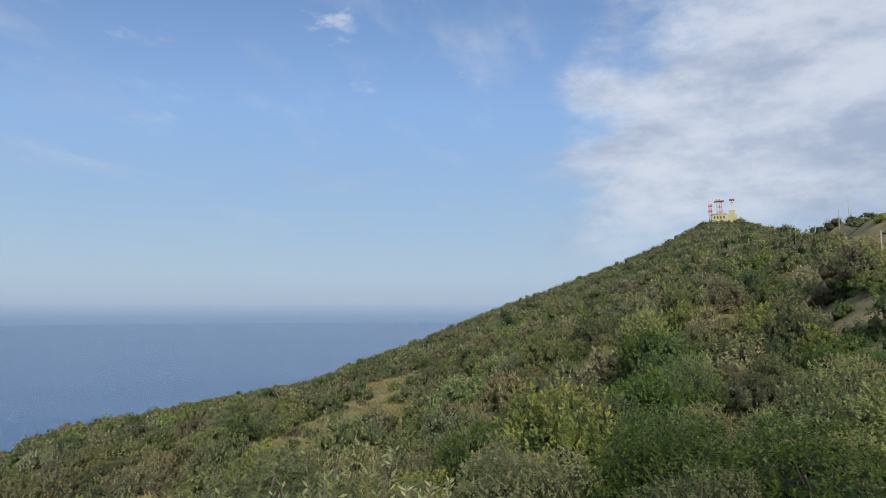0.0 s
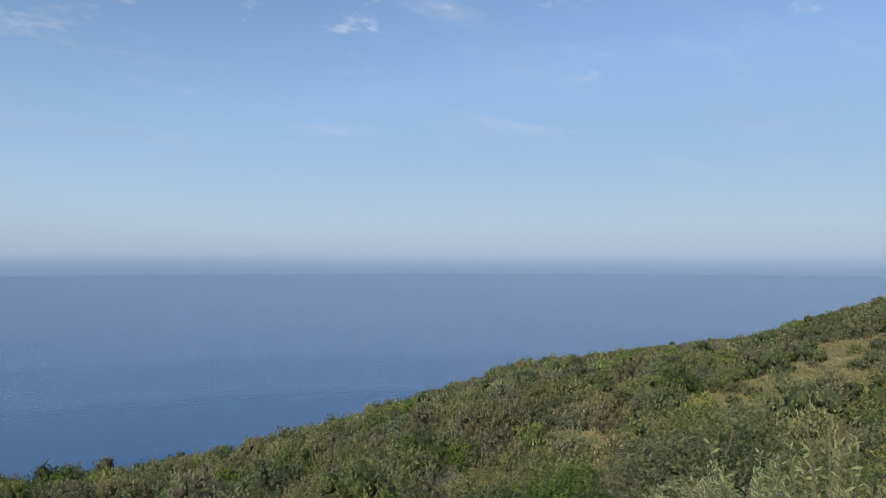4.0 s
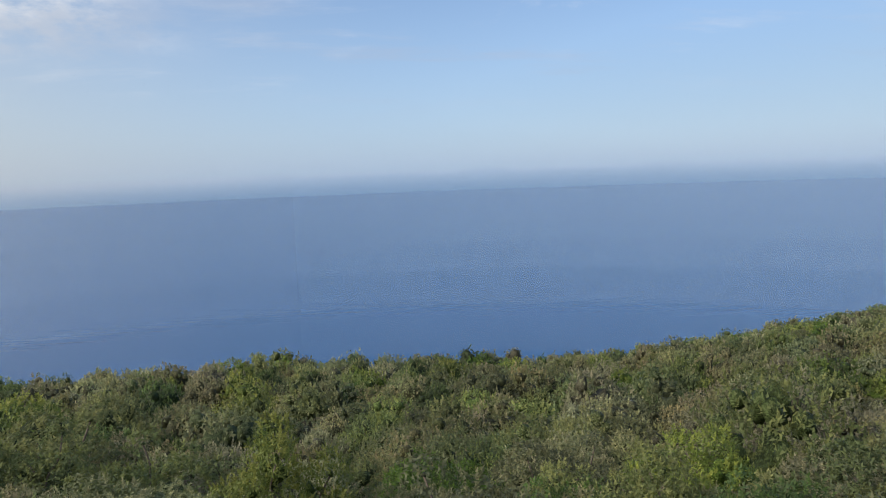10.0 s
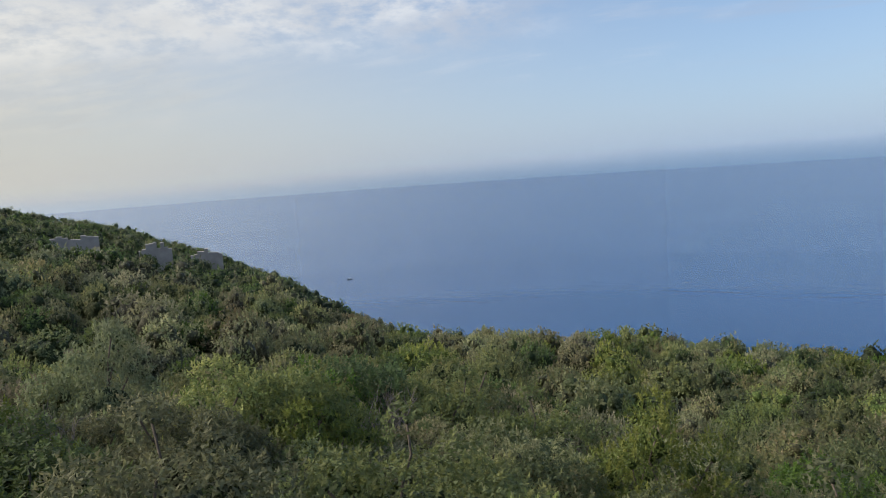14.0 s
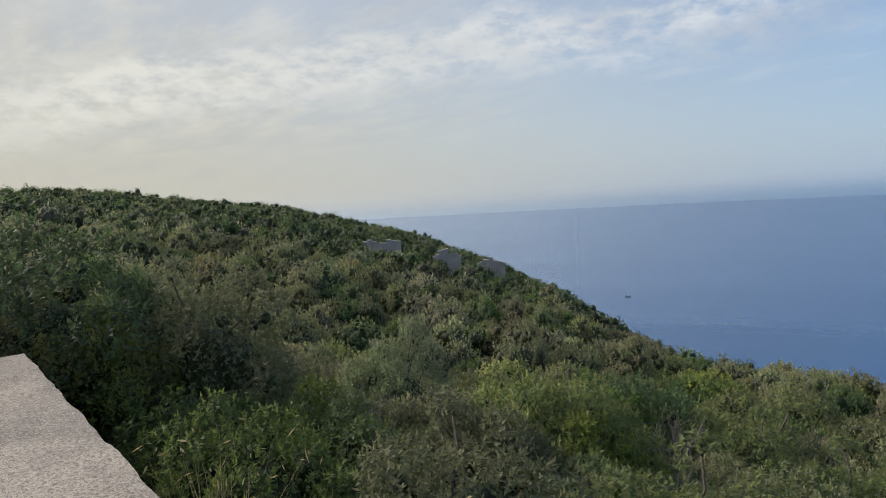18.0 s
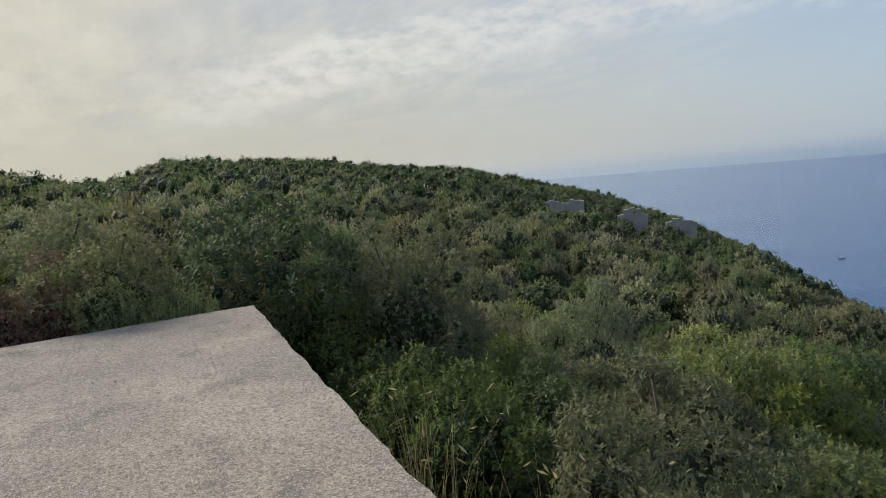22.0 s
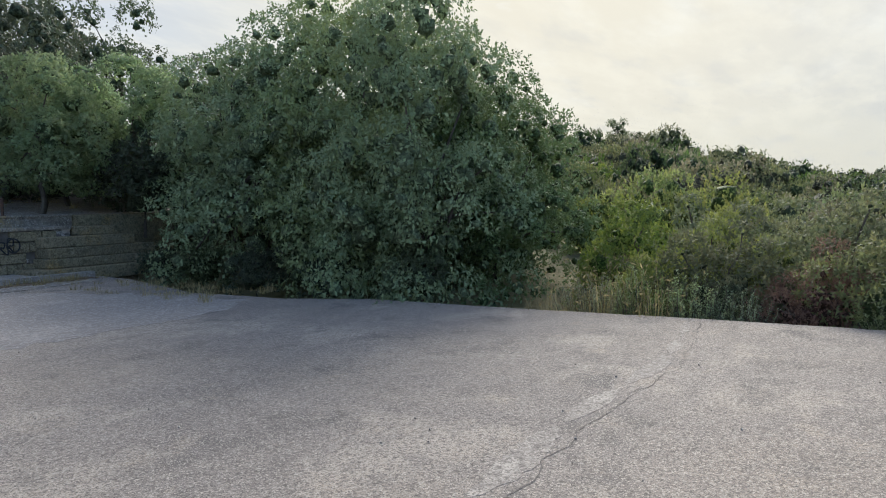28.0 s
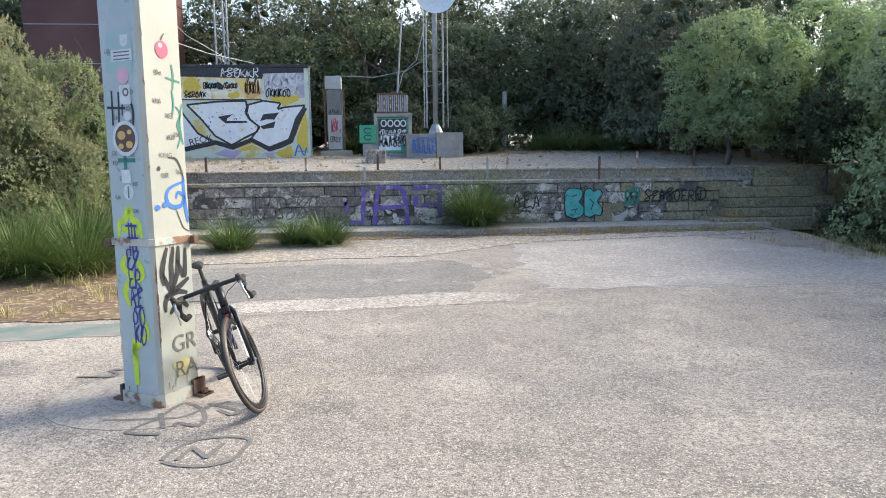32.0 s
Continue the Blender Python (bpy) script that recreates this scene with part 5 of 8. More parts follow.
        mark("pen_scrawl", P_GREY, front, [(x + u * 0.05, z + v * 0.025) for u, v in scribble(rng, 1, 1, 3)], width=0.003, lift=0.0005, taper=False)
    sticker(material("worn_green_tint", (0.36, 0.48, 0.45), 0.6, second=(0.44, 0.50, 0.50), scale=5, bump=0), front, [(-0.12, 2.2), (0.12, 2.18), (0.125, 2.4), (0.08, 2.46), (-0.1, 2.45)], 0.0003, "green_wash")
    # cream face
    sticker(P_PINK, right, loop2(0.0, 2.355, 0.052, 0.056, 18)[:-1], name="painted_cherry")
    sticker(paint("light_red_paint", (0.85, 0.45, 0.45)), right, loop2(-0.012, 2.38, 0.018, 0.016, 12)[:-1], 0.002, "painted_highlight")
    mark("painted_stalk", P_GREY, right, curve2([(0.0, 2.41), (0.012, 2.44), (0.03, 2.46)]), width=0.012)
    mark("green_tag", P_SEAGREEN, right, curve2([(0.075, 2.27), (0.085, 2.2), (0.075, 2.1)]), curve2([(0.065, 2.1), (0.075, 2.02), (0.06, 1.94)]), curve2([(0.09, 2.0), (0.13, 1.95), (0.1, 1.88), (0.12, 1.80), (0.085, 1.72)]), [(0.02, 2.18), (0.14, 2.16)], curve2([(0.15, 2.02), (0.12, 1.9), (0.14, 1.75)]), width=0.015)
    blue = [curve2([(0.12, 1.50), (0.0, 1.46), (-0.035, 1.40), (0.0, 1.34), (0.09, 1.34), (0.12, 1.40), (0.07, 1.43), (0.05, 1.39)]), curve2([(0.12, 1.53), (0.125, 1.36), (0.145, 1.22)])]
    mark("blue_tag", P_BLUE, right, *blue, width=0.030)
    for cx, cz in ((-0.114, 1.337), (-0.051, 1.352)):
        sticker(P_BLUE, right, loop2(cx, cz, 0.024, 0.02, 10)[:-1], name="blue_dot")
    mark("black_stroke", P_BLACK, right, curve2([(0.0, 1.66), (0.06, 1.655), (0.10, 1.60), (0.13, 1.50)]), width=0.016)
    mark("black_stroke", P_BLACK, right, curve2([(0.04, 1.33), (0.07, 1.25), (0.10, 1.19), (0.15, 1.16)]), width=0.008)
    sticker(P_BLACK, right, loop2(-0.085, 1.59, 0.014, 0.016, 10)[:-1], name="black_dot")
    words("KING", 0.045, P_GREY, right @ Matrix.Translation((-0.02, 1.675, 0.001)), col)
    for x, z in ((-0.1, 2.01), (-0.08, 2.19), (0.0, 1.92), (0.0, 1.78), (0.06, 1.8), (-0.07, 1.53), (0.06, 1.55)):
        mark("pen_scrawl", P_GREY, right, [(x + u * 0.07, z + v * 0.03) for u, v in scribble(rng, 1, 1, 4)], width=0.0035, lift=0.0005, taper=False)
    blacks = [curve2([(-0.10, 0.82), (-0.11, 0.92), (-0.06, 1.07)]), curve2([(-0.11, 0.90), (-0.04, 0.78), (-0.03, 0.95), (-0.005, 1.07)]), curve2([(-0.03, 0.78), (0.02, 0.90), (0.04, 1.07)]), curve2([(0.02, 0.98), (0.08, 0.86), (0.10, 1.05)]),
              curve2([(-0.10, 0.74), (0.0, 0.78), (0.12, 0.84)]), curve2([(-0.10, 0.64), (-0.09, 0.72), (0.0, 0.76), (0.10, 0.74)]), curve2([(-0.06, 0.62), (0.02, 0.7), (0.10, 0.64)])]
    mark("black_tag", P_BLACK, right, *blacks, width=0.042)
    sticker(paint("faded_yellow_spray", (0.62, 0.54, 0.24)), right, [(0.01 + 0.07 * math.cos(q) * (1 + 0.3 * math.sin(3 * q)), 0.24 + 0.06 * math.sin(q)) for q in (i * math.tau / 18 for i in range(18))], name="yellow_spray")
    words("GR", 0.165, P_GREY, right @ Matrix.Translation((0.045, 0.40, 0.002)), col)
    words("RA", 0.165, P_GREY, right @ Matrix.Translation((0.05, 0.22, 0.002)), col)
    strip = pose(-(s - c / 2) - 0.0022, -(s - c / 2) - 0.0022, 0, 90, 0, -45)
    for z, a in ((1.02, 0.05), (0.9, 0.04), (0.74, 0.055), (0.52, 0.045), (0.36, 0.06), (1.3, 0.03), (1.46, 0.04), (1.62, 0.02)):
        sticker(P_BLACK, strip, loop2(0.0, z, 0.014, a, 12)[:-1], name="paint_drip")
    edge = pose(s - c / 2 + 0.0022, -(s - c / 2) - 0.0022, 0, 90, 0, 45)
    for k in range(15):
        z = rng.uniform(0.1, 1.0) if k < 11 else rng.uniform(1.2, 2.6)
        sticker(RUST, edge, [(0.015 + 0.006 * math.cos(q) * (1 + 0.5 * math.sin(3 * q + k)), z + rng.uniform(0.02, 0.06) * math.sin(q)) for q in (i * math.tau / 10 for i in range(10))], 0.001, "rust_patch")
    for k in range(12):
        x, z = rng.uniform(-0.12, 0.12), rng.uniform(1.04, 1.09) if k < 5 else rng.uniform(0.09, 0.16)
        sticker(RUST, right if k % 2 else front, [(x + 0.004, z + 0.03), (x - 0.004, z + 0.03), (x - 0.002, z - rng.uniform(0.02, 0.08)), (x + 0.001, z - 0.02)], 0.0006, "rust_streak")


build_pillar()


# sprayed marks on the floor
P_FLOOR = material("faded_grey_spray", (0.16, 0.145, 0.135), 0.9, second=(0.24, 0.215, 0.19), scale=60, lo=0.45, hi=0.65, bump=0.6, bump_scale=70)


def floor_marks():
    m = Matrix.Translation((0, 0, 0.0045))
    eye = thing("floor_tag", Matrix(), "letter N in an eye-shaped ring sprayed on the concrete", "graffiti", "sprayed marks on the floor")
    part("ring", stroke(bmesh.new(), curve2([(-1.21, 4.11), (-1.18, 4.25), (-1.08, 4.38), (-0.9, 4.40), (-0.78, 4.34), (-0.79, 4.2), (-0.83, 4.07), (-0.95, 4.01), (-1.09, 4.03), (-1.2, 4.09)], 8), 0.030, m), P_FLOOR, eye)
    bm = bmesh.new()
    for k, (a, b) in enumerate((((-1.13, 4.10), (-1.08, 4.27)), ((-1.085, 4.27), (-0.97, 4.11)), ((-0.975, 4.11), (-0.92, 4.30)))):
        stroke(bm, [a, b], 0.030, m, False, 0.0006 + 0.0006 * k)
    part("letter", bm, P_FLOOR, eye)
    loops_ = thing("floor_tag", Matrix(), "looping grey lines sprayed on the concrete", "graffiti", "sprayed marks on the floor")
    for k, pts in enumerate(([(-1.78, 4.76), (-1.57, 4.75), (-1.44, 4.77), (-1.39, 4.94), (-1.33, 5.02), (-1.2, 4.89), (-1.13, 4.7), (-1.15, 4.6), (-1.28, 4.66), (-1.29, 4.61)], [(-1.56, 4.54), (-1.49, 4.66), (-1.42, 4.74), (-1.29, 4.76), (-1.2, 4.87), (-1.14, 4.96), (-1.04, 5.02)],
                             [(-1.45, 4.85), (-1.40, 4.72), (-1.35, 4.58)], [(-1.56, 4.54), (-1.45, 4.50), (-1.33, 4.49)], [(-1.18, 4.99), (-1.04, 4.9), (-0.94, 4.82), (-0.98, 4.77), (-1.08, 4.86)], [(-2.35, 5.72), (-2.19, 5.71), (-2.11, 5.69), (-2.06, 5.76), (-2.15, 5.87), (-2.05, 5.88)])):
        part("sprayed_line", stroke(bmesh.new(), curve2(pts, 8), 0.034, m, False, 0.0004 * k), P_FLOOR, loops_)


floor_marks()
# ---- road bicycle ----
BLACK_GLOSS = material("black_bicycle_paint", (0.008, 0.008, 0.010), 0.42, second=(0.014, 0.014, 0.016), scale=20, bump=0)
RUBBER = material("black_rubber", (0.025, 0.024, 0.023), 0.8, second=(0.04, 0.037, 0.033), scale=20, bump=0.1)
TAN = material("tan_tyre_wall", (0.16, 0.09, 0.06), 0.8, bump=0)
SILVER = material("brushed_alloy", (0.55, 0.55, 0.56), 0.3, 0.9, bump=0)
BOTTLE_BLUE = material("blue_plastic", (0.03, 0.06, 0.45), 0.35, bump=0)


def build_bicycle():
    bike = thing("bicycle", pose(-1.016, 5.30, 0, 13.5, 0, -65.9), "black road bicycle leaning on the pillar", "bicycle")
    rad = 0.335
    fx, rx = 0.49, -0.49

    # the front is turned about the steering axis
    head = Vector((0.385, 0, 0.70))
    steer = Matrix.Translation(head) @ Matrix.Rotation(radians(-25.7), 4, Vector((-0.04, 0, 0.14))) @ Matrix.Translation(-head)

    def wheel(x, m, name):
        w = part(name, ring(rad - 0.035, 0.018, 48, 8), BLACK_GLOSS, bike, "deep black wheel rim")
        w.matrix_basis = m @ pose(x, 0, rad)
        part("tyre", ring(rad - 0.013, 0.0135, 56, 8), RUBBER, w, "black road tyre", smooth=True)
        for side in (0.009, -0.009):
            part("tyre_wall", ring(rad - 0.019, 0.006, 48, 6, m=Matrix.Translation((0, side, 0))), TAN, w)
        part("rim_flange", ring(rad - 0.055, 0.011, 48, 6), BLACK_GLOSS, w, smooth=True)
        hub = rod((0, -0.045, 0), (0, 0.045, 0), 0.018, seg=12)
        rod((0, -0.055, 0), (0, -0.028, 0), 0.028, seg=12, bm=hub)
        rod((0, 0.028, 0), (0, 0.055, 0), 0.028, seg=12, bm=hub)
        part("hub", hub, BLACK_GLOSS, w)
        for k in range(20):
            a = k * math.tau / 20
            b = a + (0.35 if k % 4 < 2 else -0.35)
            y = 0.035 if k % 2 else -0.035
            part("spoke", rod((0.022 * math.cos(b), y, 0.022 * math.sin(b)), ((rad - 0.055) * math.cos(a), 0, (rad - 0.055) * math.sin(a)), 0.0012, seg=4, caps=False), SILVER, w)
        return w

    wheel(rx, Matrix(), "rear_wheel")
    wheel(fx, steer, "front_wheel")
    bb, seat_top, head_lo, head_hi = (-0.08, 0, 0.275), (-0.235, 0, 0.80), (0.385, 0, 0.70), (0.345, 0, 0.84)
    fr = tube([bb, (0.15, 0, 0.49), head_lo], 0.027, 10)
    tube([bb, (-0.16, 0, 0.55), seat_top], 0.021, 10, fr)
    tube([(-0.222, 0, 0.755), (0.06, 0, 0.79), head_hi], 0.021, 10, fr)
    tube([head_lo, head_hi], 0.026, 10, fr)
    for s in (1, -1):
        tube([(-0.08, s * 0.02, 0.275), (-0.28, s * 0.055, 0.295), (rx, s * 0.065, rad)], 0.011, 8, fr)
        tube([(-0.215, s * 0.012, 0.73), (-0.34, s * 0.045, 0.54), (rx, s * 0.065, rad)], 0.008, 8, fr)
    part("frame", fr, BLACK_GLOSS, bike, smooth=True)
    fk = bmesh.new()
    for s in (1, -1):
        tube([(0.387, s * 0.02, 0.70), (0.40, s * 0.05, 0.66), (0.44, s * 0.055, 0.50), (fx, s * 0.058, rad)], [0.021, 0.020, 0.016, 0.012], 8, fk)
    rod((fx, -0.075, rad), (fx, 0.075, rad), 0.009, seg=8, bm=fk)
    part("fork", fk, BLACK_GLOSS, bike, smooth=True)
    part("quick_release", rod((fx + 0.005, 0.07, rad), (fx + 0.03, 0.085, rad + 0.02), 0.008, seg=6), SILVER, bike, "silver axle lever")
    part("seatpost", rod((-0.225, 0, 0.76), (-0.262, 0, 0.89), 0.0135, seg=10), BLACK_GLOSS, bike)
    sd = bmesh.new()
    bmesh.ops.create_uvsphere(sd, u_segments=14, v_segments=8, radius=1)
    for v in sd.verts:
        w = 0.068 * (0.28 + 0.72 * max(0, min(1, (0.4 - v.co.x) / 1.2)))
        v.co = Vector((v.co.x * 0.135 - 0.27, v.co.y * w, 0.905 + v.co.z * 0.022 + 0.012 * v.co.x ** 2))
    part("saddle", sd, RUBBER, bike, "narrow black saddle", smooth=True)
    part("steerer", rod(head_hi, (0.335, 0, 0.885), 0.018, seg=10), BLACK_GLOSS, bike)
    part("stem", rod((0.335, 0, 0.875), (0.435, 0, 0.87), 0.017, seg=10), BLACK_GLOSS, bike)
    hb = tube([(0.435, -0.21, 0.87), (0.435, -0.1, 0.872), (0.435, 0.1, 0.872), (0.435, 0.21, 0.87)], 0.0145, 8)
    for s in (1, -1):
        tube([(0.435, s * 0.205, 0.87), (0.49, s * 0.212, 0.868), (0.525, s * 0.214, 0.84), (0.525, s * 0.216, 0.78), (0.49, s * 0.218, 0.745), (0.42, s * 0.22, 0.74)], 0.019, 8, hb)
    part("handlebar", hb, RUBBER, bike, "black taped drop handlebar", smooth=True)
    for s in (1, -1):
        hood = tube([(0.505, s * 0.213, 0.86), (0.55, s * 0.214, 0.885), (0.57, s * 0.214, 0.92)], [0.022, 0.024, 0.015], 8)
        part("brake_hood", hood, RUBBER, bike, smooth=True)
        part("brake_lever", tube([(0.565, s * 0.214, 0.885), (0.585, s * 0.218, 0.83), (0.575, s * 0.224, 0.77), (0.59, s * 0.226, 0.745)], [0.009, 0.008, 0.007, 0.006], 6), SILVER, bike, "polished brake lever", smooth=True)
        part("brake_cable", tube([(0.55, s * 0.2, 0.88), (0.5, s * 0.1, 0.83), (0.42, s * 0.03, 0.77), (0.36, s * 0.02, 0.74)], 0.0025, 4), RUBBER, bike)
    cal = box(0.405, 0.43, -0.035, 0.035, 0.685, 0.72, 0.006)
    for s in (1, -1):
        tube([(0.425, s * 0.03, 0.71), (0.435, s * 0.034, 0.67), (0.44, s * 0.022, 0.645)], 0.007, 6, cal)
    part("front_brake", cal, BLACK_GLOSS, bike)
    part("red_mark", box(0.418, 0.432, -0.012, 0.012, 0.655, 0.668), P_PINK, bike)
    ch = ring(0.095, 0.004, 36, 4, m=Matrix.Translation((-0.08, -0.045, 0.275)))
    ring(0.068, 0.003, 30, 4, bm=ch, m=Matrix.Translation((-0.08, -0.04, 0.275)))
    for k in range(5):
        a = k * math.tau / 5
        rod((-0.08, -0.045, 0.275), (-0.08 + 0.09 * math.cos(a), -0.045, 0.275 + 0.09 * math.sin(a)), 0.008, seg=5, bm=ch)
    part("chainring", ch, BLACK_GLOSS, bike)
    part("sprockets", rod((rx, -0.06, rad), (rx, -0.03, rad), 0.05, 0.03, seg=18), SILVER, bike)
    part("chain", tube([(-0.08, -0.045, 0.37), (rx, -0.045, rad + 0.045)], 0.004, 4, tube([(-0.08, -0.045, 0.18), (rx + 0.03, -0.045, rad - 0.13), (rx, -0.045, rad - 0.045)], 0.004, 4)), RUST_DARK, bike)
    part("derailleur", box(rx + 0.01, rx + 0.045, -0.06, -0.035, rad - 0.16, rad - 0.03, 0.008), BLACK_GLOSS, bike)
    for s, dx, dz in ((-1, 0.12, -0.12), (1, -0.12, 0.12)):
        part("crank", tube([(-0.08, s * 0.055, 0.275), (-0.08 + dx, s * 0.065, 0.275 + dz)], [0.014, 0.010], 6), BLACK_GLOSS, bike)
        part("pedal", box(-0.08 + dx - 0.03, -0.08 + dx + 0.03, s * 0.07 - 0.005 * s, s * 0.07 + 0.075 * s, 0.275 + dz - 0.01, 0.275 + dz + 0.01, 0.004), RUBBER, bike)
    bt = rod((0.02, 0, 0.40), (0.125, 0, 0.515), 0.036, seg=14)
    part("water_bottle", bt, BOTTLE_BLUE, bike, "blue drinking bottle in its cage", smooth=True)
    part("bottle_cap", rod((0.125, 0, 0.515), (0.155, 0, 0.548), 0.026, 0.016, seg=12), RUBBER, bike)
    for child in bike.children:
        if child.name.split(".")[0] in ("fork", "quick_release", "steerer", "stem", "handlebar", "brake_hood", "brake_lever", "brake_cable", "front_brake", "red_mark"):
            child.matrix_basis = steer @ child.matrix_basis


build_bicycle()
# ---- things on the upper terrace ----
RED_BROWN = material("red_brown_sheet", (0.10, 0.035, 0.028), 0.6, second=(0.075, 0.028, 0.024), scale=2.0, third=(0.13, 0.055, 0.042), third_scale=0.5, bump=0.1, bump_scale=20)
GREY_SHEET = material("grey_painted_sheet", (0.42, 0.43, 0.44), 0.55, second=(0.33, 0.34, 0.35), scale=3, bump=0.08, bump_scale=30)
CREAM_WALL = material("pale_mural_ground", (0.72, 0.70, 0.56), 0.7, second=(0.55, 0.64, 0.54), scale=1.4, layers=(((0.62, 0.50, 0.16), 1.5, 0.55, 0.64), ((0.52, 0.44, 0.60), 2.2, 0.60, 0.66)), bump=0.15, bump_scale=30)
WHITE_PATCHY = material("patchy_white_fill", (0.84, 0.84, 0.84), 0.6, second=(0.72, 0.74, 0.77), scale=4, layers=(((0.74, 0.66, 0.40), 3.0, 0.60, 0.66),), bump=0.1, bump_scale=30)
GREY_DARK = material("dull_grey_sheet", (0.20, 0.20, 0.20), 0.6, second=(0.14, 0.14, 0.145), scale=3, bump=0.08, bump_scale=30)
DARK_WALL = material("near_black_render", (0.07, 0.065, 0.06), 0.95, second=(0.11, 0.10, 0.09), scale=2.0, bump=0.4, bump_scale=25)
DARK_INSIDE = material("dark_interior", (0.03, 0.03, 0.03), 0.9, bump=0)


LAVENDER = material("greyish_lavender_paint", (0.40, 0.37, 0.44), 0.6, second=(0.62, 0.61, 0.64), scale=3.0, lo=0.45, hi=0.6, bump=0.05)
P_PANEL = material("worn_orange_panel", (0.74, 0.56, 0.26), 0.6, second=(0.80, 0.76, 0.62), scale=1.8, lo=0.45, hi=0.6, bump=0.05, layers=(((0.45, 0.14, 0.06), 2.6, 0.62, 0.68), ((0.80, 0.62, 0.10), 2.0, 0.58, 0.64)))


def build_mural():
    x0, x1, y0 = -6.9, -2.28, 23.0
    z0, z1 = 1.84, 4.72
    hut = thing("equipment_hut", pose(0, y0, 0), "low concrete hut with a large graffiti mural on its front", "hut")
    part("front_wall", box(x0, x1, 0, 0.25, z0 - 0.2, z1 - 0.02, 0.03), CREAM_WALL, hut)
    # near-black and set in, so its depth stays out of the camera's view
    part("side_wall", box(x1 - 0.5, x1 - 0.3, 0.252, 2.4, z0 - 0.2, z1 - 0.02), DARK_WALL, hut, "near-black side wall, set in behind the front")
    part("side_wall", box(x0, x0 + 0.25, 0.252, 2.4, z0 - 0.2, z1 - 0.02), BLOCK, hut)
    part("roof", box(x0 - 0.03, x1 + 0.03, -0.03, 0.30, z1 - 0.018, z1 + 0.08, 0.02), P_BLACK, hut, "black tarred roof edge")
    part("edge_trim", box(x1 - 0.02, x1 + 0.025, -0.03, 0.02, z0 - 0.1, z1), GALV, hut)
    m = pose(0, -0.004, 0, 90, 0, 0)
    rng = np.random.default_rng(8)
    # mural placed by pixels of the camera's last view: 298 to 549 across, 117 to 271 down
    px = lambda u, v: (x0 + (u - 298) / 251 * (x1 - x0), z1 - (v - 117) / 154 * (z1 - z0))

    def area(name, mat, pts, lift=0.0):
        part(name, fill(bmesh.new(), [px(*p) for p in pts][::-1], m, lift), mat, hut)

    def line(name, mat, pts, width, lift, smooth=True):
        q = [px(*p) for p in pts]
        part(name, stroke(bmesh.new(), curve2(q) if smooth else q, width, m, False, lift), mat, hut)

    cr = lambda *pts: [(300 + u / 2.546, 90 + v / 2.546) for u, v in pts]  # pixels of an enlarged part of that view
    area("black_band", P_BLACK, cr((-6, 70), (612, 72), (612, 92), (436, 96), (430, 118), (-6, 106)), 0.0)
    area("orange_panel", P_PANEL, cr((-6, 106), (425, 118), (422, 205), (-6, 208)), 0.001)
    for u0, u1, v0, v1, mat in ((85, 160, 112, 200, P_YELLOW), (190, 250, 118, 170, CREAM_WALL), (225, 262, 132, 165, P_BLACK), (265, 330, 120, 168, CREAM_WALL), (345, 420, 125, 200, P_ORANGE), (280, 330, 172, 204, P_YELLOW), (0, 60, 120, 190, P_BROWN), (62, 82, 120, 195, P_BROWN), (170, 215, 168, 204, WHITE_PATCHY)):
        pts = loop2((u0 + u1) / 2, (v0 + v1) / 2, (u1 - u0) / 2, (v1 - v0) / 2, 12)[:-1]
        area("panel_patch", mat, cr(*[(u + 7 * math.sin(v * 0.7), v + 4 * math.sin(u * 0.35)) for u, v in pts])[::-1], 0.002 + 0.00001 * u0)
    line("panel_edge", P_BLACK, cr((60, 206), (425, 207)), 0.04, 0.003, False)
    area("lavender_patch", LAVENDER, cr((434, 96), (612, 92), (612, 200), (440, 206)), 0.001)
    area("yellow_patch", P_YELLOW, cr((455, 198), (500, 190), (590, 188), (584, 212), (520, 236), (505, 220), (470, 214)), 0.0016)
    area("yellow_patch", P_YELLOW, cr((566, 330), (612, 262), (620, 300), (620, 440), (575, 420)), 0.001)
    area("yellow_patch", P_YELLOW, cr((300, 412), (365, 385), (392, 402), (360, 425), (320, 430)), 0.001)
    area("yellow_patch", P_YELLOW, cr((470, 440), (540, 400), (556, 440), (520, 466)), 0.0012)
    area("lilac_patch", P_LILAC, cr((205, 440), (270, 412), (330, 428), (290, 462)), 0.0005)
    area("lilac_patch", P_LILAC, cr((430, 440), (462, 432), (470, 466), (444, 468)), 0.0007)
    # block letters: white fill, black contour, drop shadow below
    letters = (cr((-6, 226), (30, 218), (62, 225), (78, 262), (140, 350), (205, 387), (85, 412), (-6, 396)),
               cr((100, 228), (230, 215), (355, 212), (358, 240), (350, 262), (365, 290), (405, 322), (398, 345), (340, 372), (285, 402), (215, 362), (160, 292)),
               cr((365, 228), (430, 212), (505, 222), (492, 248), (522, 240), (612, 232), (570, 290), (548, 352), (535, 380), (490, 398), (450, 413), (385, 388), (372, 372), (410, 325), (370, 292), (356, 262)))
    for n, pts in enumerate(letters):
        area("white_letter", WHITE_PATCHY, pts, 0.0022 + 0.0003 * n)
        bm = bmesh.new()
        for k, a in enumerate(pts):
            b = pts[(k + 1) % len(pts)]
            stroke(bm, [px(*a), px(*b)], 0.06, m, False, 0.004 + 0.0002 * (k % 3))
        part("black_outline", bm, P_BLACK, hut)
    line("drop_shadow", P_BLACK, cr((-6, 404), (85, 418), (215, 390), (288, 412), (372, 380), (450, 422), (500, 406), (545, 387), (575, 312), (612, 242)), 0.15, 0.0035, False)
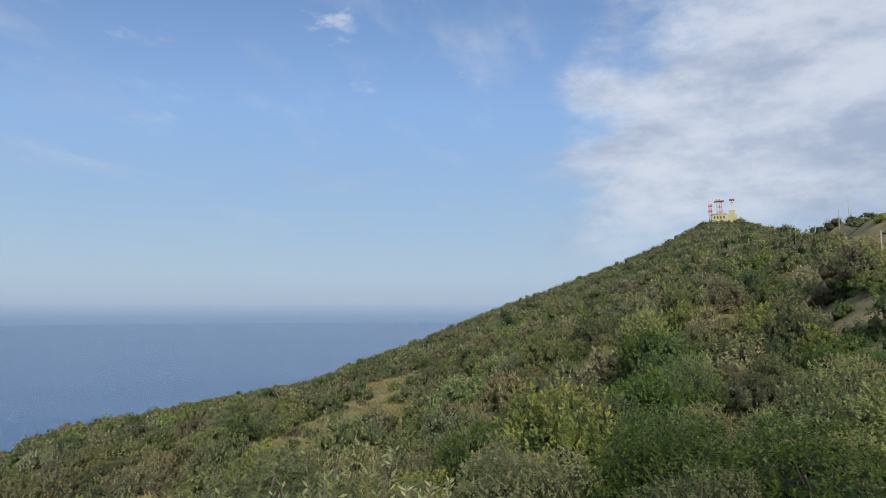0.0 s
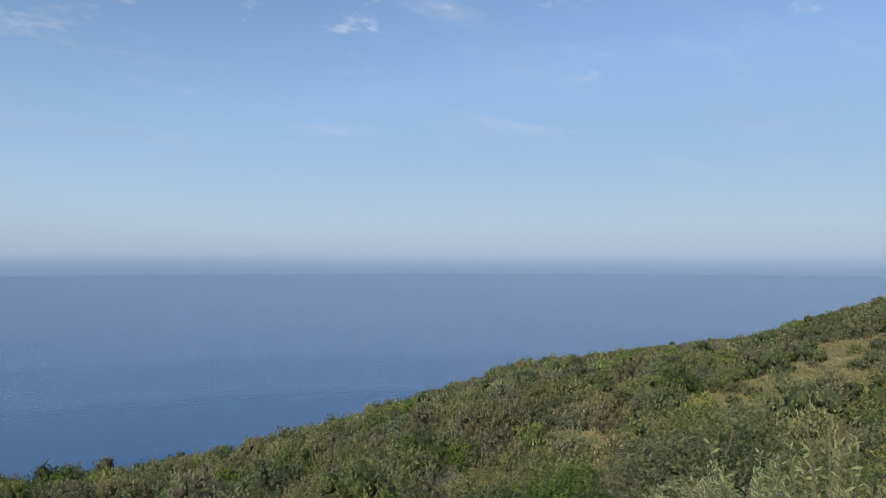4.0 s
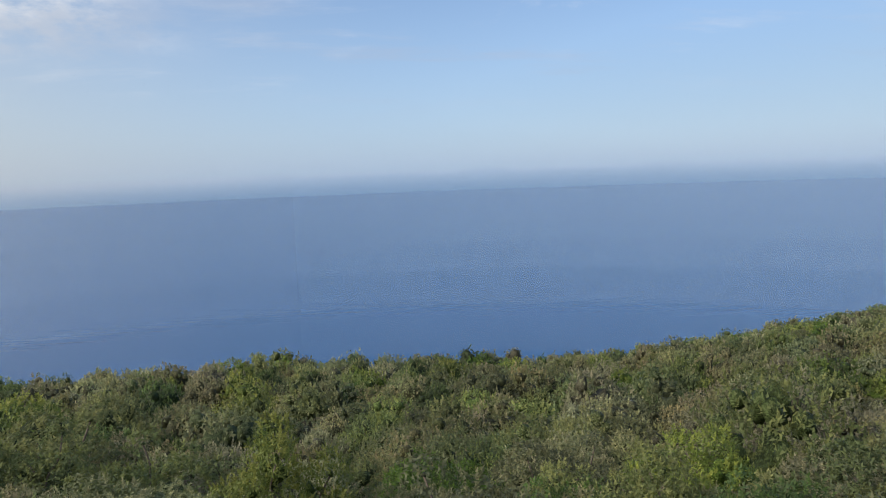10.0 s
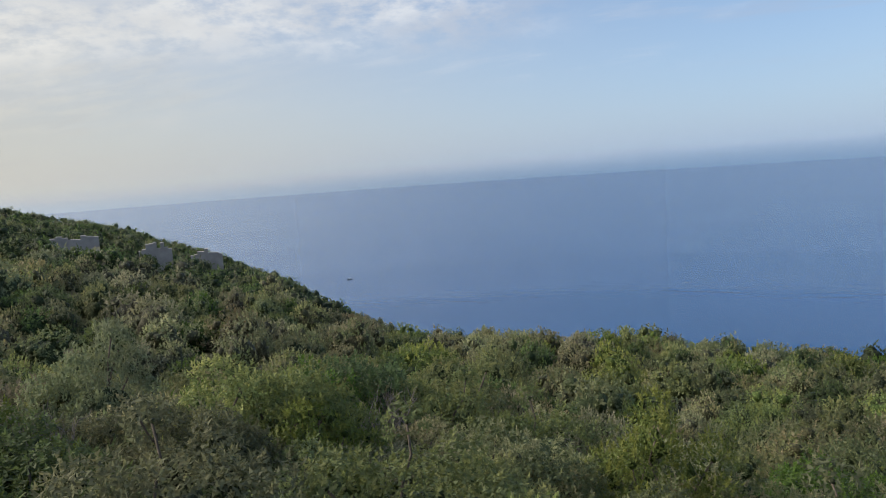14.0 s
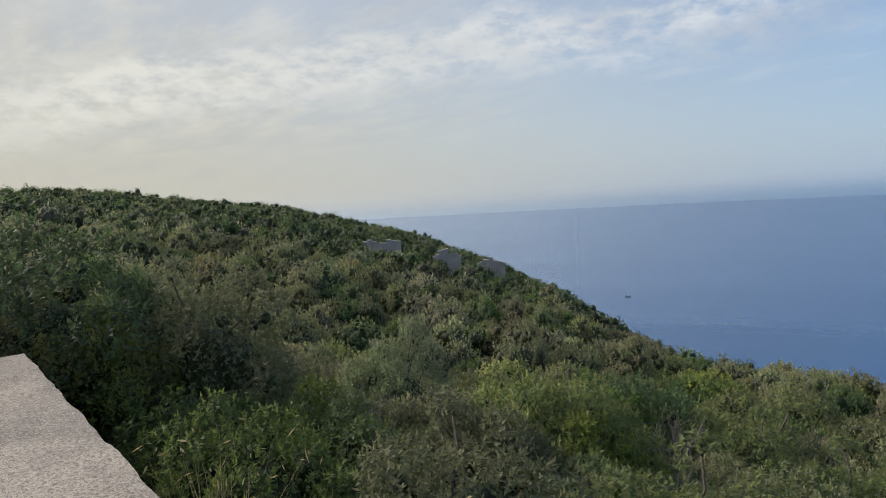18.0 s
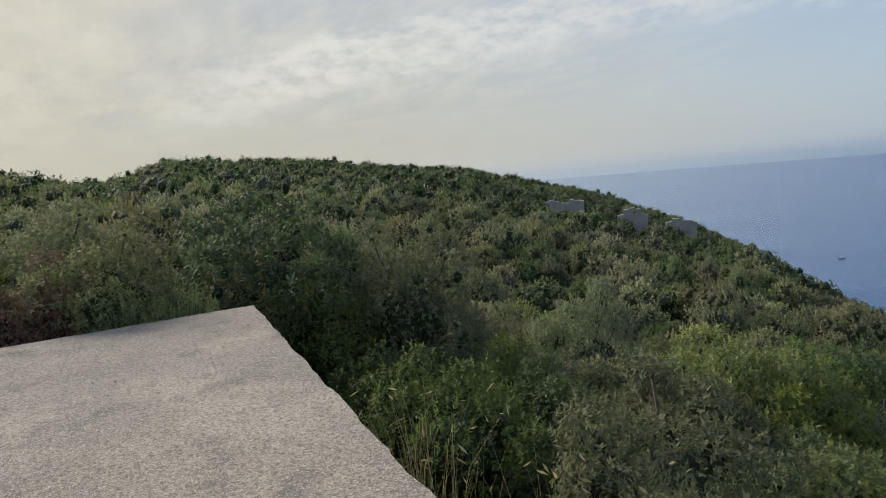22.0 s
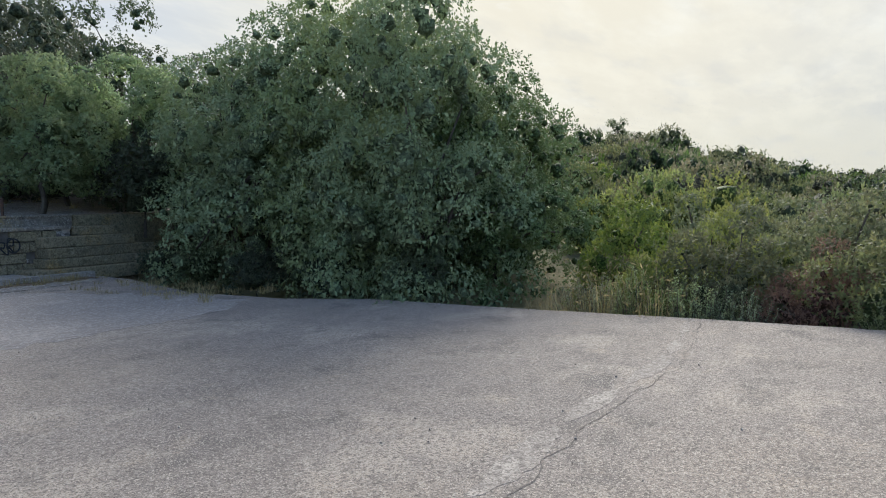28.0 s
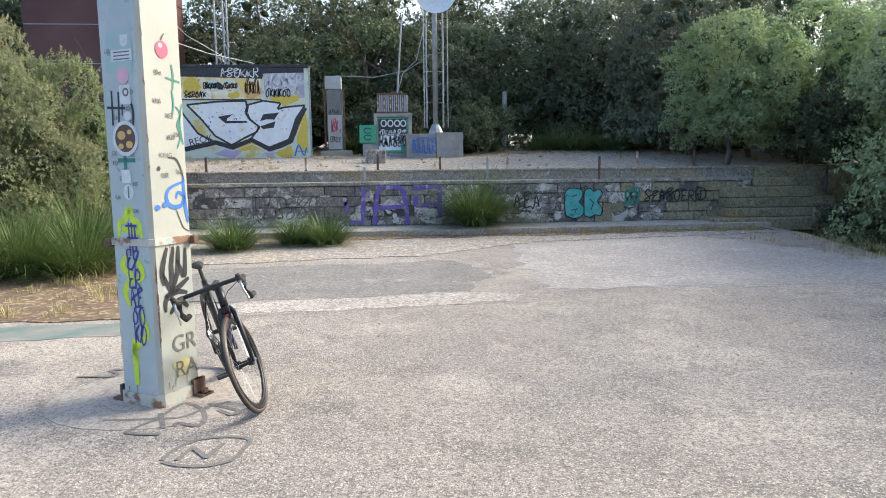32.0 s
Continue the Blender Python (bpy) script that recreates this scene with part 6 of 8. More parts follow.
    line("letter_edge", P_WHITE, cr((85, 434), (215, 406), (288, 428), (372, 398), (450, 438), (505, 422), (556, 398), (592, 314)), 0.025, 0.0033, False)
    area("letter_slit", P_BLACK, cr((230, 280), (298, 268), (270, 287), (268, 297), (354, 298), (358, 306), (262, 308)), 0.005)
    area("letter_slit", P_BLACK, cr((412, 300), (428, 270), (498, 262), (476, 292), (440, 292)), 0.005)
    area("letter_slit", P_BLACK, cr((412, 322), (480, 300), (472, 328), (425, 334)), 0.005)
    for k in range(34):
        u, v = rng.uniform(150, 540), rng.uniform(230, 370)
        area("paint_fleck", (P_YELLOW, P_BLUE, P_LILAC)[k % 3], cr((u, v), (u + 9, v + 2), (u + 6, v + 9)), 0.0033 + 0.00001 * k)
    line("blue_tag", P_BLUE, cr((560, 452), (578, 405), (600, 450), (612, 415)), 0.05, 0.004)
    line("blue_tag", P_BLUE, cr((568, 430), (610, 432)), 0.03, 0.0045)
    words("REOK", 0.30, P_BLACK, m @ Matrix.Translation((*px(*cr((152, 380))[0]), 0.006)) @ pose(0, 0, 0, 0, 0, 12), hut)
    for n, (u, v, w, h, mat) in enumerate(((250, 92, 170, 36, P_WHITE), (440, 120, 165, 44, P_WHITE), (445, 165, 150, 34, P_WHITE), (442, 178, 110, 34, P_BLACK), (92, 183, 95, 26, P_BLACK), (175, 146, 60, 28, P_BLACK), (262, 146, 60, 24, P_BROWN), (352, 150, 66, 60, P_BROWN))):
        a, b = px(*cr((u, v))[0])
        k = (x1 - x0) / 251 / 2.546
        part("tag_lettering", stroke(bmesh.new(), [(a + q * w * k, b + (r - 0.5) * h * k) for q, r in scribble(rng, 1, 1, 6)], 0.035, m, False, 0.0055 + 0.0002 * n), mat, hut)


def build_brown_hall():
    hall = thing("sheet_metal_building", pose(-9.6, 26.0, 0), "dark red-brown sheet-clad building behind the hut", "building")
    part("plinth", box(-2.8, 1.65, 0.0, 4.0, 1.6, 2.55), BLOCK, hall, "grey rendered plinth with scrawls")
    for k in range(5):
        z = 2.55 + 1.35 * k
        part("cladding_panel", box(-2.75, 1.6, -0.02, 3.95, z + 0.012, z + 1.338, 0.01), RED_BROWN, hall)
        part("panel_joint", box(-2.74, 1.59, -0.03, 0.0, z - 0.012, z + 0.012), GALV, hall)
    rng = np.random.default_rng(4)
    m = pose(0, -0.035, 0, 90, 0, 0)
    for k in range(7):
        a, z = rng.uniform(-2.6, 1), rng.uniform(2.8, 7)
        part("scratch", stroke(bmesh.new(), curve2([(a, z), (a + rng.uniform(0, 0.3), z - 0.6), (a + rng.uniform(0.1, 0.5), z - 1.3)]), 0.018, m), P_GREY, hall)
    part("scrawl", stroke(bmesh.new(), [(-0.9 + u * 1.2, 1.9 + v * 0.4) for u, v in scribble(rng, 1, 1, 4)], 0.05, pose(0, -0.005, 0, 90, 0, 0)), P_GREY, hall)


def build_kiosk():
    k = thing("utility_cabinet", pose(-1.55, 24.0, 1.92), "tall narrow grey utility cabinet with scrawls", "cabinet")
    part("plinth", box(-0.5, 0.55, -0.35, 0.5, -0.2, 0.16, 0.02), BLOCK, k)
    part("body", box(-0.26, 0.26, -0.2, 0.25, 0.16, 2.2, 0.012), GREY_DARK, k)
    part("lower_door", box(-0.23, 0.23, -0.222, -0.2, 0.2, 1.34, 0.004), GREY_SHEET, k, "pale grey door with red scrawls")
    part("upper_door", box(-0.21, 0.21, -0.215, -0.2, 1.40, 2.12, 0.004), GREY_DARK, k)
    part("top_box", box(-0.30, 0.24, -0.24, 0.2, 2.2, 2.62, 0.012), GREY_SHEET, k, "pale top box")
    part("frame_post", box(0.27, 0.33, -0.21, -0.14, 0.1, 2.2, 0.005), RUST_DARK, k)
    part("frame_post", box(-0.36, -0.30, -0.16, -0.1, 0.1, 2.5, 0.005), RUST_DARK, k)
    rng = np.random.default_rng(2)
    m = pose(0, -0.225, 0, 90, 0, 0)
    part("red_scrawl", stroke(bmesh.new(), [(-0.14 + u * 0.26, 0.8 + v * 0.45) for u, v in scribble(rng, 1, 1, 3)], 0.03, m), P_PINK, k)
    part("red_scrawl", stroke(bmesh.new(), [(-0.18 + u * 0.36, 0.45 + v * 0.18) for u, v in scribble(rng, 1, 1, 5)], 0.02, m), P_BROWN, k)
    part("black_scrawl", stroke(bmesh.new(), [(-0.18 + u * 0.32, 1.4 + v * 0.14) for u, v in scribble(rng, 1, 1, 4)], 0.015, m), P_BLACK, k)
    part("handle", box(0.15, 0.18, -0.25, -0.222, 0.75, 0.87, 0.004), RUST_DARK, k)


def build_transformer():
    t = thing("switch_box", pose(0.38, 23.4, 1.86), "concrete switch housing with a slatted top and painted doors", "switch box")
    part("side_pillar", box(-0.62, -0.50, -0.3, 0.4, -0.2, 1.28, 0.01), BLOCK, t)
    part("side_pillar", box(0.50, 0.62, -0.3, 0.4, -0.2, 1.28, 0.01), BLOCK, t)
    part("lintel", box(-0.62, 0.62, -0.3, 0.4, 1.282, 1.40, 0.01), BLOCK, t)
    part("base", box(-0.5, 0.5, -0.25, 0.4, -0.2, 0.12, 0.01), BLOCK, t)
    for i in (0, 1):
        d = part("door", box(-0.495 + i * 0.497, -0.003 + i * 0.495, -0.24, -0.2, 0.13, 1.27, 0.004), P_GREEN, t, "painted steel door")
    m = pose(0, -0.244, 0, 90, 0, 0)
    rng = np.random.default_rng(6)
    part("panel_paint", fill(bmesh.new(), [(-0.47, 0.62), (0.44, 0.6), (0.45, 1.22), (-0.46, 1.22)], m), P_BLACK, t)
    part("panel_paint", fill(bmesh.new(), [(-0.47, 0.2), (0.26, 0.2), (0.25, 0.68), (-0.46, 0.68)], m, 0.001), WHITE_PATCHY, t)
    for z, h, mat in ((0.70, 0.16, P_WHITE), (0.34, 0.34, P_BLACK), (0.36, 0.30, P_WHITE)):
        part("tag_lettering", stroke(bmesh.new(), [(-0.45 + u * 0.9, z + v * h) for u, v in scribble(rng, 1, 1, 6)], 0.04, m, False, 0.002), mat, t)
    for cx in (-0.3, -0.08, 0.14, 0.34):
        part("tag_loop", stroke(bmesh.new(), loop2(cx, 1.08, 0.085, 0.10, 14), 0.04, m, False, 0.003), P_WHITE, t)
    part("lower_frame", box(-0.50, 0.50, -0.2, 0.35, 1.401, 1.46), RUST_DARK, t, "rusty frame of the slatted top")
    part("upper_frame", box(-0.50, 0.50, -0.2, 0.35, 2.0, 2.06), RUST_DARK, t)
    part("back_plate", box(-0.46, 0.46, 0.1, 0.14, 1.46, 2.0), RUST_DARK, t)
    for i in range(15):
        x = -0.48 + i * 0.0686
        part("slat", box(x - 0.022, x + 0.022, -0.19, -0.165, 1.461, 1.999, 0.003), GREY_SHEET if i % 3 else RUST, t)
    g = thing("junction_box", pose(-0.42, 23.2, 1.9), "small green junction box with black tag", "junction box")
    part("stand", box(-0.2, 0.2, -0.1, 0.2, -0.25, 0.4, 0.02), BLOCK, g)
    part("box", box(-0.3, 0.24, -0.16, 0.16, 0.401, 0.98, 0.01), P_GREEN, g)
    mm = pose(0, -0.165, 0, 90, 0, 0)
    for z in (0.5, 0.72):
        part("tag_loop", stroke(bmesh.new(), loop2(-0.02, z + 0.08, 0.13, 0.08, 14, 0.5, 5), 0.03, mm), P_BLACK, g)
    rock = bmesh.new()
    box(-0.28, 0.28, -0.25, 0.25, -0.1, 0.42, 0.05, rock)
    bmesh.ops.subdivide_edges(rock, edges=rock.edges[:], cuts=2, use_grid_fill=True)
    for v in rock.verts:
        v.co += Vector([0.035 * noise.noise(v.co * 6 + Vector((k * 9, 0, 0))) for k in range(3)])
    b = tagged(part("stone_block", rock, STONE), "rough pale stone block on the gravel", "stone block")
    b.matrix_basis = pose(-0.17, 20.6, upper_z(-0.17, 20.6) - 0.03, 0, 0, 8)


def lattice(parent, height, side, mat):
    """Three-legged mast: legs, rungs and braces as parts."""
    legs = [(side * 0.58 * math.cos(a), side * 0.58 * math.sin(a)) for a in (math.pi / 2, math.pi * 7 / 6, math.pi * 11 / 6)]
    for x, y in legs:
        part("leg", rod((x, y, 0), (x, y, height), 0.032, seg=8), mat, parent)
    z, k = 0.4, 0
    while z < height - 0.5:
        for i in range(3):
            a, b = legs[i], legs[(i + 1) % 3]
            part("brace", rod((*a, z), (*(b if k % 2 else b), z + 0.5), 0.011, seg=5), mat, parent)
        z += 0.5
        k += 1


def build_masts():
    blk = thing("mast_base", pose(1.75, 22.8, 1.8), "low concrete mast base with blue graffiti", "concrete base")
    part("base_block", prism([(-0.95, -0.3), (-0.02, -0.42), (0.0, 0.6), (-0.95, 0.6)], -0.25, 0.76), BLOCK, blk)
    part("base_block", prism([(0.004, -0.42), (0.88, -0.3), (0.88, 0.6), (0.004, 0.6)], -0.25, 0.80), BLOCK, blk, "smaller grey block with a scrawl")
    rng = np.random.default_rng(9)
    part("blue_tag", stroke(bmesh.new(), [(-0.80 + u * 0.8, 0.14 + v * 0.5) for u, v in scribble(rng, 1, 1, 5)], 0.028, pose(0, -0.44, 0, 90, 0, -6)), P_BLUE, blk)
    part("blue_tag", stroke(bmesh.new(), loop2(-0.4, 0.4, 0.34, 0.24, 16, 0.3, 5), 0.022, pose(0, -0.442, 0, 90, 0, -6)), P_BLUE, blk)
    part("grey_scrawl", stroke(bmesh.new(), [(0.2 + u * 0.5, 0.4 + v * 0.2) for u, v in scribble(rng, 1, 1, 4)], 0.02, pose(0, -0.42, 0, 90, 0, 8)), P_GREY, blk)
    mast = thing("antenna_mast", pose(1.78, 22.95, 2.58), "galvanised tubular mast with cable ladders and a white dish", "mast")
    cap = bmesh.new()
    bmesh.ops.create_cone(cap, cap_ends=True, segments=10, radius1=0.26, radius2=0.12, depth=0.3)
    cap.transform(Matrix.Translation((0, 0, 0.15)))
    part("foot_cap", cap, GALV, mast)
    part("tube", rod((0, 0, 0.3), (0, 0, 7.5), 0.085, seg=14), GALV, mast, smooth=True)
    for x, y, r in ((-0.28, 0.0, 0.025), (-0.36, 0.05, 0.018), (0.26, 0.02, 0.03), (0.42, 0.1, 0.016)):
        part("cable_tube", rod((x, y, 0.2), (x, y, 7.4), r, seg=8), GALV, mast)
    for k in range(12):
        z = 1.0 + 0.5 * k
        part("rung", rod((-0.36, 0.03, z), (0.26, 0.02, z + (0.12 if k % 2 else 0)), 0.012, seg=5), GALV, mast)
    dish = bmesh.new()
    bmesh.ops.create_uvsphere(dish, u_segments=28, v_segments=14, radius=1.0)
    bmesh.ops.delete(dish, geom=[v for v in dish.verts if v.co.z < 0.35], context="VERTS")
    for v in dish.verts:
        v.co = Vector((v.co.x * 0.72, (1 - v.co.z) * 0.45 - 0.5, v.co.y * 0.72 + 4.35))
        v.co.y = -v.co.y - 0.85
    d = part("dish", dish, paint("white_dish_paint", (0.78, 0.79, 0.80), 0.4), mast, "white parabolic dish", smooth=True)
    part("dish_arm", rod((0, 0, 4.35), (0, -0.5, 4.35), 0.03, seg=8), GALV, mast)
    part("feed_arm", rod((0, -0.5, 4.35), (0.1, -1.0, 4.25), 0.015, seg=6), GALV, mast)
    far = thing("lattice_mast", pose(-5.6, 26.0, 2.2), "grey triangular lattice mast behind the hut", "mast")
    lattice(far, 9.0, 0.42, GALV)
    # slack cables and guy wires
    for name, pts, r, label in (("cable", [(-4.6, 23.1, 4.85), (-5.6, 21.5, 5.4), (-7.2, 18.5, 7.2)], 0.012, "white slack cable from the hut roof"),
                                ("cable", [(-4.0, 23.1, 4.85), (-5.2, 22.0, 5.0), (-6.8, 20.0, 5.4)], 0.010, "white slack cable from the hut roof"),
                                ("cable", [(-1.5, 24.2, 4.6), (-0.2, 24.2, 4.55), (0.9, 24.0, 4.75), (1.75, 23.2, 5.2)], 0.013, "grey cable strung between cabinet and mast"),
                                ("cable", [(0.55, 23.6, 3.9), (0.75, 23.6, 4.6), (1.2, 23.4, 5.0), (1.5, 23.2, 6.2)], 0.014, "grey conduit rising from the switch box"),
                                ("guy_wire", [(-9.5, 22.5, 3.6), (-7.0, 22.0, 6.0), (-5.5, 21.5, 7.5)], 0.012, "taut pale guy wire")):
        tagged(part(name, tube(pts, r, 5), GALV if r > 0.011 else P_WHITE), label, "cable")
    tagged(part("conduit_pole", rod((0.4, 23.9, 1.9), (0.75, 23.9, 6.4), 0.028, seg=8), GALV), "thin grey pole behind the switch box", "pole")
    tagged(part("concrete_post", box(4.62, 4.78, 26.4, 26.56, 2.0, 4.3, 0.02), BLOCK), "grey concrete fence post among the trees", "fence post")


build_mural()
build_brown_hall()
build_kiosk()
build_transformer()
build_masts()
# ---- retaining wall, posts, steps ----
PLASTER = material("peeling_whitewash", (0.62, 0.58, 0.52), 0.9, second=(0.36, 0.32, 0.28), scale=7, lo=0.45, hi=0.6, bump=0.5, bump_scale=30, layers=(((0.12, 0.105, 0.095), 11, 0.60, 0.66),))

WORN_PURPLE = material("worn_purple_spray", (0.14, 0.075, 0.37), 0.8, second=(0.19, 0.13, 0.38), scale=6, bump=0.4, bump_scale=30, layers=(((0.27, 0.235, 0.21), 5.0, 0.56, 0.61), ((0.50, 0.46, 0.42), 3.1, 0.62, 0.65)))
WORN_TEAL = material("worn_teal_spray", (0.06, 0.36, 0.31), 0.75, second=(0.13, 0.45, 0.41), scale=5, bump=0.4, bump_scale=30, layers=(((0.035, 0.20, 0.19), 3.5, 0.56, 0.63), ((0.27, 0.25, 0.22), 6.0, 0.61, 0.66)))


def build_wall():
    rng = np.random.default_rng(12)
    core = tagged(part("wall_north", box(-14, 9.3, WALL_Y + 0.03, WALL_Y + 0.6, -0.2, 1.10), MORTAR), "old retaining wall of grey stone blocks with graffiti", "wall", kind="structure")
    up = tagged(part("wall_upper", box(-14, 9.7, TIER_Y + 0.02, TIER_Y + 0.45, 0.9, 1.40), COPING), "low upper tier of the retaining wall", "wall", kind="structure")
    part("coping", box(-14, 9.3, WALL_Y - 0.05, TIER_Y + 0.019, 1.101, 1.185, 0.012), COPING, core, "worn projecting coping")
    part("coping", box(-14, 9.7, TIER_Y - 0.03, TIER_Y + 0.46, 1.401, 1.46, 0.012), COPING, up, "thin coping of the upper tier")
    z = 0.13
    meshes = {}
    for c, h in enumerate((0.22, 0.25, 0.25, 0.24)):
        x = -13.5 + rng.uniform(0, 0.4)
        while x < 9.2:
            w = float(rng.choice([0.34, 0.46, 0.58, 0.72]))
            mossy = x + rng.normal(0, 1.1) > 6.4
            key = (w, h, int(rng.integers(0, 3)), mossy)
            if key not in meshes:
                bm = box(0.009, w - 0.009, -0.0, 0.06, 0.009, h - 0.009, 0.012)
                for v in bm.verts:
                    v.co += Vector((rng.uniform(-0.008, 0.008), rng.uniform(-0.010, 0.004), rng.uniform(-0.008, 0.008)))
                ob = part("stone", bm, MOSSY if mossy else STONE)
                meshes[key] = ob.data
                bpy.data.objects.remove(ob)
            if x + w < 9.3 and rng.uniform() < 0.90:
                ob = new("stone", meshes[key])
                ob.parent = core
                ob.location = (x, WALL_Y - 0.03 + rng.uniform(-0.012, 0.012), z)
            x += w
        z += h
    m = pose(0, WALL_Y - 0.064, 0, 90, 0, 0)

    def tag(name, mat, lines, width, label, lift=0.0):
        bm = bmesh.new()
        for k, ln in enumerate(lines):
            stroke(bm, ln, width, m, False, lift + 0.0006 * k)
        ob = tagged(part(name, bm, mat, core), label)
        return ob

    tag("purple_tag", WORN_PURPLE, [[(-0.45, 1.05), (-0.47, 0.5), (-0.5, 0.2), (-0.78, 0.24)], [(-0.92, 0.62), (-0.88, 0.72), (-0.84, 0.5)], [(-0.2, 0.14), (-0.17, 0.6), (-0.08, 1.05), (0.42, 1.05), (0.52, 0.95), (0.58, 0.5), (0.6, 0.14)], [(-0.12, 0.56), (0.52, 0.58)],
                                 [(0.80, 1.06), (0.79, 0.58)], [(0.77, 1.04), (1.36, 1.05)], [(1.37, 1.08), (1.39, 0.6), (1.39, 0.3)], [(0.80, 0.60), (1.36, 0.64)]], 0.105, "purple sprayed block letters")
    left = curve2([(4.5, 0.3), (4.47, 0.6), (4.5, 0.9), (4.7, 0.97), (4.92, 0.9), (4.9, 0.72), (4.84, 0.63), (4.95, 0.5), (4.93, 0.3), (4.72, 0.22), (4.5, 0.3)], 4)[:-1]
    right = curve2([(4.97, 0.28), (4.96, 0.62), (4.98, 0.9), (5.12, 0.95), (5.2, 0.88), (5.34, 0.93), (5.42, 0.8), (5.3, 0.64), (5.42, 0.46), (5.38, 0.28), (5.24, 0.3), (5.12, 0.24), (4.97, 0.28)], 4)[:-1]
    bm = bmesh.new()
    fill(bm, left, m, 0.0)
    fill(bm, right, m, 0.001)
    part("teal_tag", bm, WORN_TEAL, core, "teal bubble letters with dark outline")
    tag("teal_outline", P_BLACK, [left + left[:1], right + right[:1], [(4.66, 0.76), (4.78, 0.8)], [(4.64, 0.42), (4.8, 0.46), (4.72, 0.36)], [(5.1, 0.7), (5.2, 0.6), (5.14, 0.42)], [(5.5, 0.92), (5.58, 0.86)]], 0.026, "", 0.006)
    wh = bmesh.new()
    for cx, cz, a, b in ((-0.35, 0.8, 0.1, 0.14), (-0.62, 0.36, 0.16, 0.1), (1.1, 0.42, 0.2, 0.14), (1.2, 0.2, 0.16, 0.06), (0.35, 0.24, 0.14, 0.08), (2.9, 0.3, 0.14, 0.1), (4.3, 0.3, 0.12, 0.1), (5.75, 0.72, 0.1, 0.14), (6.2, 0.36, 0.16, 0.07), (-3.3, 0.7, 0.2, 0.1), (-2.2, 0.35, 0.25, 0.12), (3.3, 0.72, 0.12, 0.16), (3.7, 0.55, 0.2, 0.18), (3.95, 1.0, 0.16, 0.1), (3.5, 0.3, 0.25, 0.08), (0.2, 0.62, 0.2, 0.12)):
        pts = [(cx + a * math.cos(q) * (1 + 0.9 * noise.noise(Vector((cx * 5 + math.cos(q) * 4, math.sin(q) * 2, cz)))), cz + b * math.sin(q) * (1 + 0.9 * noise.noise(Vector((math.cos(q) * 4, cx * 7, math.sin(q) * 4))))) for q in (i * math.tau / 28 for i in range(28))]
        fill(wh, pts, m, -0.001)
    for k in range(46):
        cx, cz, a, b = rng.uniform(-5, 7.2), rng.uniform(0.18, 1.0), rng.uniform(0.03, 0.13), rng.uniform(0.02, 0.07)
        fill(wh, [(cx + a * math.cos(q) * rng.uniform(0.5, 1.2), cz + b * math.sin(q) * rng.uniform(0.5, 1.2)) for q in (i * math.tau / 14 for i in range(14))], m, -0.0012 - 0.00001 * k)
    part("white_blotches", wh, PLASTER, core, "peeling whitewash and white paint blotches")
    tag("black_scrawl", P_BLACK, [[(3.2 + u * 0.7, 0.5 + v * 0.4) for u, v in scribble(rng, 1, 1, 3)], [(6.5 + u * 1.5, 0.62 + v * 0.3) for u, v in scribble(rng, 1, 1, 8)], loop2(7.95, 0.78, 0.14, 0.16, 14)], 0.035, "black sprayed scrawl")
    tag("green_scrawl", P_SEAGREEN, [[(6.0 + u * 0.4, 0.55 + v * 0.4) for u, v in scribble(rng, 1, 1, 3)]], 0.05, "dark green sprayed scrawl")
    tag("grey_scrawl", P_GREY, [[(-3.1 + u * 1.6, 0.35 + v * 0.6) for u, v in scribble(rng, 1, 1, 6)]], 0.03, "faded grey scrawl")
    # stubs of an old railing
    def post(x, y, z, h, mat, label):
        p = thing("railing_post", pose(x, y, z, 0, 0, rng.uniform(-10, 10)), label, "post", "railing posts on the wall")
        part("shaft", box(-0.028, 0.028, -0.02, 0.02, 0, h, 0.004), mat, p)
        part("foot_plate", box(-0.05, 0.05, -0.04, 0.04, 0, 0.012), mat, p)
    for x, h in ((-0.42, 0.36), (2.57, 0.56), (5.37, 0.56)):
        post(x, WALL_Y + 0.05, 1.185, h, RUST_DARK if x > 5 else GALV, "short iron railing stub on the lower coping")
    for x, h in ((-4.3, 0.36), (-1.88, 0.33), (-0.1, 0.34), (1.47, 0.32), (3.2, 0.33), (6.6, 0.40), (8.13, 0.42)):
        post(x, TIER_Y + 0.1, 1.46, h, RUST if int(x * 3) % 2 else RUST_DARK, "short rusty railing stub on the upper coping")
    # corner steps of stone
    st = thing("stone_steps", pose(0, 0, 0), "stepped corner of mossy stone slabs at the end of the wall", "steps", kind="structure")
    for x0, x1, y0, y1, z0, z1 in ((7.9, 10.6, 15.95, 16.84, -0.1, 0.22), (8.4, 10.5, 16.2, 17.5, 0.22, 0.44), (8.45, 11.15, 16.3, 17.5, 0.44, 0.68), (8.45, 10.7, 16.45, 17.5, 0.68, 0.94), (10.52, 11.2, 16.1, 17.5, -0.4, 0.436), (9.35, 10.4, 16.7, 17.52, 0.94, 1.16)):
        bm = box(x0, x1, y0, y1, z0 + 0.004, z1, 0.02)
        part("step", bm, MOSSY, st)
    # added filler: hides the bright ground past the end of the wall
    part("rear_block", box(9.72, 12.6, 17.53, 18.3, -0.3, 1.44, 0.02), MOSSY, st, "rough block added to close the gap behind the steps")


build_wall()
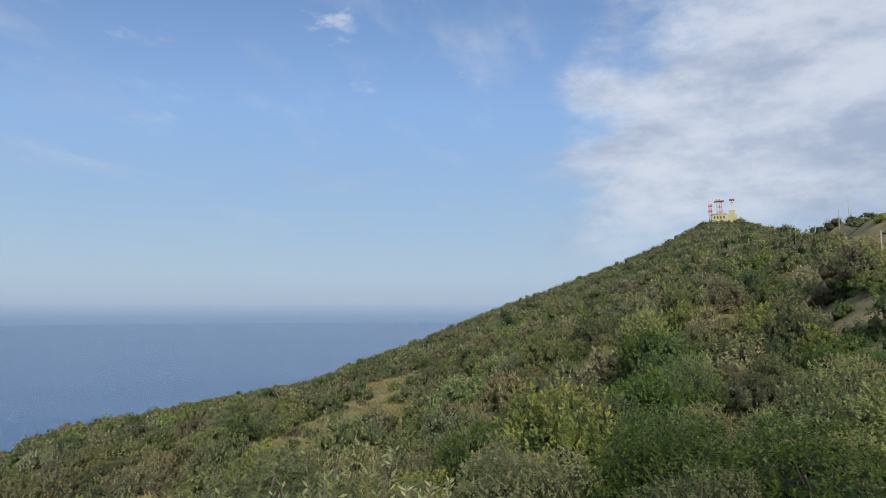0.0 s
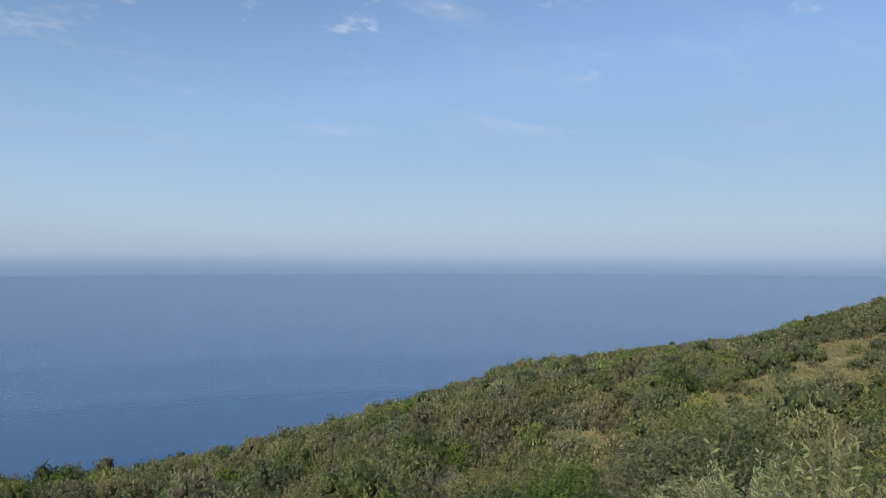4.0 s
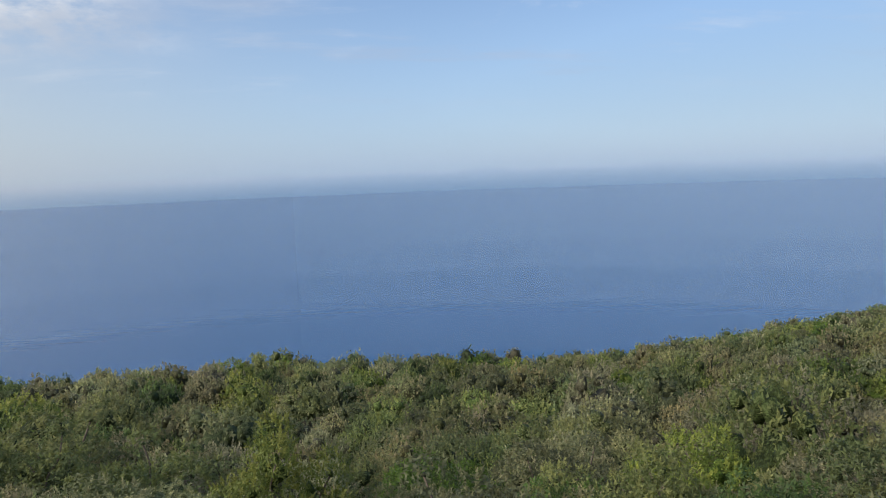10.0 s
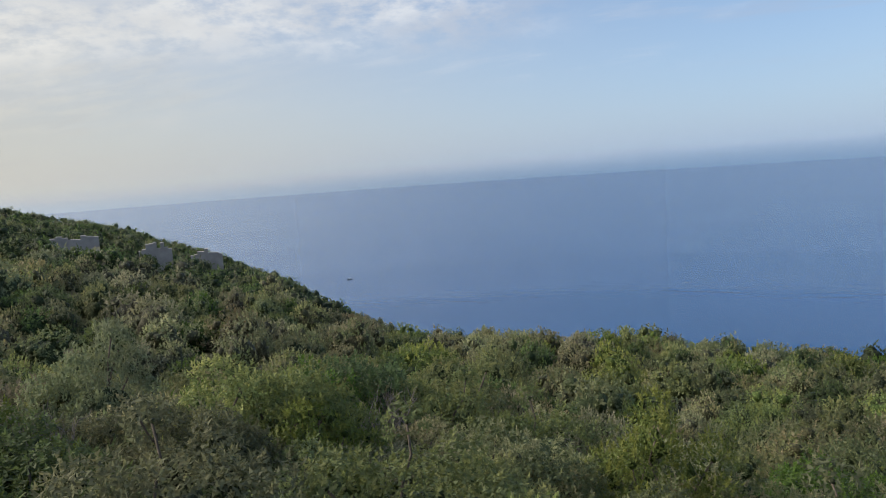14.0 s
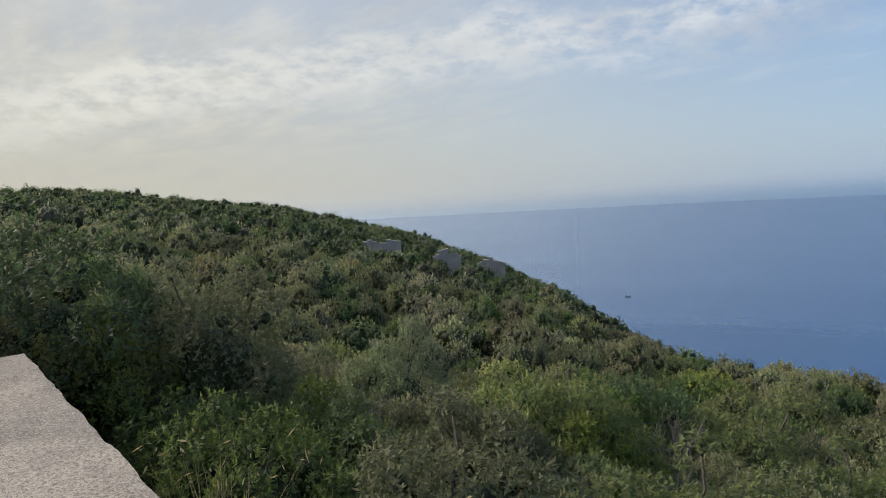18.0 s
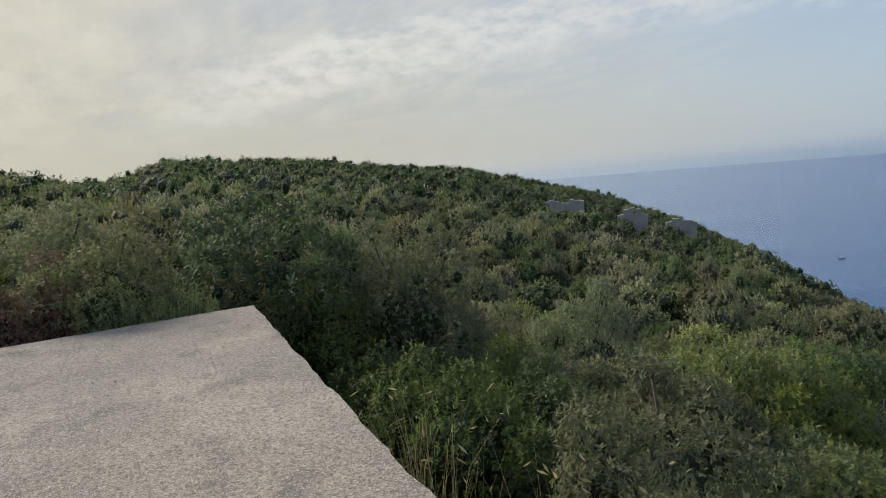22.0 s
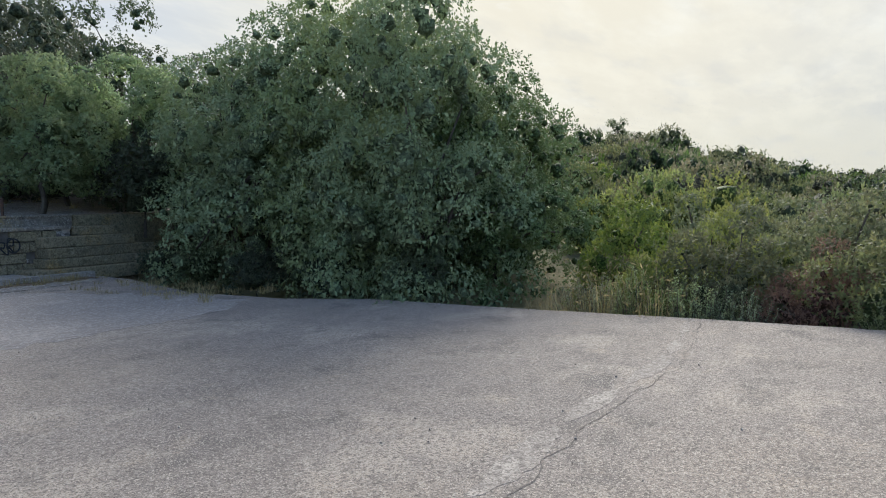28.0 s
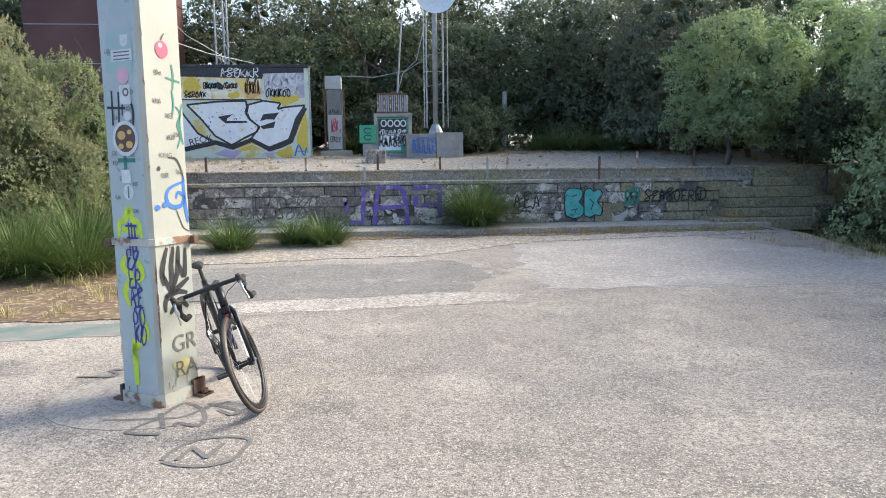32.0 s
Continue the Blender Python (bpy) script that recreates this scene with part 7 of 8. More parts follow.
# ---- grasses ----
def blades(rng, n, spread, height, width, lean=0.5, heads=0.0):
    """Arching blades rising from one foot: triangles in two segments."""
    a = rng.uniform(0, math.tau, n)
    rad = spread * np.sqrt(rng.uniform(0, 1, n))
    b = np.stack([np.cos(a) * rad, np.sin(a) * rad, np.zeros(n)], 1)
    out = a + rng.normal(0, 0.6, n)
    d = np.stack([np.cos(out), np.sin(out), np.zeros(n)], 1)
    side = np.stack([-np.sin(out), np.cos(out), np.zeros(n)], 1) * width * 0.5
    h = height * rng.uniform(0.3, 1.15, n)[:, None]
    bend = rng.uniform(0, 1, (n, 1)) ** 0.8
    ln = lean * (0.15 + bend) * h
    up = np.array([0, 0, 1.0])
    p1, p2 = b + d * ln * 0.4 + up * h * (0.68 - 0.12 * bend), b + d * ln + up * h * (1 - 0.55 * bend * min(lean, 1.0))
    v = np.stack([b - side, b + side, p1 + side * 0.8, p1 - side * 0.8, p2 + side * 0.15, p2 - side * 0.15], 1).reshape(-1, 3)
    k = np.arange(n)[:, None] * 6
    q = np.concatenate([k + np.array([[0, 1, 2, 3]]), k + np.array([[3, 2, 4, 5]])])
    if heads:
        m = int(n * heads)
        hv, hq = leaf_cards(rng, p2[:m] + rng.normal(0, 0.008, (m, 3)), np.tile(np.array([[0.3, 0.3, 0.2]]), (m, 1)), 0.09, 0.022)
        return np.concatenate([v, hv]), np.concatenate([q, hq + len(v)])
    return v, q


def fountain(rng, n, size, height, width):
    """A grass clump: long blades that rise from a broad foot, arch over and hang to the ground."""
    a = rng.uniform(0, math.tau, n)
    q = np.sqrt(rng.uniform(0, 1, n))
    rad = size * 0.42 * q
    out = a + rng.normal(0, 0.55, n)
    d = np.stack([np.cos(out), np.sin(out), np.zeros(n)], 1)
    side = np.stack([-np.sin(out), np.cos(out), np.zeros(n)], 1) * width * 0.5
    foot = np.stack([np.cos(a) * rad, np.sin(a) * rad, np.zeros(n)], 1)
    tilt = np.radians(np.clip(86 - 42 * q - rng.exponential(9, n), 22, 88))[:, None]
    ln = height * 1.2 * rng.uniform(0.45, 1.1, (n, 1))
    sag = rng.uniform(0.12, 0.62, (n, 1)) * np.cos(tilt) ** 0.4
    up = np.array([0, 0, 1.0])
    rows = []
    for u, w in ((0, 0.9), (0.3, 1.0), (0.58, 0.85), (0.82, 0.55), (1.0, 0.08)):
        p = foot + d * ln * u * np.cos(tilt) * (1 + 0.25 * u) + up * ln * (u * np.sin(tilt) - sag * u ** 2.2)
        p[:, 2] = np.maximum(p[:, 2], 0.01)
        rows += [p - side * w, p + side * w]
    v = np.stack(rows, 1).reshape(-1, 3)
    k = np.arange(n)[:, None] * 10
    f = np.concatenate([k + np.array([[i, i + 1, i + 3, i + 2]]) for i in (0, 2, 4, 6)])
    return v, f


def tuft(seed, x, y, z, size, height, n, mat, name, label, lean=0.5, width=0.008, heads=0.0):
    rng = np.random.default_rng(seed)
    v, q = fountain(rng, n, size, height, width) if "tuft" in name else blades(rng, n, size, height, width, lean, heads)
    ob = new(name, raw_mesh(name, v, q, [mat]))
    ob.location = (x, y, z)
    return tagged(ob, label, "grass", "grass tufts" if name == "grass_tuft" else "dry weeds" if name == "dry_weed" else "tall grass under the trees")


for i, (x, y, s, h, n) in enumerate(((-2.86, 13.6, 0.75, 0.80, 900), (-1.79, 14.3, 0.6, 0.72, 700), (-1.15, 14.2, 0.75, 0.80, 900), (2.2, 16.3, 0.62, 1.5, 1700), (-5.4, 11.0, 1.0, 1.15, 1600), (-4.5, 10.9, 0.8, 1.0, 1200),
                                     (-5.0, 12.2, 0.9, 1.4, 1300), (-6.6, 11.0, 1.0, 1.2, 1100))):
    tuft(100 + i, x, y, 0.02 if y < 15.5 else 0.12, s, h, n, GRASS_GREEN, "grass_tuft", "tall arching green grass tuft at the foot of the wall" if h < 1.1 else "large arching green grass clump on the dirt", 1.25, 0.011)
rng_grass = np.random.default_rng(61)
for i, x in enumerate((1.6, 2.3, 3.0, 3.7, 5.7, 6.3, 6.9, 7.5, 8.2, 8.9, 9.6, -0.9, -0.2, 0.5)):
    y = 25.0 + rng_grass.uniform(-0.5, 0.5)
    tuft(300 + i, x, y, upper_z(x, y), rng_grass.uniform(0.9, 1.3), rng_grass.uniform(0.7, 1.1), 420, GRASS_DARK, "wood_grass_tuft", "dark tall grass at the edge of the wood", 1.0, 0.02)


def scatter_weeds():
    rng = np.random.default_rng(77)
    v_all, q_all, base = [], [], 0
    spots = [(rng.uniform(-8, 8.6), rng.uniform(15.2, 15.6), 0.03) for _ in range(120)] + [(rng.uniform(-9, -3.0), rng.uniform(7.8, 12), 0.03) for _ in range(170)]
    spots += [(x, y, upper_z(x, y)) for x, y in ((rng.uniform(-11, 12), rng.uniform(18.0, 26)) for _ in range(420)) if x < -3 or y > 22 or rng.uniform() < 0.15]
    spots += [(rng.uniform(7.4, 9.0), rng.uniform(9.5, 15.5), 0.02) for _ in range(60)]
    for x, y, z in spots:
        v, q = blades(rng, 22, 0.12, rng.uniform(0.06, 0.22), 0.008, 0.8)
        v_all.append(v + np.array([x, y, z]))
        q_all.append(q + base)
        base += len(v)
    me = raw_mesh("dry_grass", np.concatenate(v_all), np.concatenate(q_all), [GRASS_DRY])
    tagged(new("dry_grass", me), "short dry grass and weeds on gravel and dirt", "grass", kind="stuff")
    stones = bmesh.new()
    for _ in range(360):
        if rng.uniform() < 0.45:
            x, y, z = rng.uniform(-8, 9), rng.uniform(12.6, 15.4), 0.015
        else:
            x, y = rng.uniform(-3, 9), rng.uniform(-1, 12)
            z = 0.003
        s = rng.uniform(0.004, 0.011)
        made = bmesh.ops.create_icosphere(stones, subdivisions=1, radius=s, matrix=Matrix.Translation((x, y, z + s * 0.3)) @ pose(0, 0, 0, rng.uniform(0, 90), 0, rng.uniform(0, 90)) @ Matrix.Diagonal((1.3, 1, 0.6, 1)))
    tagged(part("pebbles", stones, CONCRETE_PALE), "small pale pebbles and chips on the concrete", "pebbles", kind="stuff")


scatter_weeds()


def build_litter():
    bm = bmesh.new()
    rng = np.random.default_rng(19)
    bmesh.ops.create_grid(bm, x_segments=90, y_segments=14, size=1)
    for v in bm.verts:
        x = v.co.x * 11 + 0.5
        y = 23.9 + v.co.y * (0.9 + 0.5 * noise.noise(Vector((x * 0.7, 2, 0)))) + (0.8 if x > 3 else 0)
        v.co = Vector((x, y, upper_z(x, y) + 0.02 - 0.06 * abs(v.co.y) ** 6))
    tagged(part("leaf_litter", bm, LITTER, smooth=True), "ochre leaf litter and dirt along the wood", "ground", kind="structure")
    bm = bmesh.new()
    for v in bmesh.ops.create_grid(bm, x_segments=6, y_segments=24, size=1)["verts"]:
        y = 26.6 + v.co.y * 3.0
        x = 4.65 + v.co.x * (0.42 + 0.1 * math.sin(y * 3)) + 0.25 * math.sin(y * 0.9)
        v.co = Vector((x, y, upper_z(x, y) + 0.03 - 0.05 * abs(v.co.x) ** 4))
    tagged(part("footpath", bm, LITTER, smooth=True), "narrow dirt path leading into the wood", "path", kind="structure")
    stones = bmesh.new()
    for _ in range(150):
        x, y = (rng.uniform(4.1, 5.2), rng.uniform(24.4, 28)) if rng.uniform() < 0.3 else (rng.uniform(-9, 10), rng.uniform(18.2, 25.4))
        s = rng.uniform(0.02, 0.06)
        bmesh.ops.create_icosphere(stones, subdivisions=1, radius=s, matrix=Matrix.Translation((x, y, upper_z(x, y) + s * 0.2)) @ pose(0, 0, 0, rng.uniform(0, 90), 0, rng.uniform(0, 90)) @ Matrix.Diagonal((1.4, 1, 0.6, 1)))
    tagged(part("loose_stones", stones, STONE), "loose pale stones on the upper terrace and path", "stones", kind="stuff")


build_litter()
# seed-headed weeds past the slab's edges
for i, (x, y, z, h, n) in enumerate(((9.75, 2.9, -0.5, 1.15, 120), (9.8, 3.6, -0.5, 1.25, 140), (9.6, 4.3, -0.5, 1.0, 90), (4.4, -1.9, -1.6, 1.5, 60), (5.2, -2.1, -1.6, 1.5, 50), (3.6, -2.2, -1.8, 1.6, 60), (6.0, -2.2, -1.6, 1.3, 50), (3.9, -2.8, -2.0, 1.5, 80))):
    tuft(200 + i, x, y, z, 0.35, h, n, GRASS_DRY, "dry_weed", "dry oat-like grass with drooping seed heads beside the terrace", 0.35, 0.005, 0.6)

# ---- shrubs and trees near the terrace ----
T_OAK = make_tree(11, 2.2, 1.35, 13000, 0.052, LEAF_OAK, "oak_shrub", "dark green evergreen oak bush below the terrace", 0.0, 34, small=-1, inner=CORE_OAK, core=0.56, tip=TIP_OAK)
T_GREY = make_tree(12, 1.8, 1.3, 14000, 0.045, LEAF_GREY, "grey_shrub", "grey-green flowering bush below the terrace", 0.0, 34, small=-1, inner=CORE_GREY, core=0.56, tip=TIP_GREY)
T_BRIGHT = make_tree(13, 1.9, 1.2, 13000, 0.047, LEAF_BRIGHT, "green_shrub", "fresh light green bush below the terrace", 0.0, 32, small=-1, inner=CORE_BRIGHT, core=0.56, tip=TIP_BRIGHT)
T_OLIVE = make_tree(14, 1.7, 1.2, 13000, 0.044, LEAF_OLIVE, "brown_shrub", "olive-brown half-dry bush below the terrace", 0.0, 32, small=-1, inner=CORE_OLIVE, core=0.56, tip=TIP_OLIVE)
T_DEEP = make_tree(19, 2.1, 1.35, 13000, 0.052, LEAF_DEEP, "lentisk_shrub", "deep green bush below the terrace, also put where bushes are shaded", 0.0, 34, small=-1, inner=CORE_DEEP, core=0.58, tip=TIP_DEEP)
T_MID = make_tree(17, 4.2, 1.9, 30000, 0.070, LEAF_OAK, "young_oak", "dense dark green young oak", 0.02, 80, small=-1, inner=CORE_OAK, group="young oaks near the terrace", core=0.42, tip=TIP_OAK)
T_WOOD = make_tree(18, 2.2, 1.35, 4600, 0.09, LEAF_TREE, "wood_shrub", "dark evergreen bush in the shade of the wood", 0.0, 24, small=-1, inner=CORE_TREE, core=0.70)
T_SILVER = make_shoots(15, 1.75, 0.9, 120, 105, 0.058, LEAF_SILVER, "silvery_shrub", "pale silvery shrub with upright leafy shoots")
T_RED = make_tree(16, 1.5, 1.0, 9000, 0.036, LEAF_RED, "reddish_shrub", "bush with dry reddish leaves at the terrace edge", 0.0, 30, small=-1, inner=CORE_RED, core=0.6)


def make_dry_shrub(seed, height, wide):
    """A leafless shrub: grey stems that fork twice."""
    rng = np.random.default_rng(seed)
    dry = thing("dry_shrub", Matrix(), "leafless grey shrub with forked bare twigs", "shrub", "bare shrubs below the terrace")
    for _ in range(9):
        bm = bmesh.new()
        a = rng.uniform(0, math.tau)
        tip = Vector((math.cos(a) * wide * rng.uniform(0.1, 0.5), math.sin(a) * wide * rng.uniform(0.1, 0.5), height * rng.uniform(0.55, 0.75)))
        limb(rng, bm, (0, 0, -0.2), tip, 0.022, 0.011)
        for _ in range(5):
            mid = Vector((0, 0, 0)).lerp(tip, rng.uniform(0.5, 1.0))
            end = mid + Vector((rng.normal(0, 0.2), rng.normal(0, 0.2), rng.uniform(0.2, 0.5))) * wide
            limb(rng, bm, mid, end, 0.010, 0.005)
            for _ in range(4):
                q = mid.lerp(end, rng.uniform(0.35, 1.0))
                limb(rng, bm, q, q + Vector((rng.normal(0, 0.12), rng.normal(0, 0.12), rng.uniform(0.08, 0.3))) * wide, 0.006, 0.003)
        part("branch", bm, DRY_TWIG, dry)
    return dry


DRY_TWIG = material("bare_grey_twigs", (0.30, 0.27, 0.24), 0.9, second=(0.20, 0.17, 0.15), scale=9.0, bump=0.3, bump_scale=40)
T_DRY = make_dry_shrub(24, 1.7, 1.1)


def plant_near():
    rng = np.random.default_rng(21)
    used = set()

    def place(tree, x, y, size, tall=1.0, z=None):
        zz = float(ground_z(x, y)) - 0.1 if z is None else z
        put(tree, x, y, zz, size, rng.uniform(0, 360), tall, tree.name not in used)
        used.add(tree.name)

    # chosen ones first
    place(T_SILVER, -3.35, -1.62, 0.9, 1.0, -0.68)
    place(T_SILVER, -3.55, -1.30, 0.8, 1.0, -0.66)
    place(T_SILVER, -3.75, -2.25, 0.75, 1.0, -0.78)
    for x, y, q in ((10.15, 3.9, 0.75), (10.35, 3.2, 0.85), (10.4, 2.5, 0.8), (10.3, 1.9, 0.7), (10.5, 0.0, 0.7), (10.6, -0.7, 0.75)):
        place(T_SILVER, x, y, q, 0.9, -0.75)
    place(T_RED, 10.9, 1.0, 1.0, 1.2, -0.75)
    place(T_RED, 6.6, -12.5, 0.6)
    for x, y, s, q in ((10.9, 0.2, 1.05, T_OAK), (11.2, 2.2, 1.0, T_OAK), (11.6, -1.0, 1.05, T_OAK), (10.7, 3.2, 0.8, T_BRIGHT), (12.4, 0.9, 1.2, T_OAK), (12.3, -2.4, 1.75, T_DEEP), (13.6, -4.2, 1.35, T_OAK), (11.2, -3.0, 1.1, T_BRIGHT),
                       (11.0, -4.4, 1.3, T_OAK), (12.3, 2.6, 1.1, T_BRIGHT), (12.8, 4.2, 1.2, T_BRIGHT), (14.2, 3.0, 1.2, T_OAK), (14.0, 0.2, 1.3, T_GREY)):
        place(q, x, y, s, 1.15, (-0.9 if y > -0.5 else -1.9) - 0.1)
    # bushes that stand out on the slope below: bearing, distance, size, height
    for yaw, d, s, tall, q in ((190.5, 10.2, 1.15, 1.35, T_BRIGHT), (166, 9.6, 0.95, 1.1, T_BRIGHT), (158, 8.8, 1.05, 1.15, T_BRIGHT), (150, 9.6, 0.9, 1.0, T_BRIGHT), (143, 9.0, 0.8, 1.0, T_BRIGHT), (172.5, 9.4, 0.95, 1.0, T_OLIVE), (239.9, 10.0, 1.0, 1.35, T_BRIGHT),
                               (227, 9.2, 1.05, 1.1, T_OAK), (218, 9.4, 1.0, 1.1, T_BRIGHT), (229.5, 13.2, 1.15, 1.35, T_OLIVE), (234, 15.5, 1.3, 1.5, T_OAK), (206, 9.3, 1.05, 1.1, T_GREY), (199, 9.6, 1.0, 1.0, T_GREY), (213.5, 14.5, 1.25, 1.4, T_OLIVE), (203, 15.5, 1.0, 1.6, T_OLIVE), (244, 14, 1.1, 1.3, T_OLIVE)):
        x, y = -math.sin(radians(yaw)) * d, math.cos(radians(yaw)) * d
        place(q, x, y, s, tall)
    for yaw, d, s in ((212, 12.2, 1.1), (209.5, 12.8, 0.9), (238, 12.3, 1.15), (225, 12.4, 0.9), (196, 12.5, 0.8)):
        x, y = -math.sin(radians(yaw)) * d, math.cos(radians(yaw)) * d
        place(T_DRY, x, y, s, 1.25)
    for k in range(26):
        a, d = math.radians(rng.uniform(205, 262)), rng.uniform(9.0, 21.0)
        x, y = -math.sin(a) * d, math.cos(a) * d
        if not on_slab(x, y, 1.8):
            tree = (T_MID, T_OAK, T_BRIGHT, T_OLIVE, T_DEEP)[k % 5]
            place(tree, x, y, rng.uniform(0.55, 0.8) if tree is T_MID else rng.uniform(1.15, 1.6), rng.uniform(0.95, 1.2))
    r = 4.6
    while r < 13.2:
        step = 1.5 + r * 0.05
        yaw = rng.uniform(0, step / r)
        while yaw < math.tau:
            deg = math.degrees(yaw)
            x, y = -math.sin(yaw) * r + rng.uniform(-0.35, 0.35), math.cos(yaw) * r + rng.uniform(-0.35, 0.35)
            yaw += step / r
            if not 72 < deg < 262 or on_slab(x, y, 1.0 if deg > 200 else 0.7) or (deg < 122 and r < 6.4):
                continue
            u = rng.uniform()
            tree = T_OAK if u < 0.33 else T_GREY if u < 0.60 else T_BRIGHT if u < 0.78 else T_OLIVE
            if rng.uniform() < (0.7 if deg < 102 else 0.22 if deg < 214 else 0.32):
                tree = T_DEEP
            # darker bushes replace pale ones here, standing in for shade
            if deg > 214 and tree in (T_GREY, T_OLIVE):
                tree = T_OAK
            if deg > 228 and r < 9.5:
                tree = T_DEEP
            if deg < 122 and r < 9 and tree is T_BRIGHT:
                tree = T_OLIVE
            place(tree, x, y, (rng.uniform(0.6, 0.95) + 0.035 * r) * (0.75 if deg < 122 and r < 9 else 1), rng.uniform(0.8, 1.15))
        r += step * 0.85


plant_near()
T_EDGE = make_tree(36, 7.0, 3.1, 32000, 0.080, LEAF_EDGE, "broadleaf_tree", "large bushy green tree beside the terrace", 0.05, 170, small=0.5, droop=0.15, group="trees round the terrace", inner=CORE_EDGE, core=0.54)
T_BIG = make_tree(31, 7.0, 3.1, 17000, 0.10, LEAF_TREE, "oak_tree", "large dark evergreen oak with a dense crown", 0.08, 150, small=0.55, group="trees round the terrace", inner=CORE_TREE, core=0.50)
T_BIG2 = make_tree(32, 7.6, 2.7, 15000, 0.11, LEAF_TREE, "oak_tree", "tall evergreen oak in the wood", 0.2, 110, small=0.58, group="trees round the terrace", inner=CORE_TREE, core=0.48)
T_LIGHT = make_tree(33, 5.2, 2.6, 26000, 0.086, LEAF_LAUREL, "laurel_tree", "spreading light green tree over the steps", 0.22, 52, small=0.58, droop=0.25, group="trees round the terrace", inner=CORE_LAUREL, core=0.52)


def plant_trees():
    rng = np.random.default_rng(41)
    for i, (x, y, z, s, tall) in enumerate(((10.9, 7.6, -0.8, 0.88, 1.28), (12.6, 9.9, -0.6, 1.12, 1.2), (11.9, 12.8, -0.4, 1.08, 1.1), (15.0, 8.8, -0.5, 1.0, 1.0), (15.5, 12.5, 0, 1.2, 1.15), (13.2, 7.2, -0.9, 0.85, 1.1),
                                            (13.4, 15.8, 0.6, 0.9, 1.1), (16.5, 17.0, 1.0, 0.9, 1.0), (10.6, 22.8, 1.8, 1.2, 1.15), (14.4, 21.4, 1.6, 0.62, 1.0), (16.7, 26.6, 1.9, 1.25, 1.15), (19.0, 24.0, 1.6, 1.1, 1.0), (14.6, 29.0, 2.0, 1.25, 1.1))):
        tree = T_BIG if i > 6 else T_EDGE
        put(tree, x, y, z, s, 71 * i, tall, i in (0, 7))
    spots = [(x + rng.uniform(-0.7, 0.7), 27.6 + rng.uniform(-0.6, 0.9)) for x in (-16, -12.6, -3.6, -0.4, 2.2, 6.6, 9.4, 12.6)] + [(x + rng.uniform(-1, 1), 32.0 + rng.uniform(-1.2, 1.2)) for x in (-18, -14, -10, -6, -2, 2, 5.5, 9, 13, 17)] + [(x, 36.0 + rng.uniform(-1, 1)) for x in (-16, -12, -8, -4, 0, 4, 8, 12, 16)]
    for i, (x, y) in enumerate(spots):
        put(T_BIG2, x, y, upper_z(x, y) - 0.1, rng.uniform(0.95, 1.15) if y < 30 else 1.35, 57 * i, rng.uniform(0.95, 1.1), i == 0)
    for i, (x, y, z, s) in enumerate(((9.4, 18.6, 1.4, 0.95), (12.2, 18.4, 1.3, 1.05), (11.6, 21.0, 1.6, 1.0))):
        put(T_LIGHT, x, y, z, s, 83 * i, 1.0, i == 0)
    # bush beside the pillar, shrubs at the wood's edge
    for x, y, s, t, tall in ((-7.2, 14.2, 0.95, T_MID, 1.1), (-8.6, 13.0, 0.8, T_MID, 1.1), (-6.9, 16.0, 0.9, T_MID, 1.25), (-9.2, 16.2, 1.1, T_MID, 1.3)):
        put(t, x, y, 0.0, s, rng.uniform(0, 360), tall)
    for x in np.arange(-9, 15, 1.6):
        if abs(x - 4.6) > 0.9 and not -8 < x < -1.6:
            y = 25.9 + rng.uniform(-0.4, 0.6)
            put(T_WOOD, x, y, upper_z(x, y) - 0.15, rng.uniform(0.6, 0.85), rng.uniform(0, 360), 0.8, x < -8.9)
    for k, x in enumerate(np.arange(-17, 19, 2.0)):
        y = 29.6 + rng.uniform(-0.5, 0.5)
        put(T_WOOD, x, y, upper_z(x, y) - 0.2, 1.5, 50 * k, 1.0)
    for x, y in ((11.5, 17.2), (13.5, 19.5), (14.5, 22.5), (12.8, 24.5), (10.8, 23.8), (15.5, 25.5)):
        put(T_WOOD, x, y, upper_z(x, max(y, 18)) - 0.2, 1.2, 30 * x, 1.0)
    for x, y, s in ((2.9, 23.8, 0.85), (3.6, 24.6, 1.0), (-0.7, 25.4, 0.9), (0.5, 25.2, 1.1), (10.6, 15.2, 0.5), (10.3, 13.3, 0.6), (10.2, 11.4, 0.55), (10.4, 9.5, 0.5), (10.6, 7.4, 0.6)):
        put(T_WOOD, x, y, upper_z(x, y) - 0.1 if y > 17 else -0.3, s, rng.uniform(0, 360), 1.0)


plant_trees()
# ---- far things ----
def bearing_xy(yaw, r):
    return -math.sin(radians(yaw)) * r, math.cos(radians(yaw)) * r


# station colours are dulled and darkened to stand in for the haze before it
YELLOW_WALL = material("yellow_render", (0.46, 0.43, 0.24), 0.85, second=(0.38, 0.36, 0.22), scale=0.4, bump=0)
SIGNAL_RED, SIGNAL_WHITE = paint("signal_red", (0.45, 0.10, 0.11)), paint("signal_white", (0.55, 0.55, 0.55))


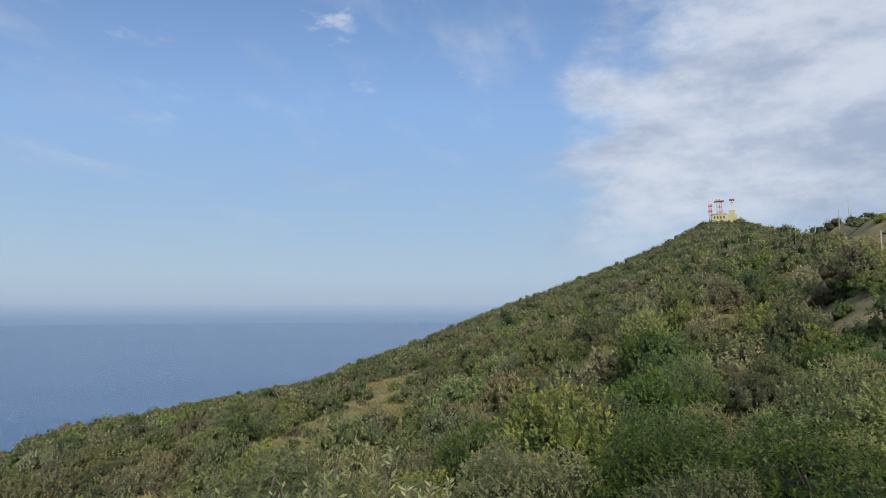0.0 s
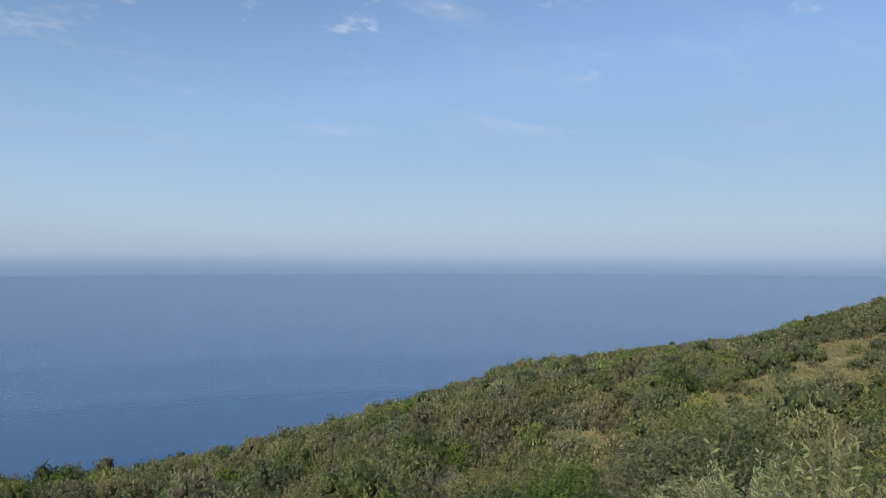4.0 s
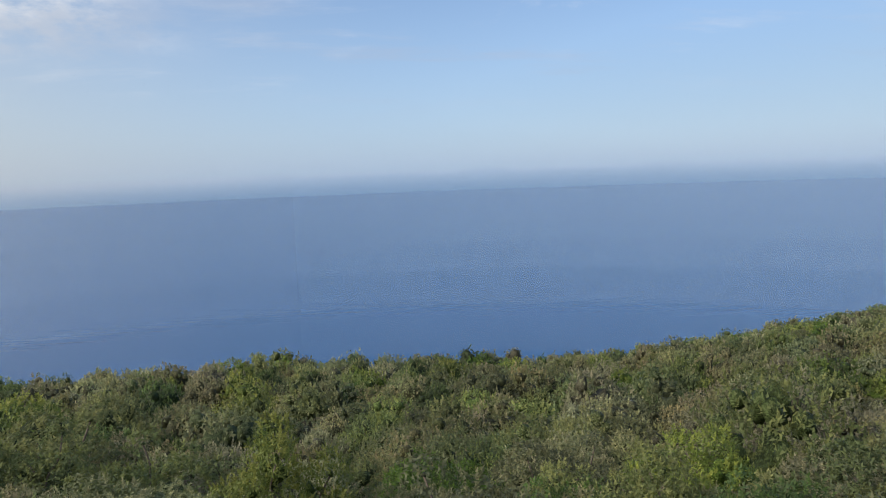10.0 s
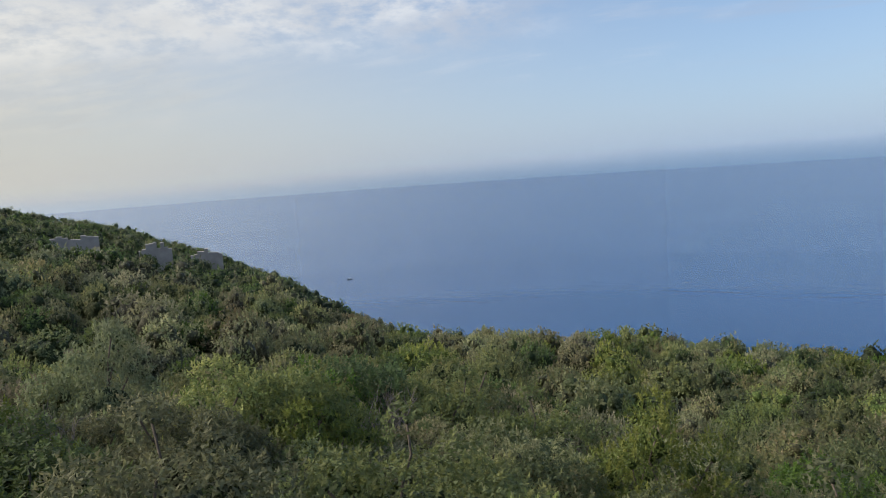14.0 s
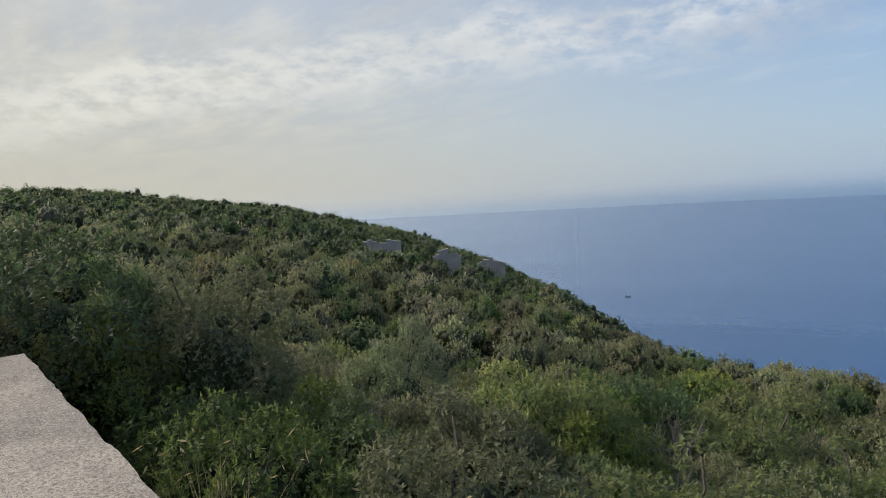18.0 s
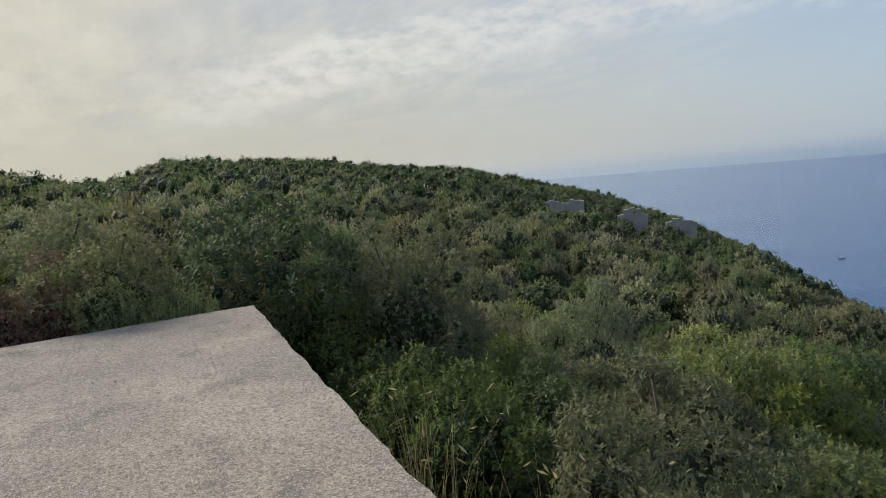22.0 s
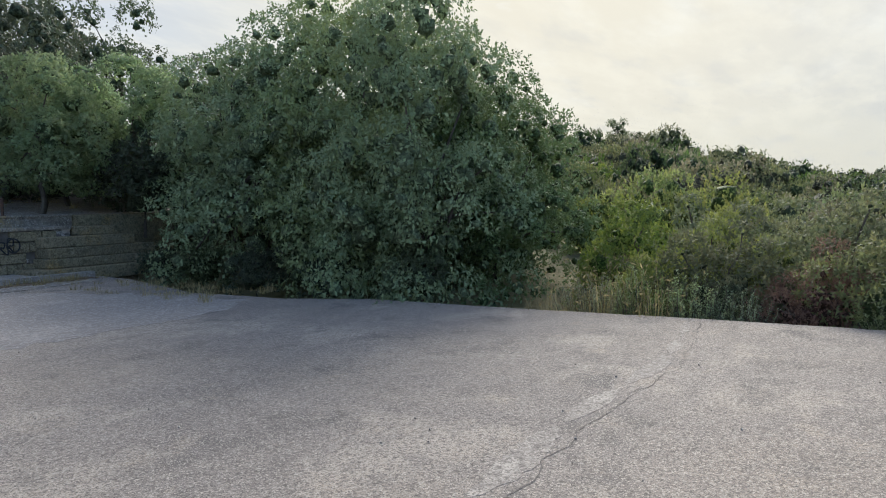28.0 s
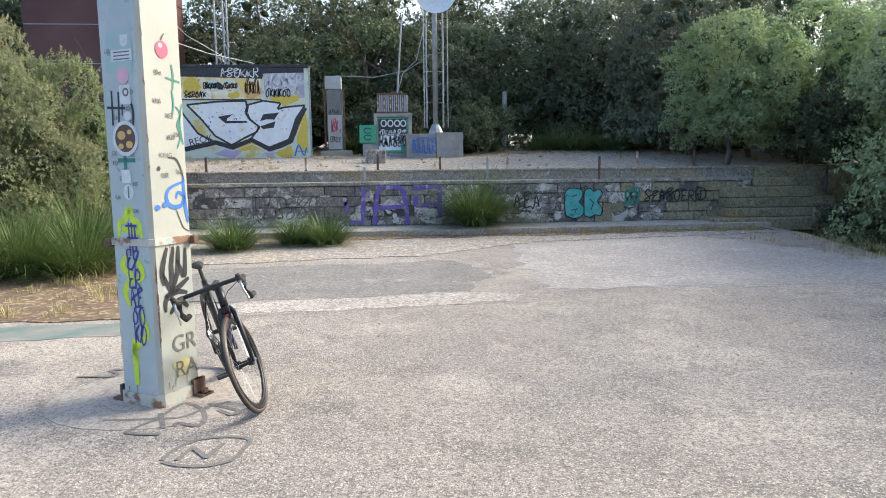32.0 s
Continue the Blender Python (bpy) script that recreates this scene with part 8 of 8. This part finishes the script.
def build_station():
    x, y = bearing_xy(85.7, 386)
    z = 1.6 + 386 * math.tan(radians(6.5))
    st = thing("radio_station", pose(x, y, z, 0, 0, 85.7) @ Matrix.Scale(0.78, 4), "yellow radio station with red and white antenna towers on the summit", "building")
    # local x runs to the viewer's right, y away
    part("lower_wall", box(-6.5, 2.5, -3, 5, -4, 1.2), SIGNAL_WHITE, st, "pale lower storey")
    part("main_block", box(-6, 3, -2, 6, 1.2, 5.6), YELLOW_WALL, st, "yellow flat-roofed block")
    part("roof", box(-6.3, 3.3, -2.3, 6.3, 5.6, 6.0), BLOCK, st)
    part("wing", box(3, 9.5, -1, 6, -1, 3.4), YELLOW_WALL, st)
    gable = bmesh.new()
    prism([(3.6, -1.2), (9.2, -1.2), (9.2, 5), (3.6, 5)], 3.4, 5.2, gable)
    prism([(4.8, -1.2), (8.4, -1.2), (8.4, 4), (4.8, 4)], 5.2, 8.2, gable)
    part("tower_block", gable, YELLOW_WALL, st, "stepped yellow tower block")
    for k in range(4):
        part("window", box(-5 + 2 * k, -4.2 + 2 * k, -2.06, -1.96, 2.6, 4.2), DARK_INSIDE, st)
    for cx, h, w in ((-7.2, 13.5, 1.6), (-2.0, 16.5, 1.8), (-0.4, 15.5, 1.2)):
        for k in range(8):
            z0, z1 = h * k / 8, h * (k + 1) / 8
            bm = bmesh.new()
            for sx, sy in ((1, 1), (1, -1), (-1, 1), (-1, -1)):
                rod((cx + sx * w / 2, 3 + sy * w / 2, z0), (cx + sx * w / 2, 3 + sy * w / 2, z1), 0.16, seg=5, bm=bm)
            rod((cx - w / 2, 3 - w / 2, z0), (cx + w / 2, 3 - w / 2, z1), 0.10, seg=4, bm=bm)
            rod((cx + w / 2, 3 - w / 2, z0), (cx - w / 2, 3 - w / 2, z1), 0.10, seg=4, bm=bm)
            part("tower_section", bm, SIGNAL_RED if k % 2 else SIGNAL_WHITE, st)
    part("platform", box(-4.6, 1.6, 1.4, 4.6, 14.6, 15.4), RUST_DARK, st)
    part("platform", box(-8.6, -5.8, 1.6, 4.4, 8.0, 8.6), SIGNAL_RED, st)
    part("platform", box(-8.6, -5.8, 1.6, 4.4, 11.6, 12.3), SIGNAL_RED, st)
    d = bmesh.new()
    bmesh.ops.create_uvsphere(d, u_segments=10, v_segments=6, radius=0.8)
    d.transform(Matrix.Translation((0.6, 1.6, 8.5)))
    part("dish", d, SIGNAL_WHITE, st)
    part("mast_pole", rod((6.6, 2, 8.2), (6.6, 2, 15.9), 0.3, seg=6), SIGNAL_WHITE, st)
    part("antenna_head", box(5.0, 8.2, 1.4, 2.6, 14.9, 16.0), RUST_DARK, st)
    part("antenna_head", box(5.3, 7.9, 1.4, 2.6, 13.4, 14.0), GALV, st)


def build_fence_poles():
    rng = np.random.default_rng(5)
    spots = [(75.4, 52, 2.6), (77.2, 92, 2.6), (77.9, 85, 2.8), (79.4, 118, 2.4), (80.7, 128, 3.0), (81.6, 142, 2.6), (82.4, 150, 2.6), (83.2, 170, 2.6), (83.9, 185, 2.4), (84.4, 200, 2.4), (84.7, 215, 2.4), (85.0, 205, 2.4), (85.4, 190, 2.6), (85.9, 260, 3), (86.2, 270, 3), (86.7, 285, 3), (86.9, 290, 3), (87.2, 300, 3)]
    for yaw, r, h in spots:
        x, y = bearing_xy(yaw, r)
        p = thing("fence_pole", pose(x, y, float(ground_z(x, y)), rng.uniform(-2, 2), rng.uniform(-2, 2), 0), "weathered wooden fence pole on the ridge", "pole", "fence poles along the ridge")
        part("shaft", rod((0, 0, -0.3), (0, 0, h + 0.5), 0.08 if r > 150 else 0.045, seg=6), GALV, p)
    x, y = bearing_xy(75.0, 62)
    p = thing("thin_mast", pose(x, y, float(ground_z(x, y))), "thin distant mast on the ridge", "mast")
    part("pole", rod((0, 0, -0.3), (0, 0, 3.2), 0.035, seg=5), GALV, p)


RUIN = material("pale_ruin_stone", (0.40, 0.38, 0.36), 0.95, second=(0.30, 0.285, 0.27), scale=0.6, bump=0)


def build_ruins():
    rng = np.random.default_rng(6)
    for yaw0, yaw1, up, h in ((224.3, 226.7, -6.7, 0.95), (228.0, 230.4, -5.7, 0.75), (233.0, 236.6, -4.5, 0.7)):
        yaw_mid = (yaw0 + yaw1) / 2
        # where the slope is seen at that angle
        r = next((q for q in range(60, 236, 2) if math.degrees(math.atan2(float(ground_z(*bearing_xy(yaw_mid, q))) + 1.4 - 1.6, q)) > up), 236)
        x0, y0 = bearing_xy(yaw0, r)
        x1, y1 = bearing_xy(yaw1, r)
        z, h = 2.3 + r * math.tan(radians(up)), r * math.tan(radians(h)) + 0.8
        ruin = thing("ruined_wall", Matrix.Translation((0, 0, z)), "grey ruined stone wall on the headland", "ruin", "ruins on the headland")
        n = 9
        for k in range(n):
            a, b = k / n, (k + 1) / n
            hh = h * rng.uniform(0.55, 1.0) * (1.0 if 0.1 < a < 0.8 else 0.75)
            p0, p1 = Vector((x0 + (x1 - x0) * a, y0 + (y1 - y0) * a, 0)), Vector((x0 + (x1 - x0) * b, y0 + (y1 - y0) * b, 0))
            side = Vector((p0.x, p0.y, 0)).normalized() * 1.2
            part("wall_piece", prism([(p0 + side).to_2d()[:], p0.to_2d()[:], p1.to_2d()[:], (p1 + side).to_2d()[:]], -3.5, hh), RUIN, ruin)
    for yaw, r, up, s in ((218.8, 222, -9.9, 2.2), (138.4, 186, -10.3, 1.9), (137.8, 185, -10.5, 1.5), (220.0, 226, -9.2, 1.6)):
        x, y = bearing_xy(yaw, r)
        bm = bmesh.new()
        bmesh.ops.create_icosphere(bm, subdivisions=3, radius=s)
        for v in bm.verts:
            v.co *= 1 + 0.35 * noise.noise(v.co * 0.7)
        ob = tagged(part("rock", bm, STONE), "pale rock outcrop in the scrub", "rock", "rock outcrops")
        ob.location = (x, y, 1.6 + r * math.tan(radians(up)))


def build_boat():
    x, y = bearing_xy(214.3, 121.6 / math.tan(radians(8.81)))
    b = thing("boat", pose(x, y, SEA_Z, 0, 0, 215), "small dark motor boat far out on the sea", "boat")
    hull = bmesh.new()
    prism([(-3.2, -0.9), (1.5, -1.0), (3.6, 0), (1.5, 1.0), (-3.2, 0.9)], -0.2, 0.8, hull)
    part("hull", hull, DARK_INSIDE, b)
    part("cabin", box(-1.2, 0.6, -0.6, 0.6, 0.8, 1.9, 0.1), SIGNAL_WHITE, b)


def build_far_trees():
    rng = np.random.default_rng(15)
    first = make_tree(51, 4.2, 1.6, 2600, 0.13, LEAF_OAK, "ridge_tree", "dark tree standing out on the near ridge", 0.3, 24, core=0.75, group="trees on the ridge")
    for i, (yaw, r, s, tall) in enumerate(((288.6, 78, 1.05, 1.1), (290.2, 80, 0.6, 1.5), (290.9, 80, 0.55, 1.5), (291.6, 79, 0.55, 1.4), (287.2, 80, 0.7, 0.9), (226.4, 208, 0.9, 0.9), (227.3, 210, 0.8, 0.8), (229.0, 212, 0.7, 0.8), (266.3, 192, 0.5, 1.2), (293.5, 70, 1.1, 1.0), (295.5, 66, 1.1, 1.0))):
        x, y = bearing_xy(yaw, r)
        put(first, x, y, float(ground_z(x, y)) + 0.3, s, 40 * i, tall, i == 0)


build_station()
build_fence_poles()
build_ruins()
build_boat()
build_far_trees()
